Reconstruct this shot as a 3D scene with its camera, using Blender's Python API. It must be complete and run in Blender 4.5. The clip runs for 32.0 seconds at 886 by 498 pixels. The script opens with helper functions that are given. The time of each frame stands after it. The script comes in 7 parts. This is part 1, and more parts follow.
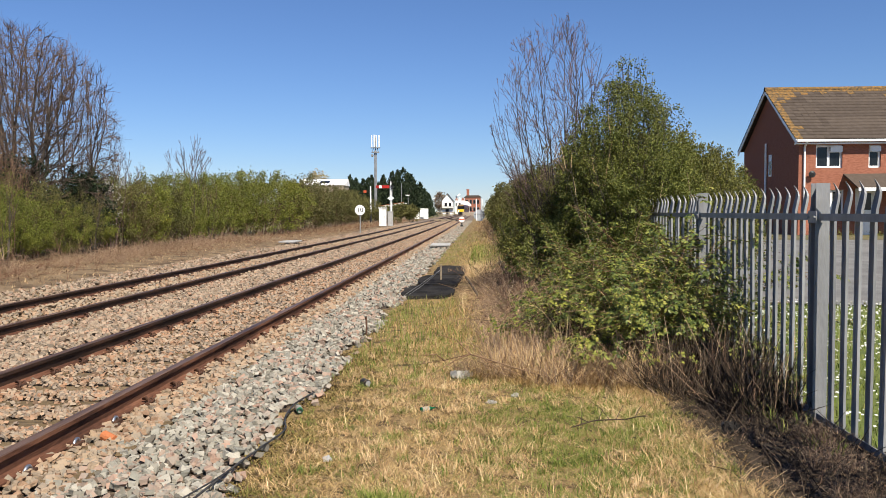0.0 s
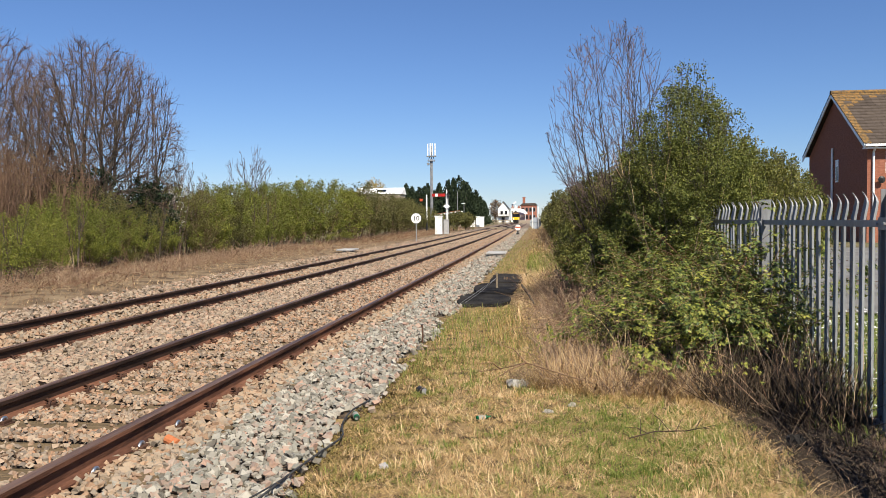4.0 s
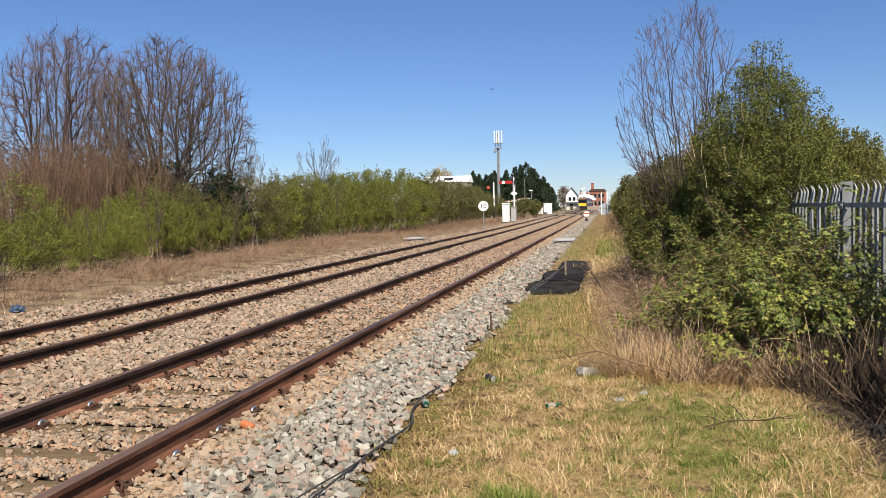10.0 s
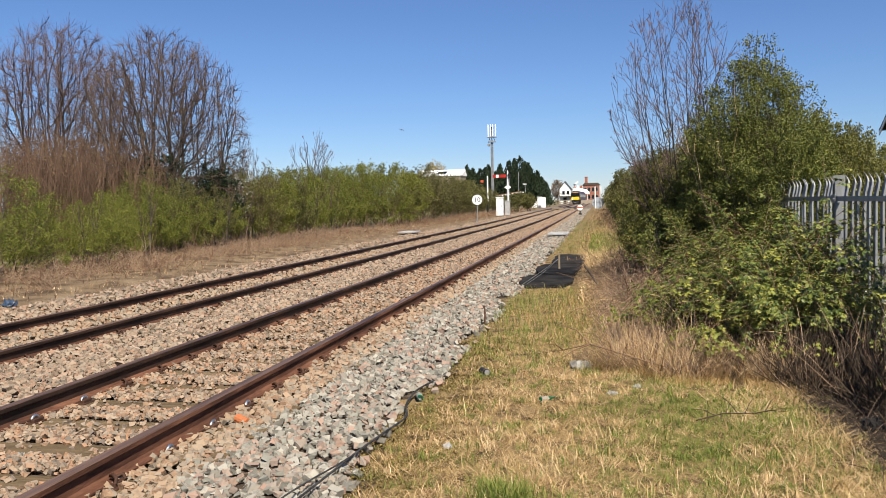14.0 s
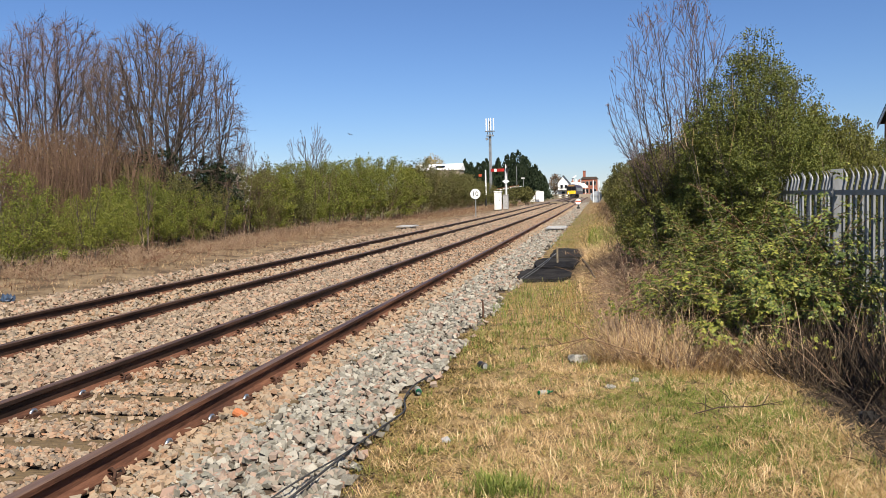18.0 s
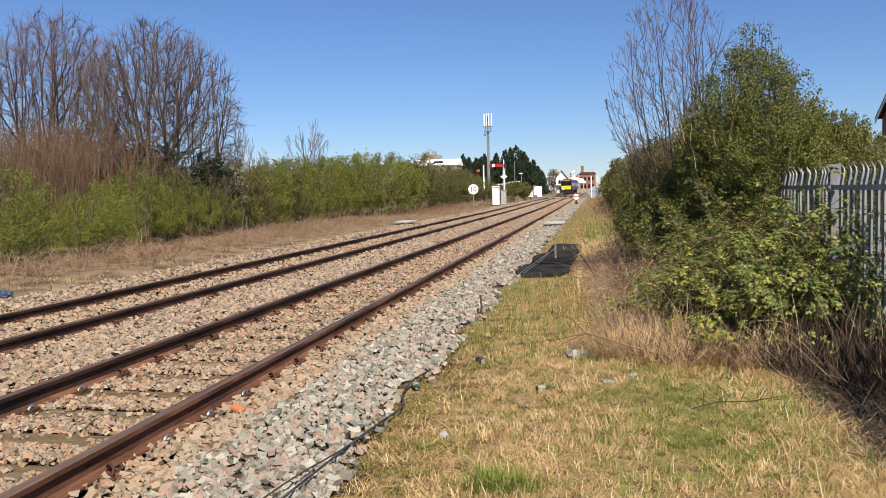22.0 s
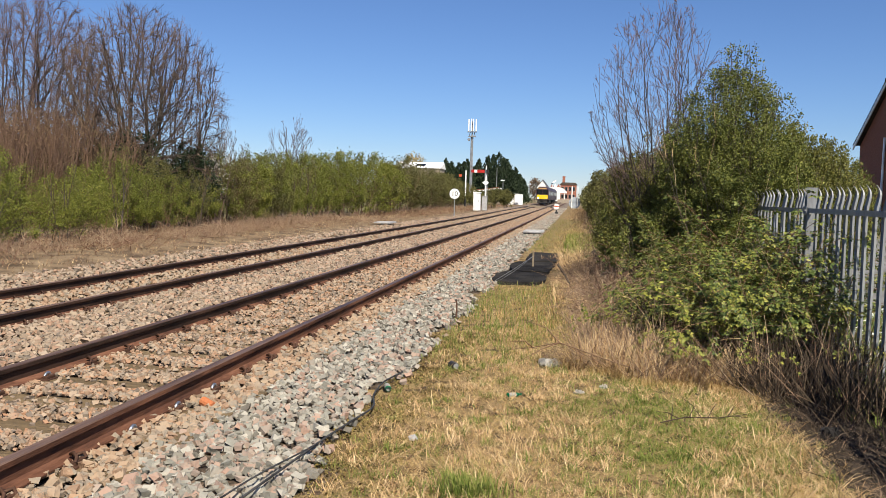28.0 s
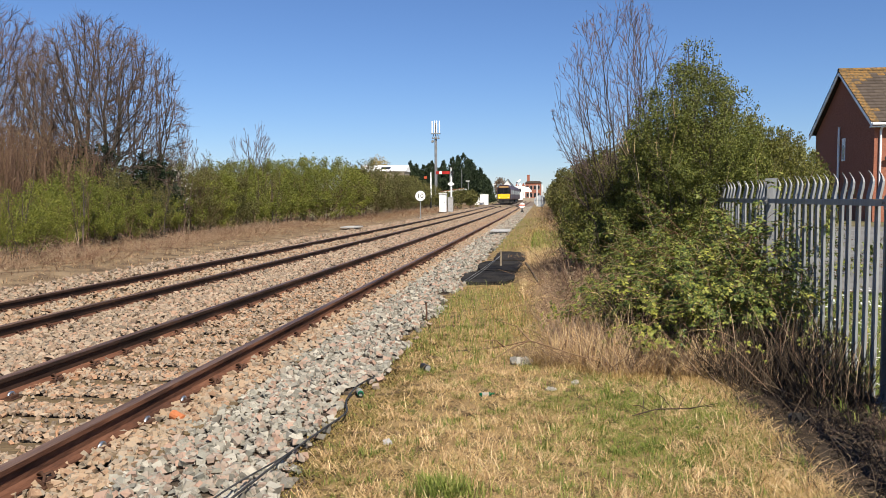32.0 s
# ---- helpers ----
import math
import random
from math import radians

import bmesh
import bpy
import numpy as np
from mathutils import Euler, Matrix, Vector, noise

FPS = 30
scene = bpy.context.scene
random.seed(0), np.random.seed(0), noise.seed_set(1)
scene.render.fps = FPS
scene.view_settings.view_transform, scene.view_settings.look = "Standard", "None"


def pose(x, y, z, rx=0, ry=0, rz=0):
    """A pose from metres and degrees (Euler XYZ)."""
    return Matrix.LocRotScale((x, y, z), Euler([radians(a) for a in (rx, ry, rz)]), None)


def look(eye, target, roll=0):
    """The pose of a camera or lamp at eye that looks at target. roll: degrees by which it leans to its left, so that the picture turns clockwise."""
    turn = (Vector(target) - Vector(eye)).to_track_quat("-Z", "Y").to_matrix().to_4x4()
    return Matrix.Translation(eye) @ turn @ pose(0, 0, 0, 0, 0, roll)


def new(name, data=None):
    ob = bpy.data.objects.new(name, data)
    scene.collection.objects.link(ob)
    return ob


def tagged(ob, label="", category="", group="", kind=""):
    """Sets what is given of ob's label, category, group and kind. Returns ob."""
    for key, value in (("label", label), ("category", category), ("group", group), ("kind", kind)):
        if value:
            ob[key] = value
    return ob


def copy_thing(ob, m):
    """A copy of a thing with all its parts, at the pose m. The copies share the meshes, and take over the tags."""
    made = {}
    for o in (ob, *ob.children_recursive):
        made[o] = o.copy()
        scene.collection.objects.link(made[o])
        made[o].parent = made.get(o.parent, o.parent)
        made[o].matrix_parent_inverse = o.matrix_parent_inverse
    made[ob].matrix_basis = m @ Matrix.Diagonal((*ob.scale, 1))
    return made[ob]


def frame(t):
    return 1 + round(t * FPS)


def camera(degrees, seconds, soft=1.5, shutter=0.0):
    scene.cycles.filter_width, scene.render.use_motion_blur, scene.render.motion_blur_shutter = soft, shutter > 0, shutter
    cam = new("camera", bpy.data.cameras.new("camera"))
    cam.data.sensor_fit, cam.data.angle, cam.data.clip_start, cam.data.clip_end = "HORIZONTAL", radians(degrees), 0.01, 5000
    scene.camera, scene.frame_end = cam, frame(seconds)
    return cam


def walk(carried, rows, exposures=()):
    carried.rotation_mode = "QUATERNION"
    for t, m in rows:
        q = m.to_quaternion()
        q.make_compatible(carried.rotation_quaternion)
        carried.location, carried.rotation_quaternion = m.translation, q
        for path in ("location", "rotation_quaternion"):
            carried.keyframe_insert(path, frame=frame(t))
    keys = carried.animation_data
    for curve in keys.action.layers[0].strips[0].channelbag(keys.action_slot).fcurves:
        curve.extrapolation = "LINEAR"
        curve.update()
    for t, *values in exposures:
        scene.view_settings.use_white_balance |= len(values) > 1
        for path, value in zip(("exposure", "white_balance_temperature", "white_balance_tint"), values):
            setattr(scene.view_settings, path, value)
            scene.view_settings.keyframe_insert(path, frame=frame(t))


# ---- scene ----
cam = camera(57.82, 32.0, soft=0.5)
EYE = 1.55
TURNS = [  # seconds, yaw, pitch, roll
    (0, 2.71, -2.66, 0.25), (0.5, 2.69, -2.85, 0.25), (1, 2.75, -2.91, 0.25), (1.5, 2.76, -3.05, 0.05), (2, 2.55, -3.18, -0.25),
    (2.5, 2.52, -3.20, -0.47), (3, 2.97, -3.15, -0.50), (3.5, 4.23, -2.82, -0.21), (4, 6.70, -2.06, 0.45), (4.5, 9.44, -1.32, 0.95),
    (6.5, 12.50, -1.48, 1.24), (7, 12.24, -1.67, 1.22), (7.5, 12.05, -1.86, 1.25), (8, 11.97, -2.10, 1.30), (8.5, 11.95, -2.28, 1.33),
    (9, 11.87, -2.41, 1.32), (9.5, 11.68, -2.60, 1.28), (10, 11.54, -2.86, 1.24), (10.5, 11.54, -2.96, 1.26), (11, 11.46, -3.01, 1.22),
    (11.5, 11.32, -3.09, 1.23), (12, 11.32, -3.15, 1.25), (12.5, 11.27, -3.19, 1.25), (13, 11.21, -3.22, 1.26), (13.5, 11.17, -3.23, 1.27),
    (14, 11.11, -3.31, 1.26), (14.5, 11.07, -3.45, 1.31), (16.5, 11.07, -3.64, 1.31), (17, 11.10, -3.67, 1.32), (17.5, 11.01, -3.69, 1.33),
    (18, 10.99, -3.73, 1.33), (18.5, 11.11, -3.83, 1.38), (19, 11.11, -3.89, 1.39), (19.5, 10.99, -3.97, 1.40), (20, 10.97, -4.00, 1.38),
    (20.5, 10.96, -3.95, 1.33), (21, 10.89, -3.89, 1.31), (21.5, 10.87, -3.95, 1.35), (22, 10.86, -4.06, 1.39), (22.5, 10.87, -4.12, 1.41),
    (23, 10.81, -4.13, 1.40), (23.5, 10.61, -4.10, 1.36), (24, 10.51, -4.13, 1.39), (24.5, 10.61, -4.21, 1.42), (25, 10.62, -4.22, 1.31),
    (25.5, 10.46, -4.11, 0.42), (26, 10.13, -3.89, -0.91), (26.5, 9.76, -3.61, -1.57), (28.5, 9.06, -3.84, -1.42), (29, 8.61, -3.70, -1.01),
    (29.5, 8.28, -3.55, -0.38), (30, 7.92, -3.31, 0.05), (30.5, 7.54, -3.23, 0.03), (31, 7.30, -3.42, 0.07), (31.5, 7.15, -3.57, 0.21),
    (32, 7.00, -3.65, 0.27),
]
walk(cam, [(t, pose(0, 0, EYE, 0, 0, yaw) @ pose(0, 0, 0, pitch) @ pose(0, 0, 0, 0, roll) @ pose(0, 0, 0, 90))
           for t, yaw, pitch, roll in TURNS], exposures=[(0, 0.79), (32, 0.79)])

# ---- light ----
SUN_TO = Vector((0.45, -0.77, 1.0)).normalized()
scene.world = bpy.data.worlds.new("sky")
scene.world.use_nodes = True
wn = scene.world.node_tree
sky = wn.nodes.new("ShaderNodeTexSky")
sky.sky_type, sky.sun_disc = "NISHITA", False
sky.sun_elevation, sky.sun_rotation = math.asin(SUN_TO.z), math.atan2(SUN_TO.x, SUN_TO.y)
sky.air_density, sky.dust_density, sky.ozone_density = 1.2, 0.0, 10.0
sky.altitude = 1500
blue = wn.nodes.new("ShaderNodeMix")
blue.data_type, blue.blend_type = "RGBA", "MULTIPLY"
blue.inputs[0].default_value = 1.0
blue.inputs[7].default_value = (1.0, 0.97, 1.05, 1)
wn.links.new(sky.outputs[0], blue.inputs[6])
wn.links.new(blue.outputs[2], wn.nodes["Background"].inputs[0])
wn.nodes["Background"].inputs[1].default_value = 0.061
sun = new("sun", bpy.data.lights.new("sun", "SUN"))
sun.data.energy, sun.data.angle, sun.data.color = 5.0, radians(0.55), (1.0, 0.915, 0.775)
sun.matrix_world = look(SUN_TO * 50, (0, 0, 0))


# ---- materials ----
def material(name, colours, scale=3.0, rough=0.8, metal=0.0, bump=0.3, bump_scale=40.0, island=0.0, piece=0.0,
             translucent=0.0, spec=0.3, stretch=(1, 1, 1), glow=0.0, coat=0.0):
    """Colours run along a ramp that two sizes of noise (and, if asked, a random value per island or per piece) walk through."""
    m = bpy.data.materials.new(name)
    m.use_nodes = True
    nt = m.node_tree
    n, link = nt.nodes, nt.links.new
    b = n["Principled BSDF"]
    geo = n.new("ShaderNodeNewGeometry")
    mp = n.new("ShaderNodeMapping")
    mp.inputs["Scale"].default_value = stretch
    link(geo.outputs["Position"], mp.inputs[0])
    big, small = n.new("ShaderNodeTexNoise"), n.new("ShaderNodeTexNoise")
    big.inputs["Scale"].default_value, small.inputs["Scale"].default_value = scale, scale * 9
    big.inputs["Detail"].default_value, small.inputs["Detail"].default_value = 4, 3
    for node in (big, small):
        link(mp.outputs[0], node.inputs["Vector"])
    mix = n.new("ShaderNodeMath")
    mix.operation = "MULTIPLY_ADD"
    mix.inputs[1].default_value = 0.45
    link(small.outputs[0], mix.inputs[0])
    sub = n.new("ShaderNodeMath")
    sub.operation = "MULTIPLY_ADD"
    sub.inputs[1].default_value, sub.inputs[2].default_value = 1.3, -0.38
    link(big.outputs[0], sub.inputs[0])
    link(sub.outputs[0], mix.inputs[2])
    value = mix.outputs[0]
    for amount, node, slot in ((island, geo, "Random Per Island"), (piece, None, "Random")):
        if amount:
            node = node or n.new("ShaderNodeObjectInfo")
            blend = n.new("ShaderNodeMix")
            blend.inputs[0].default_value = amount
            link(value, blend.inputs[2])
            link(node.outputs[slot], blend.inputs[3])
            value = blend.outputs[0]
    ramp = n.new("ShaderNodeValToRGB")
    el = ramp.color_ramp.elements
    while len(el) < len(colours):
        el.new(0.5)
    for i, c in enumerate(colours):
        lo, hi = (0.03, 0.97) if island or piece else (0.28, 0.72)
        el[i].position = lo + (hi - lo) * i / max(1, len(colours) - 1)
        el[i].color = (*c, 1)
    link(value, ramp.inputs[0])
    link(ramp.outputs[0], b.inputs["Base Color"])
    b.inputs["Roughness"].default_value, b.inputs["Metallic"].default_value = rough, metal
    b.inputs["Specular IOR Level"].default_value = spec
    b.inputs["Coat Weight"].default_value = coat
    if bump:
        fine = n.new("ShaderNodeTexNoise")
        fine.inputs["Scale"].default_value, fine.inputs["Detail"].default_value = bump_scale, 4
        link(mp.outputs[0], fine.inputs["Vector"])
        bp = n.new("ShaderNodeBump")
        bp.inputs["Strength"].default_value, bp.inputs["Distance"].default_value = bump, 1.0 / bump_scale
        link(fine.outputs[0], bp.inputs["Height"])
        link(bp.outputs[0], b.inputs["Normal"])
    if translucent:
        tr = n.new("ShaderNodeBsdfTranslucent")
        link(ramp.outputs[0], tr.inputs["Color"])
        ms = n.new("ShaderNodeMixShader")
        ms.inputs[0].default_value = translucent
        link(b.outputs[0], ms.inputs[1])
        link(tr.outputs[0], ms.inputs[2])
        link(ms.outputs[0], n["Material Output"].inputs[0])
    if glow:
        b.inputs["Emission Color"].default_value = (*colours[-1], 1)
        b.inputs["Emission Strength"].default_value = glow
    return m


BALLAST_BED = material("ballast_bed", [(0.058, 0.042, 0.031), (0.168, 0.129, 0.097), (0.258, 0.207, 0.162)], 9, 0.9, bump=1.0, bump_scale=22)
# bed colour darkened to stand in for the shade between the stones
BED_NEAR = material("gap_shade_ballast_bed", [(0.03, 0.021, 0.014), (0.076, 0.053, 0.036), (0.152, 0.112, 0.078)], 9, 0.95, bump=1.0, bump_scale=22)
STONE_GREY = material("ballast_stone_grey", [(0.069, 0.052, 0.039), (0.172, 0.163, 0.133), (0.258, 0.237, 0.198), (0.31, 0.202, 0.15), (0.189, 0.185, 0.155), (0.353, 0.327, 0.275), (0.232, 0.224, 0.189)], 8, 0.85, bump=0.4, bump_scale=60, island=0.8)
STONE_RUST = material("ballast_stone_rusty", [(0.093, 0.05, 0.03), (0.268, 0.171, 0.107), (0.294, 0.221, 0.15), (0.208, 0.174, 0.134), (0.321, 0.234, 0.16), (0.308, 0.174, 0.097)], 8, 0.88, bump=0.4, bump_scale=60, island=0.7)
STONE_BED = material("ballast_stone_between_rails", [(0.053, 0.03, 0.02), (0.255, 0.167, 0.106), (0.308, 0.242, 0.176), (0.132, 0.106, 0.084), (0.326, 0.246, 0.176), (0.299, 0.163, 0.092), (0.264, 0.229, 0.185)], 8, 0.88, bump=0.4, bump_scale=60, island=0.8)
STONE_TAN = material("ballast_stone_tan", [(0.056, 0.037, 0.026), (0.232, 0.168, 0.116), (0.292, 0.228, 0.163), (0.138, 0.112, 0.086), (0.335, 0.262, 0.194), (0.284, 0.172, 0.112), (0.232, 0.202, 0.163)], 8, 0.88, bump=0.4, bump_scale=60, island=0.8)
RUST = material("rusty_rail_steel", [(0.039, 0.017, 0.011), (0.101, 0.043, 0.025), (0.179, 0.082, 0.048)], 5, 0.75, metal=0.1, bump=0.3, bump_scale=90, stretch=(1, 0.2, 1))
RAIL_HEAD = material("dull_rail_head", [(0.06, 0.036, 0.028), (0.12, 0.074, 0.055), (0.20, 0.125, 0.09)], 4, 0.5, metal=0.35, bump=0.1, bump_scale=80, stretch=(3, 0.12, 1))
# rust darkened to paint the shadow under the rail head
RAIL_WEB = material("head_shaded_rail_web", [(0.016, 0.010, 0.008), (0.036, 0.020, 0.014), (0.07, 0.038, 0.026)], 5, 0.6, metal=0.1, bump=0.25, bump_scale=90, stretch=(1, 0.2, 1))
CLIP_RUST = material("rusty_clip", [(0.046, 0.023, 0.015), (0.099, 0.049, 0.03)], 20, 0.7, metal=0.2, bump=0.3, piece=0.5)
CLIP_STEEL = material("bare_steel_clip", [(0.35, 0.38, 0.42), (0.55, 0.58, 0.62)], 20, 0.35, metal=0.9, bump=0.1)
TIMBER = material("weathered_sleeper_timber", [(0.053, 0.036, 0.018), (0.137, 0.095, 0.05), (0.228, 0.163, 0.091)], 5, 0.9, bump=0.7, bump_scale=30, piece=0.3, stretch=(0.25, 3, 3))
CONCRETE = material("stained_concrete", [(0.182, 0.144, 0.106), (0.319, 0.266, 0.205), (0.418, 0.38, 0.319)], 4, 0.9, bump=0.4, piece=0.4)
EARTH_GRASS = material("mown_grass_earth", [(0.038, 0.024, 0.011), (0.129, 0.084, 0.036), (0.289, 0.201, 0.091), (0.106, 0.087, 0.03)], 5.0, 0.95, bump=1.0, bump_scale=70)
# brown soil, its colour lowered further to paint in fence and bramble shade
EARTH_SOIL = material("shade_darkened_soil", [(0.015, 0.011, 0.007), (0.034, 0.025, 0.017), (0.071, 0.052, 0.035)], 5, 0.95, bump=0.6, bump_scale=60)
EARTH_CESS = material("dry_cess_earth", [(0.074, 0.048, 0.028), (0.164, 0.115, 0.067), (0.241, 0.18, 0.11)], 1.6, 0.95, bump=0.9, bump_scale=40)
EARTH_FAR = material("rough_grass_earth", [(0.067, 0.06, 0.026), (0.147, 0.121, 0.06), (0.107, 0.114, 0.04)], 0.4, 0.95, bump=0.8, bump_scale=20)
LAWN = material("daisy_lawn_earth", [(0.068, 0.093, 0.021), (0.137, 0.161, 0.041)], 2, 0.9, bump=0.8, bump_scale=60)
ASPHALT = material("grey_asphalt", [(0.114, 0.112, 0.11), (0.182, 0.179, 0.175)], 1.5, 0.9, bump=0.5, bump_scale=120)
STRAW = material("dry_straw_grass", [(0.171, 0.096, 0.036), (0.386, 0.250, 0.097), (0.531, 0.379, 0.168), (0.651, 0.516, 0.281)], 1.5, 0.8, bump=0, island=0.7, translucent=0.25)
GRASS = material("fresh_grass_blades", [(0.061, 0.095, 0.015), (0.141, 0.194, 0.032), (0.236, 0.262, 0.057), (0.365, 0.327, 0.129)], 1.5, 0.7, bump=0, island=0.7, translucent=0.3)
REED = material("dead_bramble_stems", [(0.067, 0.033, 0.02), (0.16, 0.08, 0.047), (0.241, 0.16, 0.093), (0.308, 0.241, 0.16)], 2, 0.85, bump=0, island=0.75)
# dead stem brown taken down to carry understory shade in the colour
DEAD_DARK = material("shade_dark_dead_stems", [(0.015, 0.010, 0.006), (0.037, 0.024, 0.015), (0.063, 0.044, 0.029), (0.135, 0.099, 0.063)], 2, 0.85, bump=0, island=0.75)
STALK = material("blond_dead_stalks", [(0.246, 0.140, 0.066), (0.438, 0.286, 0.142), (0.579, 0.413, 0.222), (0.701, 0.562, 0.337)], 2, 0.85, bump=0, island=0.75)
DEAD_CANE = material("dead_bramble_canes", [(0.087, 0.05, 0.033), (0.201, 0.124, 0.08), (0.308, 0.214, 0.141), (0.401, 0.308, 0.214)], 2, 0.85, bump=0, island=0.8)
DEAD_LEAF = material("dead_bramble_leaves", [(0.068, 0.042, 0.027), (0.152, 0.091, 0.057), (0.243, 0.16, 0.099), (0.304, 0.22, 0.137)], 1.5, 0.85, bump=0, island=0.7)
MOSS = material("brown_green_moss", [(0.068, 0.042, 0.017), (0.125, 0.084, 0.029), (0.152, 0.122, 0.034), (0.213, 0.137, 0.053)], 2, 0.9, bump=0, island=0.6)
BUD_RED = material("reddish_buds", [(0.061, 0.038, 0.024), (0.129, 0.08, 0.049), (0.182, 0.118, 0.068), (0.144, 0.122, 0.046)], 1.0, 0.8, bump=0, island=0.6, translucent=0.2)
BLOSSOM = material("white_blossom", [(0.319, 0.304, 0.251), (0.471, 0.456, 0.395)], 2, 0.8, bump=0, island=0.6, translucent=0.2)
BARK = material("grey_brown_bark", [(0.029, 0.022, 0.016), (0.062, 0.049, 0.039), (0.098, 0.08, 0.062)], 6, 0.9, bump=0.6, bump_scale=50)
TWIG = material("reddish_bare_twigs", [(0.057, 0.038, 0.033), (0.121, 0.079, 0.07), (0.187, 0.13, 0.117)], 2, 0.85, bump=0, island=0.6)
TWIG_GREY = material("brown_bare_twigs", [(0.045, 0.03, 0.022), (0.098, 0.066, 0.049), (0.165, 0.118, 0.088)], 2, 0.85, bump=0, island=0.6)
TWIG_RED = material("red_brown_stems", [(0.065, 0.036, 0.024), (0.137, 0.08, 0.054), (0.202, 0.134, 0.094)], 2, 0.85, bump=0, island=0.6)
LEAF_SPRING = material("spring_green_leaves", [(0.035, 0.045, 0.008), (0.104, 0.120, 0.017), (0.173, 0.183, 0.027), (0.257, 0.246, 0.042)], 0.5, 0.6, bump=0, island=0.6, piece=0.22, translucent=0.22)
LEAF_OLIVE = material("olive_budding_leaves", [(0.04, 0.038, 0.013), (0.085, 0.083, 0.023), (0.127, 0.121, 0.033), (0.176, 0.16, 0.049)], 0.5, 0.65, bump=0, island=0.6, piece=0.22, translucent=0.22)
LEAF_DARK = material("glossy_green_leaves", [(0.03, 0.043, 0.01), (0.085, 0.101, 0.02), (0.146, 0.157, 0.03), (0.245, 0.235, 0.058)], 1.2, 0.6, bump=0, island=0.65, translucent=0.14, spec=0.25)
LEAF_FENCE = material("olive_green_small_leaves", [(0.037, 0.041, 0.011), (0.089, 0.095, 0.018), (0.149, 0.144, 0.029), (0.222, 0.196, 0.056)], 1.2, 0.6, bump=0, island=0.65, translucent=0.14, spec=0.25)
BUD_PINK = material("pink_brown_buds", [(0.152, 0.084, 0.068), (0.258, 0.16, 0.129), (0.334, 0.243, 0.19)], 1.0, 0.7, bump=0, island=0.6, translucent=0.2)
LEAF_BRAMBLE = material("bramble_leaves", [(0.038, 0.046, 0.010), (0.113, 0.131, 0.024), (0.233, 0.237, 0.041), (0.391, 0.346, 0.083)], 1.5, 0.55, bump=0, island=0.7, translucent=0.14, spec=0.25)
LEAF_BRAMBLE_DEEP = material("deep_bramble_leaves", [(0.027, 0.041, 0.010), (0.067, 0.097, 0.018), (0.148, 0.168, 0.027), (0.310, 0.289, 0.067)], 1.5, 0.5, bump=0, island=0.7, translucent=0.14, spec=0.35)
LEAF_CONIFER = material("dark_conifer_sprays", [(0.009, 0.016, 0.008), (0.018, 0.031, 0.012), (0.032, 0.049, 0.019)], 0.6, 0.75, bump=0, island=0.6, translucent=0.1)
GALV = material("galvanised_steel", [(0.152, 0.156, 0.164), (0.256, 0.26, 0.268), (0.384, 0.388, 0.392)], 5, 0.5, metal=0.35, bump=0.15, piece=0.3, stretch=(1, 1, 0.3))
WHITE = material("white_paint", [(0.62, 0.62, 0.60), (0.80, 0.80, 0.78), (0.84, 0.84, 0.82)], 3, 0.5, bump=0.1)
BLACK = material("black_paint", [(0.014, 0.014, 0.015), (0.03, 0.03, 0.03)], 3, 0.5, bump=0.1)
RED = material("red_enamel", [(0.319, 0.017, 0.014), (0.418, 0.027, 0.019)], 3, 0.4, bump=0.05)
ORANGE_RED = material("orange_red_paint", [(0.456, 0.076, 0.03), (0.532, 0.114, 0.046)], 3, 0.5, bump=0.05)
GREY_STEEL = material("grey_painted_steel", [(0.19, 0.198, 0.205), (0.289, 0.296, 0.304)], 2, 0.5, metal=0.3, bump=0.1)
SIGN_BACK = material("aluminium_sign_back", [(0.319, 0.357, 0.395), (0.441, 0.471, 0.502)], 3, 0.45, metal=0.4, bump=0.05)
BRICK = material("red_brick", [(0.233, 0.088, 0.053), (0.283, 0.11, 0.068), (0.318, 0.131, 0.084)], 6, 0.9, bump=0.5, bump_scale=25, stretch=(1, 1, 3))
BRICK_ST = material("station_brick", [(0.228, 0.084, 0.053), (0.319, 0.122, 0.076)], 4, 0.9, bump=0.3)
ROOF_TILE = material("brown_roof_tiles", [(0.041, 0.03, 0.023), (0.068, 0.052, 0.041), (0.095, 0.074, 0.059)], 5, 0.9, bump=0.5, piece=0.35)
LICHEN = material("lichened_roof_tiles", [(0.068, 0.052, 0.038), (0.152, 0.095, 0.038), (0.274, 0.141, 0.038)], 9, 0.9, bump=0.5, bump_scale=30)
GLASS = material("dark_window_glass", [(0.008, 0.009, 0.011), (0.016, 0.018, 0.02)], 2, 0.06, bump=0, spec=0.35)
UPVC = material("white_plastic_trim", [(0.74, 0.74, 0.73), (0.83, 0.83, 0.82)], 2, 0.35, bump=0)
TRAIN_DARK = material("dark_purple_train_paint", [(0.03, 0.015, 0.024), (0.053, 0.027, 0.038)], 1, 0.55, bump=0, coat=0.05)
TRAIN_YELLOW = material("warning_yellow_paint", [(0.64, 0.448, 0.016), (0.688, 0.496, 0.024)], 1, 0.4, bump=0)
TRAIN_ORANGE = material("faded_orange_paint", [(0.304, 0.182, 0.061), (0.365, 0.228, 0.091)], 1, 0.5, bump=0)
UNDERFRAME = material("dirty_underframe", [(0.018, 0.016, 0.015), (0.045, 0.04, 0.036)], 2, 0.8, bump=0.2)
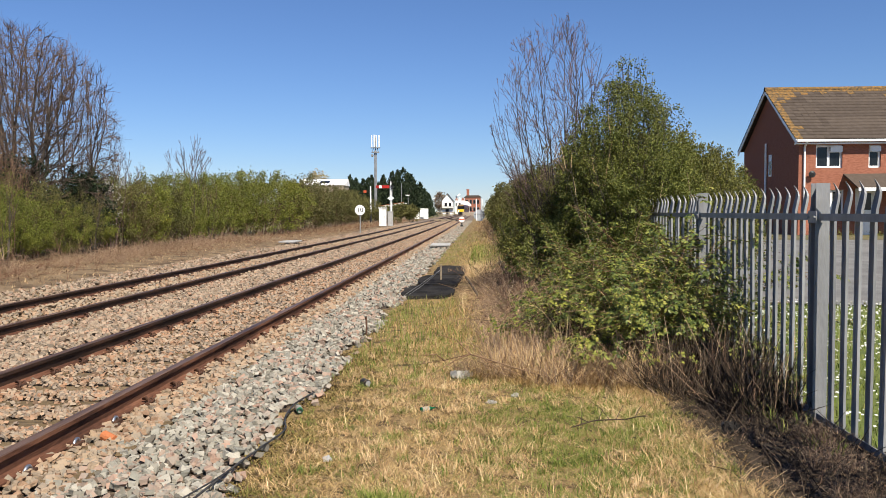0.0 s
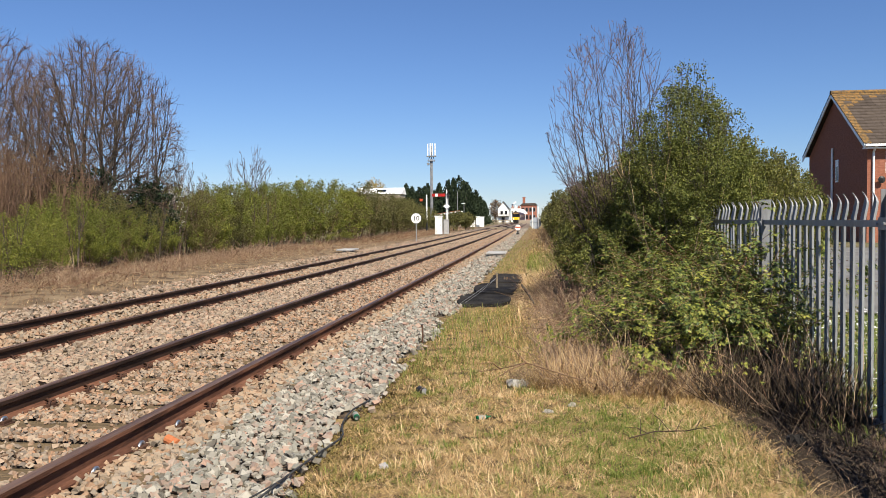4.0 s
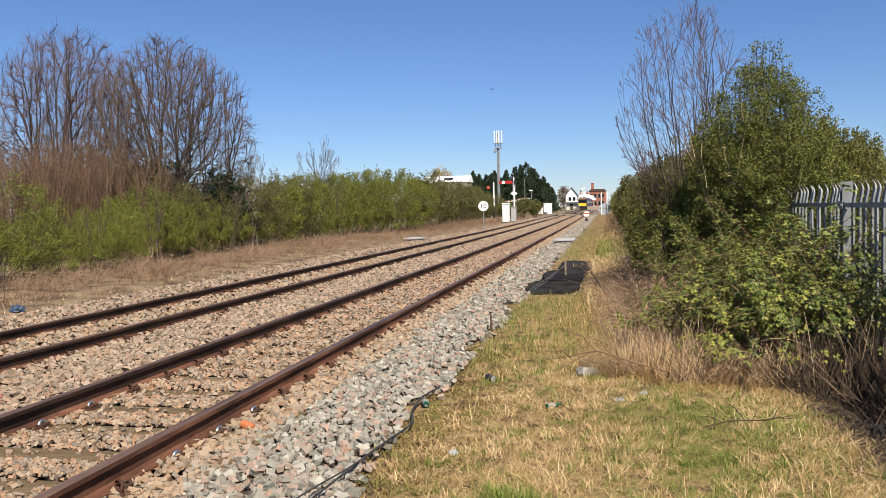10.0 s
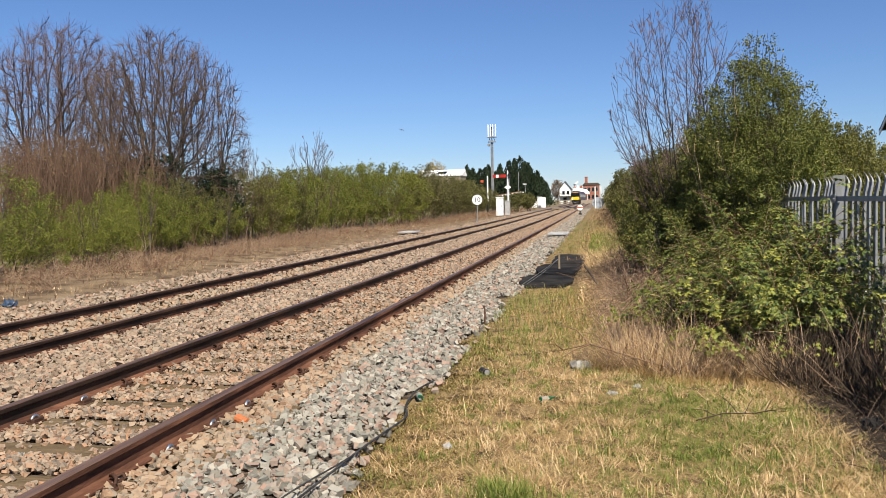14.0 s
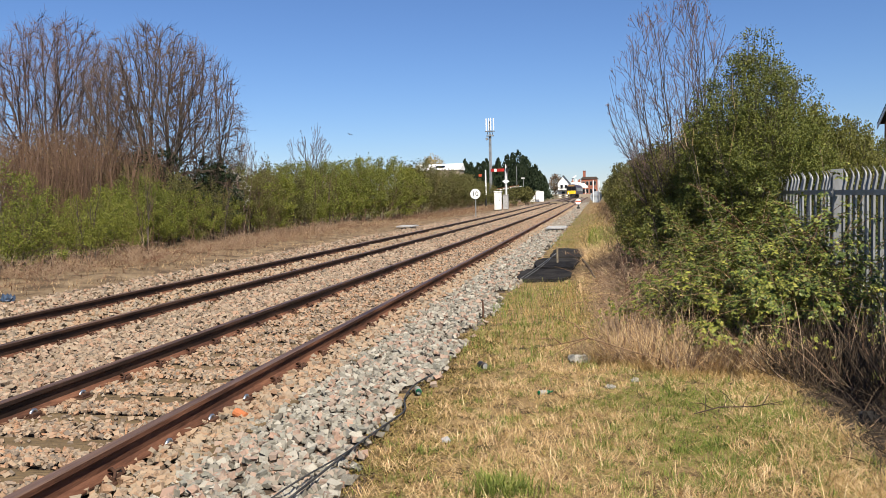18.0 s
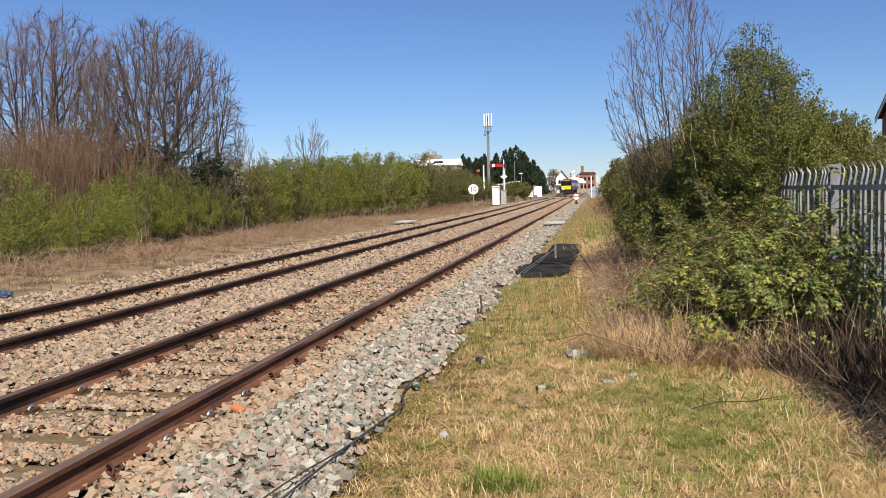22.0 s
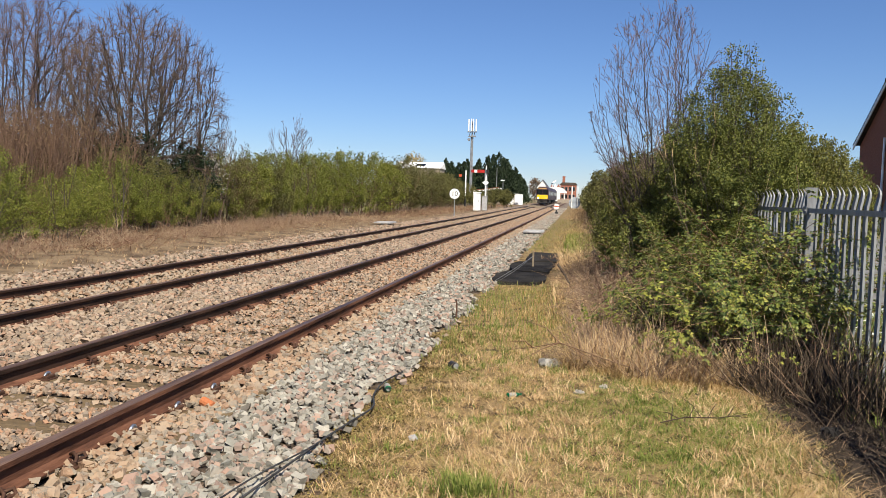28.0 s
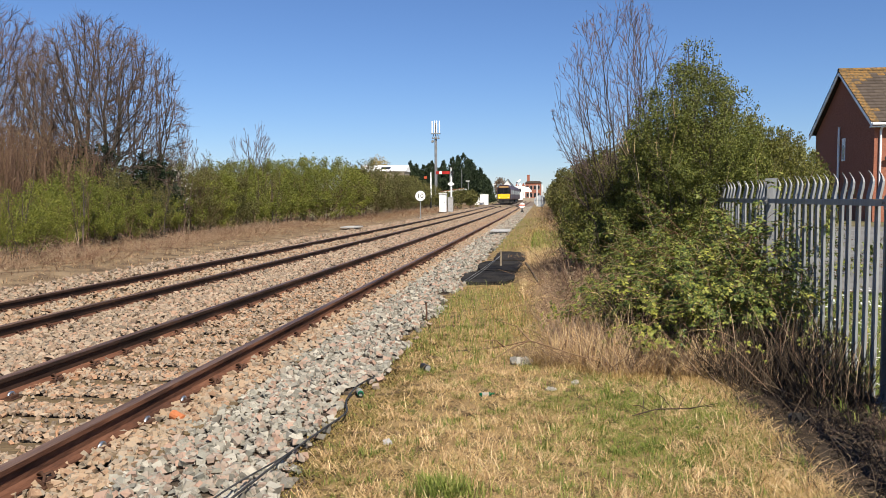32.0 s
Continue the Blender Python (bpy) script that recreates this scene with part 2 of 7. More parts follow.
HEADLIGHT = material("lit_headlamp", [(1.0, 0.95, 0.8), (1.0, 0.96, 0.85)], 1, 0.2, bump=0, glow=6.0)
PLASTIC_BLACK = material("black_rubber_mat", [(0.011, 0.01, 0.01), (0.035, 0.032, 0.029)], 3, 0.92, bump=0.6, bump_scale=20, spec=0.12)
WOOD_POST = material("weathered_post_wood", [(0.167, 0.129, 0.084), (0.289, 0.236, 0.167)], 8, 0.9, bump=0.4)
TERRACOTTA = material("broken_orange_pot", [(0.342, 0.106, 0.038), (0.441, 0.16, 0.068)], 8, 0.8, bump=0.3)
BOTTLE_GREEN = material("green_bottle_plastic", [(0.008, 0.122, 0.053), (0.015, 0.213, 0.099)], 8, 0.12, bump=0, translucent=0.35, spec=0.6)
LITTER_WHITE = material("pale_litter_plastic", [(0.319, 0.304, 0.266), (0.471, 0.456, 0.403)], 8, 0.4, bump=0.2, translucent=0.3)
BLUE = material("blue_plastic", [(0.023, 0.034, 0.061), (0.046, 0.076, 0.129)], 8, 0.4, bump=0)
ROPE = material("dark_cable_sheath", [(0.015, 0.015, 0.016), (0.05, 0.05, 0.05)], 10, 0.6, bump=0.3)
CREAM = material("cream_boarding", [(0.68, 0.67, 0.63), (0.80, 0.79, 0.75)], 2, 0.6, bump=0.2)
SLAB = material("pale_slab", [(0.274, 0.27, 0.266), (0.395, 0.391, 0.388)], 5, 0.85, bump=0.3)
SLATE = material("grey_slate_roof", [(0.076, 0.076, 0.084), (0.129, 0.129, 0.141)], 1, 0.7, bump=0.3)


# ---- mesh helpers ----
def tri_mesh(name, verts, faces, smooth=False):
    verts, faces = np.asarray(verts, np.float32), np.asarray(faces, np.int32)
    me = bpy.data.meshes.new(name)
    k = faces.shape[1]
    me.vertices.add(len(verts))
    me.vertices.foreach_set("co", verts.ravel())
    me.loops.add(faces.size)
    me.loops.foreach_set("vertex_index", faces.ravel())
    me.polygons.add(len(faces))
    me.polygons.foreach_set("loop_start", np.arange(0, faces.size, k, dtype=np.int32))
    me.polygons.foreach_set("use_smooth", np.full(len(faces), smooth))
    me.update(calc_edges=True)
    return me


def put(name, me, mat, parent=None, label="", at=None):
    if mat and not me.materials:
        me.materials.append(mat)
    ob = new(name, me)
    if parent:
        ob.parent = parent
    if at is not None:
        ob.matrix_basis = at
    return tagged(ob, label)


def thing(name, label, category, group="", at=None, kind=""):
    ob = new(name)
    ob.empty_display_size = 0.2
    if at is not None:
        ob.matrix_basis = at
    return tagged(ob, label, category, group, kind)


class Geo:
    """Gathers simple solids into one mesh."""

    def __init__(self):
        self.bm = bmesh.new()

    def box(self, x0, y0, z0, x1, y1, z1, bevel=0.0):
        made = bmesh.ops.create_cube(self.bm, size=1, matrix=Matrix.LocRotScale(((x0 + x1) / 2, (y0 + y1) / 2, (z0 + z1) / 2), None, (x1 - x0, y1 - y0, z1 - z0)))
        if bevel:
            edges = list({e for v in made["verts"] for e in v.link_edges})
            bmesh.ops.bevel(self.bm, geom=edges, offset=bevel, segments=2, affect="EDGES", profile=0.5)
        return self

    def rod(self, a, b, r0, r1=None, sides=10):
        a, b = Vector(a), Vector(b)
        way = b - a
        m = Matrix.Translation((a + b) / 2) @ way.to_track_quat("Z", "Y").to_matrix().to_4x4()
        bmesh.ops.create_cone(self.bm, cap_ends=True, segments=sides, radius1=r0, radius2=r0 if r1 is None else r1, depth=way.length, matrix=m)
        return self

    def ball(self, c, r, squash=1.0, sub=2):
        bmesh.ops.create_icosphere(self.bm, subdivisions=sub, radius=r, matrix=Matrix.LocRotScale(c, None, (1, 1, squash)))
        return self

    def prism(self, outline, axis, lo, hi):
        """The outline's pairs are the two axes other than axis, in order."""
        spots = []
        for w in (lo, hi):
            spots.append([self.bm.verts.new((w, *p) if axis == "x" else (p[0], w, p[1]) if axis == "y" else (*p, w)) for p in outline])
        k = len(outline)
        for i in range(k):
            self.bm.faces.new((spots[0][i], spots[0][(i + 1) % k], spots[1][(i + 1) % k], spots[1][i]))
        self.bm.faces.new(spots[0][::-1])
        self.bm.faces.new(spots[1])
        return self

    def quad(self, *p):
        self.bm.faces.new([self.bm.verts.new(q) for q in p])
        return self

    def mesh(self, name, smooth=False):
        bmesh.ops.recalc_face_normals(self.bm, faces=self.bm.faces)
        me = bpy.data.meshes.new(name)
        self.bm.to_mesh(me)
        self.bm.free()
        if smooth:
            me.polygons.foreach_set("use_smooth", np.full(len(me.polygons), True))
        return me


def part(name, geo, mat, parent, label="", smooth=False, at=None):
    return put(name, geo.mesh(name, smooth), mat, parent, label, at)


def tubes(lines, sides=4):
    """One mesh's arrays for many tapered tubes: each line is (points, radii)."""
    allv, allf, base = [], [], 0
    turn = np.arange(sides) * 2 * np.pi / sides
    for pts, rad in lines:
        pts, rad = np.asarray(pts, float), np.asarray(rad, float)
        d = np.gradient(pts, axis=0)
        d /= np.linalg.norm(d, axis=1)[:, None] + 1e-9
        up = np.where(np.abs(d[:, 2:3]) > 0.9, np.array([[1.0, 0, 0]]), np.array([[0, 0, 1.0]]))
        u = np.cross(d, up)
        u /= np.linalg.norm(u, axis=1)[:, None] + 1e-9
        w = np.cross(d, u)
        ring = pts[:, None] + rad[:, None, None] * (np.cos(turn)[None, :, None] * u[:, None] + np.sin(turn)[None, :, None] * w[:, None])
        k = len(pts)
        allv.append(ring.reshape(-1, 3))
        i, j = np.meshgrid(np.arange(k - 1), np.arange(sides), indexing="ij")
        j2 = (j + 1) % sides
        f = np.stack([i * sides + j, i * sides + j2, (i + 1) * sides + j2, (i + 1) * sides + j], -1).reshape(-1, 4) + base
        allf.append(f)
        base += k * sides
    return np.concatenate(allv), np.concatenate(allf)


def leaf_mesh(name, spots, size, rng, up=0.3, long=1.8, spread=0.35):
    """A folded four-cornered leaf at every spot."""
    n = len(spots)
    d = rng.normal(size=(n, 3))
    d[:, 2] += up
    d /= np.linalg.norm(d, axis=1)[:, None]
    s = np.cross(d, rng.normal(size=(n, 3)))
    s /= np.linalg.norm(s, axis=1)[:, None] + 1e-9
    nrm = np.cross(d, s)
    L = size * rng.uniform(1 - spread, 1 + spread, (n, 1))
    W = L / long
    p = np.asarray(spots)
    v = np.stack([p, p + d * L * 0.5 + s * W * 0.5 + nrm * L * 0.1, p + d * L, p + d * L * 0.5 - s * W * 0.5 + nrm * L * 0.1], 1).reshape(-1, 3)
    b = np.arange(n)[:, None] * 4
    f = np.concatenate([b + np.array([[0, 1, 2]]), b + np.array([[0, 2, 3]])], 0)
    return tri_mesh(name, v, f)


def blade_mesh(name, spots, height, width, rng, lean=0.4, bend=0.5):
    """Grass blades: two-part bent strips that end in a point."""
    n = len(spots)
    az = rng.uniform(0, 2 * np.pi, n)
    out = np.stack([np.cos(az), np.sin(az), 0 * az], 1)
    side = np.stack([-np.sin(az), np.cos(az), 0 * az], 1)
    h = (np.asarray(height) * rng.uniform(0.55, 1.35, n))[:, None]
    w = width * rng.uniform(0.6, 1.4, n)[:, None]
    le = np.abs(rng.normal(lean, 0.25, n))[:, None]
    up = np.array([[0, 0, 1.0]])
    d1 = out * np.sin(le) + up * np.cos(le)
    le2 = np.minimum(le + bend * rng.uniform(0.3, 1.5, (n, 1)), 1.75)
    d2 = out * np.sin(le2) + up * np.cos(le2)
    p = np.asarray(spots)
    mid = p + d1 * h * 0.55
    tip = mid + d2 * h * 0.45
    v = np.stack([p - side * w, p + side * w, mid + side * w * 0.8, mid - side * w * 0.8, tip], 1).reshape(-1, 3)
    b = np.arange(n)[:, None] * 5
    f = np.concatenate([b + np.array([[0, 1, 2]]), b + np.array([[0, 2, 3]]), b + np.array([[3, 2, 4]])], 0)
    return tri_mesh(name, v, f)


BLOCK_V = np.array([(x, y, z) for x in (-1.0, 1.0) for y in (-1.0, 1.0) for z in (-1.0, 1.0)])
BLOCK_F = np.array([q for a, b, c, d in ((0, 1, 3, 2), (4, 6, 7, 5), (0, 4, 5, 1), (2, 3, 7, 6), (0, 2, 6, 4), (1, 5, 7, 3)) for q in ((a, b, c), (a, c, d))])


def stone_mesh(name, spots, size, rng, flat=0.62):
    """Angular broken stones, one small lump at every spot."""
    n = len(spots)
    shapes = BLOCK_V[None] * rng.uniform(0.42, 0.86, (n, 8, 1)) + rng.normal(0, 0.11, (n, 8, 3))
    shapes = shapes * np.stack([rng.uniform(0.9, 1.35, n), rng.uniform(0.75, 1.1, n), rng.uniform(0.5, 0.95, n)], 1)[:, None]
    # any turn, half of the stones lying more on their flat side
    x, y, z = shapes[..., 0], shapes[..., 1], shapes[..., 2]
    t, u, a = rng.normal(0, 0.7, (n, 1)), rng.normal(0, 0.7, (n, 1)), rng.uniform(0, 2 * np.pi, (n, 1))
    y, z = y * np.cos(t) - z * np.sin(t), y * np.sin(t) + z * np.cos(t)
    x, z = x * np.cos(u) - z * np.sin(u), x * np.sin(u) + z * np.cos(u)
    x, y = x * np.cos(a) - y * np.sin(a), x * np.sin(a) + y * np.cos(a)
    z = z * (flat + 0.25)
    v = np.stack([x, y, z], -1) * (np.asarray(size) * rng.uniform(0.6, 1.35, n))[:, None, None] + np.asarray(spots)[:, None]
    f = (BLOCK_F[None] + (np.arange(n) * 8)[:, None, None]).reshape(-1, 3)
    return tri_mesh(name, v.reshape(-1, 3), f)


# ---- ground ----
def rise(y):
    return 0.0025 * np.clip(np.asarray(y, float) - 60, 0, 160)


def smooth01(v):
    v = np.clip(v, 0, 1)
    return v * v * (3 - 2 * v)


PROFILE_X = [-500, -14, -11, -9.7, -8.9, -5.8, -5.2, -2.3, -1.5, -1.1, 500]
PROFILE_Z = [0.0, 0.0, -0.05, -0.15, -0.19, -0.19, -0.10, -0.09, -0.03, 0.0, 0.0]


def ground_z(x, y):
    x, y = np.asarray(x, float), np.asarray(y, float)
    z = np.interp(x, PROFILE_X, PROFILE_Z) + rise(y)
    z = z + 0.5 * smooth01((y - 14) / 18) * smooth01((x - 3.5) / 4)
    near = np.exp(-((y - 8) / 25) ** 2) * (x > -2)
    z = z + near * 0.018 * (np.sin(x * 2.3 + 0.7 * y) * np.sin(y * 1.7 - 0.4 * x))
    return z + 0.06 * np.exp(-((x - 1.0) / 0.8) ** 2) * smooth01((y - 7) / 3)


def build_ground():
    xs = np.concatenate([[-2500, -800, -300, -120, -60, -35, -25, -20, -17], np.arange(-15, -11, 0.5), np.arange(-11, 3.6, 0.13),
                         np.arange(3.8, 9, 0.5), [10, 12, 15, 20, 30, 50, 100, 250, 800, 2500]])
    ys = [-300, -100, -40, -15, -6, -2, 0, 1.5]
    y = 2.5
    while y < 3500:
        ys.append(y)
        y += max(0.14, 0.022 * y)
    ys = np.array(ys)
    gx, gy = np.meshgrid(xs, ys, indexing="ij")
    gz = ground_z(gx, gy)
    v = np.stack([gx, gy, gz], -1).reshape(-1, 3)
    ny = len(ys)
    i, j = np.meshgrid(np.arange(len(xs) - 1), np.arange(ny - 1), indexing="ij")
    f = np.stack([i * ny + j, (i + 1) * ny + j, (i + 1) * ny + j + 1, i * ny + j + 1], -1).reshape(-1, 4)
    me = tri_mesh("ground", v, f, True)
    c = v[f].mean(1)
    wob = 0.10 * np.sin(c[:, 1] * 1.9) + 0.07 * np.sin(c[:, 1] * 4.7 + 1)
    slot = np.full(len(f), 2)
    slot[(c[:, 0] > np.where(c[:, 1] < 42, -9.0, -10.2) + 0.5 * wob) & (c[:, 0] < -1.45 + wob)] = 0
    # near bed takes the colour with the gap shade painted in
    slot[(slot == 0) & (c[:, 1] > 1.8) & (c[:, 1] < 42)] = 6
    slot[c[:, 0] >= -1.45 + wob] = 1
    # soil strips by fence and bushes, edged where their painted shade ends
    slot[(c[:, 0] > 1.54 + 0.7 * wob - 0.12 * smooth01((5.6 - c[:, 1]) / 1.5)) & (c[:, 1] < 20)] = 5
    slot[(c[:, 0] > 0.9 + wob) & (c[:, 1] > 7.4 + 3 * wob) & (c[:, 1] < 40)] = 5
    slot[(c[:, 0] > 2.55) & (c[:, 1] < 18)] = 4
    slot[(c[:, 0] < -16) | (c[:, 0] > 9) | ((c[:, 1] > 160) & ((c[:, 0] < -11) | (c[:, 0] > -0.5)))] = 3
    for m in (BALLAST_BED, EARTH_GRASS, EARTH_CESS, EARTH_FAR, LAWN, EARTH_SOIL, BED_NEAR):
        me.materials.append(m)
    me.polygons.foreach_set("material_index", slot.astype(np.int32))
    tagged(put("ground", me, None), "level ground of dry grass, earth and ballast", "ground", kind="structure")


build_ground()

# the estate road beyond the fence
g = Geo()
XS = [2.9, 4, 5, 6, 7, 8.5, 11, 14, 20, 40]
YS = [13.2, 15, 17, 19, 21, 23, 25, 27, 29]
for i in range(len(XS) - 1):
    for j in range(len(YS) - 1):
        g.quad(*[(x, y, float(ground_z(x, y)) + 0.03) for x, y in ((XS[i], YS[j]), (XS[i + 1], YS[j]), (XS[i + 1], YS[j + 1]), (XS[i], YS[j + 1]))])
tagged(part("road", g, ASPHALT, None), "grey asphalt estate road behind the fence", "road", kind="structure")

# ---- tracks ----
RNG = np.random.default_rng(7)
RAIL_OUT = [(-0.036, -0.006), (-0.030, 0.0), (0.030, 0.0), (0.036, -0.006), (0.035, -0.036), (0.012, -0.052), (0.009, -0.125), (0.022, -0.140), (0.070, -0.148), (0.070, -0.159),
            (-0.070, -0.159), (-0.070, -0.148), (-0.022, -0.140), (-0.009, -0.125), (-0.012, -0.052), (-0.035, -0.036)]
SLEEPER_FIRST, SLEEPER_STEP = 4.70 - 0.594 * 5, 0.594


def rail_mesh(name, x, top, y0, y1, x_of=None, web=None):
    ys = np.concatenate([np.arange(y0, min(y1, 60), 6.0), np.arange(60, y1, 20.0), [y1]]) if y1 > 60 else np.linspace(y0, y1, max(2, int((y1 - y0) / 6)))
    ys = np.unique(ys)
    prof = np.array(RAIL_OUT)
    k = len(prof)
    v = []
    for y in ys:
        cx = x if x_of is None else x_of(y)
        v.append(np.stack([cx + prof[:, 0], np.full(k, y), top + float(rise(y)) + prof[:, 1]], 1))
    v = np.concatenate(v)
    f = []
    for i in range(len(ys) - 1):
        for j in range(k):
            f.append((i * k + j, i * k + (j + 1) % k, (i + 1) * k + (j + 1) % k, (i + 1) * k + j))
    me = tri_mesh(name, v, np.array(f))
    me.materials.append(RUST)
    me.materials.append(RAIL_HEAD)
    # head sides and web take the painted shadow colour, the foot plain rust
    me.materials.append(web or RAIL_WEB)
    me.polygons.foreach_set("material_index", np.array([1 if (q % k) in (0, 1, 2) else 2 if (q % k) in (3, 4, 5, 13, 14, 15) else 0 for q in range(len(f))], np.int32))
    return me


def sleeper_geo(mat_seed):
    g = Geo()
    g.box(-1.25, -0.125, -0.10, 1.25, 0.125, 0.0, 0.012)
    me = g.mesh("sleeper")
    r = random.Random(mat_seed)
    for vtx in me.vertices:
        vtx.co.y += r.uniform(-0.008, 0.008)
        vtx.co.z += r.uniform(-0.006, 0.003)
    return me


def clip_geo():
    """A pressed plate with a bent spring clip on it."""
    g = Geo()
    g.box(0.055, -0.07, -0.018, 0.15, 0.07, 0.004, 0.006)
    g.box(0.10, -0.055, 0.0, 0.135, 0.055, 0.028, 0.006)
    return g.mesh("baseplate")


def spring_geo(rad=0.011):
    pts = [(0.13, -0.05, 0.02), (0.12, -0.02, 0.045), (0.085, 0.0, 0.062), (0.055, 0.02, 0.045), (0.07, 0.05, 0.03), (0.11, 0.065, 0.045), (0.14, 0.045, 0.02)]
    v, f = tubes([(pts, [rad] * len(pts))], 6)
    return tri_mesh("spring_clip", v, f, True)


def bolt_geo():
    """The looped steel clip that has been rubbed bright."""
    a = np.linspace(0, math.pi, 7)
    v, f = tubes([(np.stack([0.10 + 0 * a, -0.035 * np.cos(a), 0.012 + 0.036 * np.sin(a)], 1), [0.013] * 7)], 6)
    return tri_mesh("steel_clip", v, f, True)


def build_track(name, label, centre, top, y1, first):
    tr = thing(name, label, "railway track", "running lines", pose(centre, 0, 0))
    for s in (-1, 1):
        # near right rail keeps plain rust on its web, without painted shadow
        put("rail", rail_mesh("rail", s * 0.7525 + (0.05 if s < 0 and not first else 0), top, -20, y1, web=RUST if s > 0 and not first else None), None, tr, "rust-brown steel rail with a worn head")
    meshes = [sleeper_geo(s) for s in range(3)]
    plate, spring, bolt = clip_geo(), spring_geo(), bolt_geo()
    y, n = SLEEPER_FIRST + first - 33 * SLEEPER_STEP, 0
    while y < 62:
        at_z = top - 0.168 - (0.02 if y > 26 else 0)
        ob = put("sleeper", meshes[n % 3], TIMBER, tr, "", pose(0, y, at_z, 0, 0, RNG.normal(0, 0.5)))
        if n % 9 == 4 and first:
            ob.data = meshes[0].copy()
            ob.data.materials.clear()
            ob.data.materials.append(CONCRETE)
        if 0 < y < 27:
            for s in (-1, 1):
                for side in (-1, 1):
                    m = pose(s * 0.7525 + (0.05 if s < 0 and not first else 0), y + RNG.normal(0, 0.01), top - 0.160, 0, 0, 0 if side > 0 else 180)
                    pl = put("baseplate", plate, CLIP_RUST, tr, "", m)
                    bright = (not first) and y < 6.2 and side > 0 and not (s > 0 and y < 4.3)
                    if bright:
                        put("steel_clip", bolt, CLIP_STEEL, pl, "bright steel loop")
                    else:
                        put("spring_clip", spring, CLIP_RUST, pl)
        y += SLEEPER_STEP
        n += 1
    return tr


NEAR_X, FAR_X = -3.62, -7.28
build_track("railway_track", "rusty running line on timber sleepers in stained ballast", NEAR_X, 0.12, 300, 0.0)
build_track("railway_track", "dark rusty running line, partly buried in rust-stained ballast", FAR_X, 0.02, 460, 0.31)
# the crossover between the two lines
xo = thing("crossover", "rusty crossover rails joining two railway lines", "railway track")
for s in (-0.7525, 0.7525):
    put("rail", rail_mesh("rail", 0, 0.075, 104, 172, lambda y, s=s: NEAR_X + s + (FAR_X - NEAR_X) * float(smooth01((y - 104) / 68))), None, xo, "rusty diagonal rail")
for k, (x0, x1, y0, y1) in enumerate(((-6.4, -5.2, 128, 134), (-5.1, -3.9, 121, 126), (-7.9, -6.6, 136, 142))):
    g = Geo().box(x0, y0, 0.0, x1, y1, 0.09 + float(rise(131)), 0.01)
    tagged(part("crossing_board", g, WOOD_POST, None), "pale board laid between the rails at the crossing", "board", "crossing boards")


# ---- ballast stones ----
def scatter(x0, x1, y0, y1, density, rng, fall=6.0, power=1.0):
    """Spots that thin out with the distance along the line."""
    ys = np.linspace(y0, y1, 400)
    dens = density * np.minimum(1, (fall / np.maximum(ys, 0.1))) ** power
    total = float(((dens[1:] + dens[:-1]) / 2 * np.diff(ys)).sum()) * (x1 - x0)
    n = int(total)
    cum = np.concatenate([[0], np.cumsum((dens[1:] + dens[:-1]) / 2 * np.diff(ys))])
    y = np.interp(rng.uniform(0, cum[-1], n), cum, ys)
    return np.stack([rng.uniform(x0, x1, n), y], 1)


def stones(name, label, mat, x0, x1, y1, density, radius, bare=0.0, phase=0.0, lift=0.0, y0=2.4):
    p = scatter(x0, x1, y0, y1, density, RNG)
    off = np.abs((p[:, 1] - SLEEPER_FIRST - phase + SLEEPER_STEP / 2) % SLEEPER_STEP - SLEEPER_STEP / 2)
    if bare:
        keep = (off > 0.135) | (RNG.uniform(size=len(p)) > np.where(p[:, 1] < 7.5, bare, bare * 0.8))
        p = p[keep]
    edge = -1.47 + 0.12 * np.sin(p[:, 1] * 1.9) + 0.07 * np.sin(p[:, 1] * 4.7 + 1) + RNG.normal(0, 0.10, len(p))
    p = p[p[:, 0] < edge]
    if bare:
        lift = lift + 0.012
    size = radius * (np.maximum(p[:, 1], 6) / 6) ** 0.27
    z = ground_z(p[:, 0], p[:, 1]) + size * RNG.uniform(0.1, 0.75, len(p)) + lift
    me = stone_mesh(name, np.column_stack([p, z]), size, RNG)
    tagged(put(name, me, mat), label, "ballast", kind="stuff")


stones("shoulder_ballast", "loose grey and pink crushed stone beside the line", STONE_GREY, -2.56, -1.35, 120, 540, 0.032, lift=0.014)
stones("track_ballast", "rust-stained crushed stone along the near rail", STONE_RUST, -2.82, -2.42, 120, 560, 0.030, lift=0.035)
stones("track_ballast", "rust-stained crushed stone between the rails", STONE_BED, -4.28, -2.98, 120, 900, 0.023, 0.86, lift=0.034)
stones("centre_ballast", "tan crushed stone between the two lines", STONE_TAN, -6.46, -4.44, 120, 420, 0.031, lift=0.045)
stones("track_ballast", "rusty crushed stone between the far rails", STONE_RUST, -7.96, -6.58, 120, 320, 0.031, 0.5, 0.31, lift=0.032)
stones("cess_ballast", "tan crushed stone along the outer edge of the line", STONE_TAN, -9.9, -8.12, 110, 260, 0.034, lift=0.025)


# ---- grass ----
def field(x, y, s, k):
    """A smooth patchwork between 0 and 1."""
    return 0.5 + 0.25 * (np.sin(x * s + k) * np.cos(y * s * 0.8 - 2 * k) + np.sin(x * s * 2.1 - y * s * 1.7 + 3 * k))


def sward(name, label, mat, pts, height, width, lean, bend):
    z = ground_z(pts[:, 0], pts[:, 1]) - 0.005
    tagged(put(name, blade_mesh(name, np.column_stack([pts, z]), height, width, RNG, lean, bend), mat), label, "grass", kind="stuff")


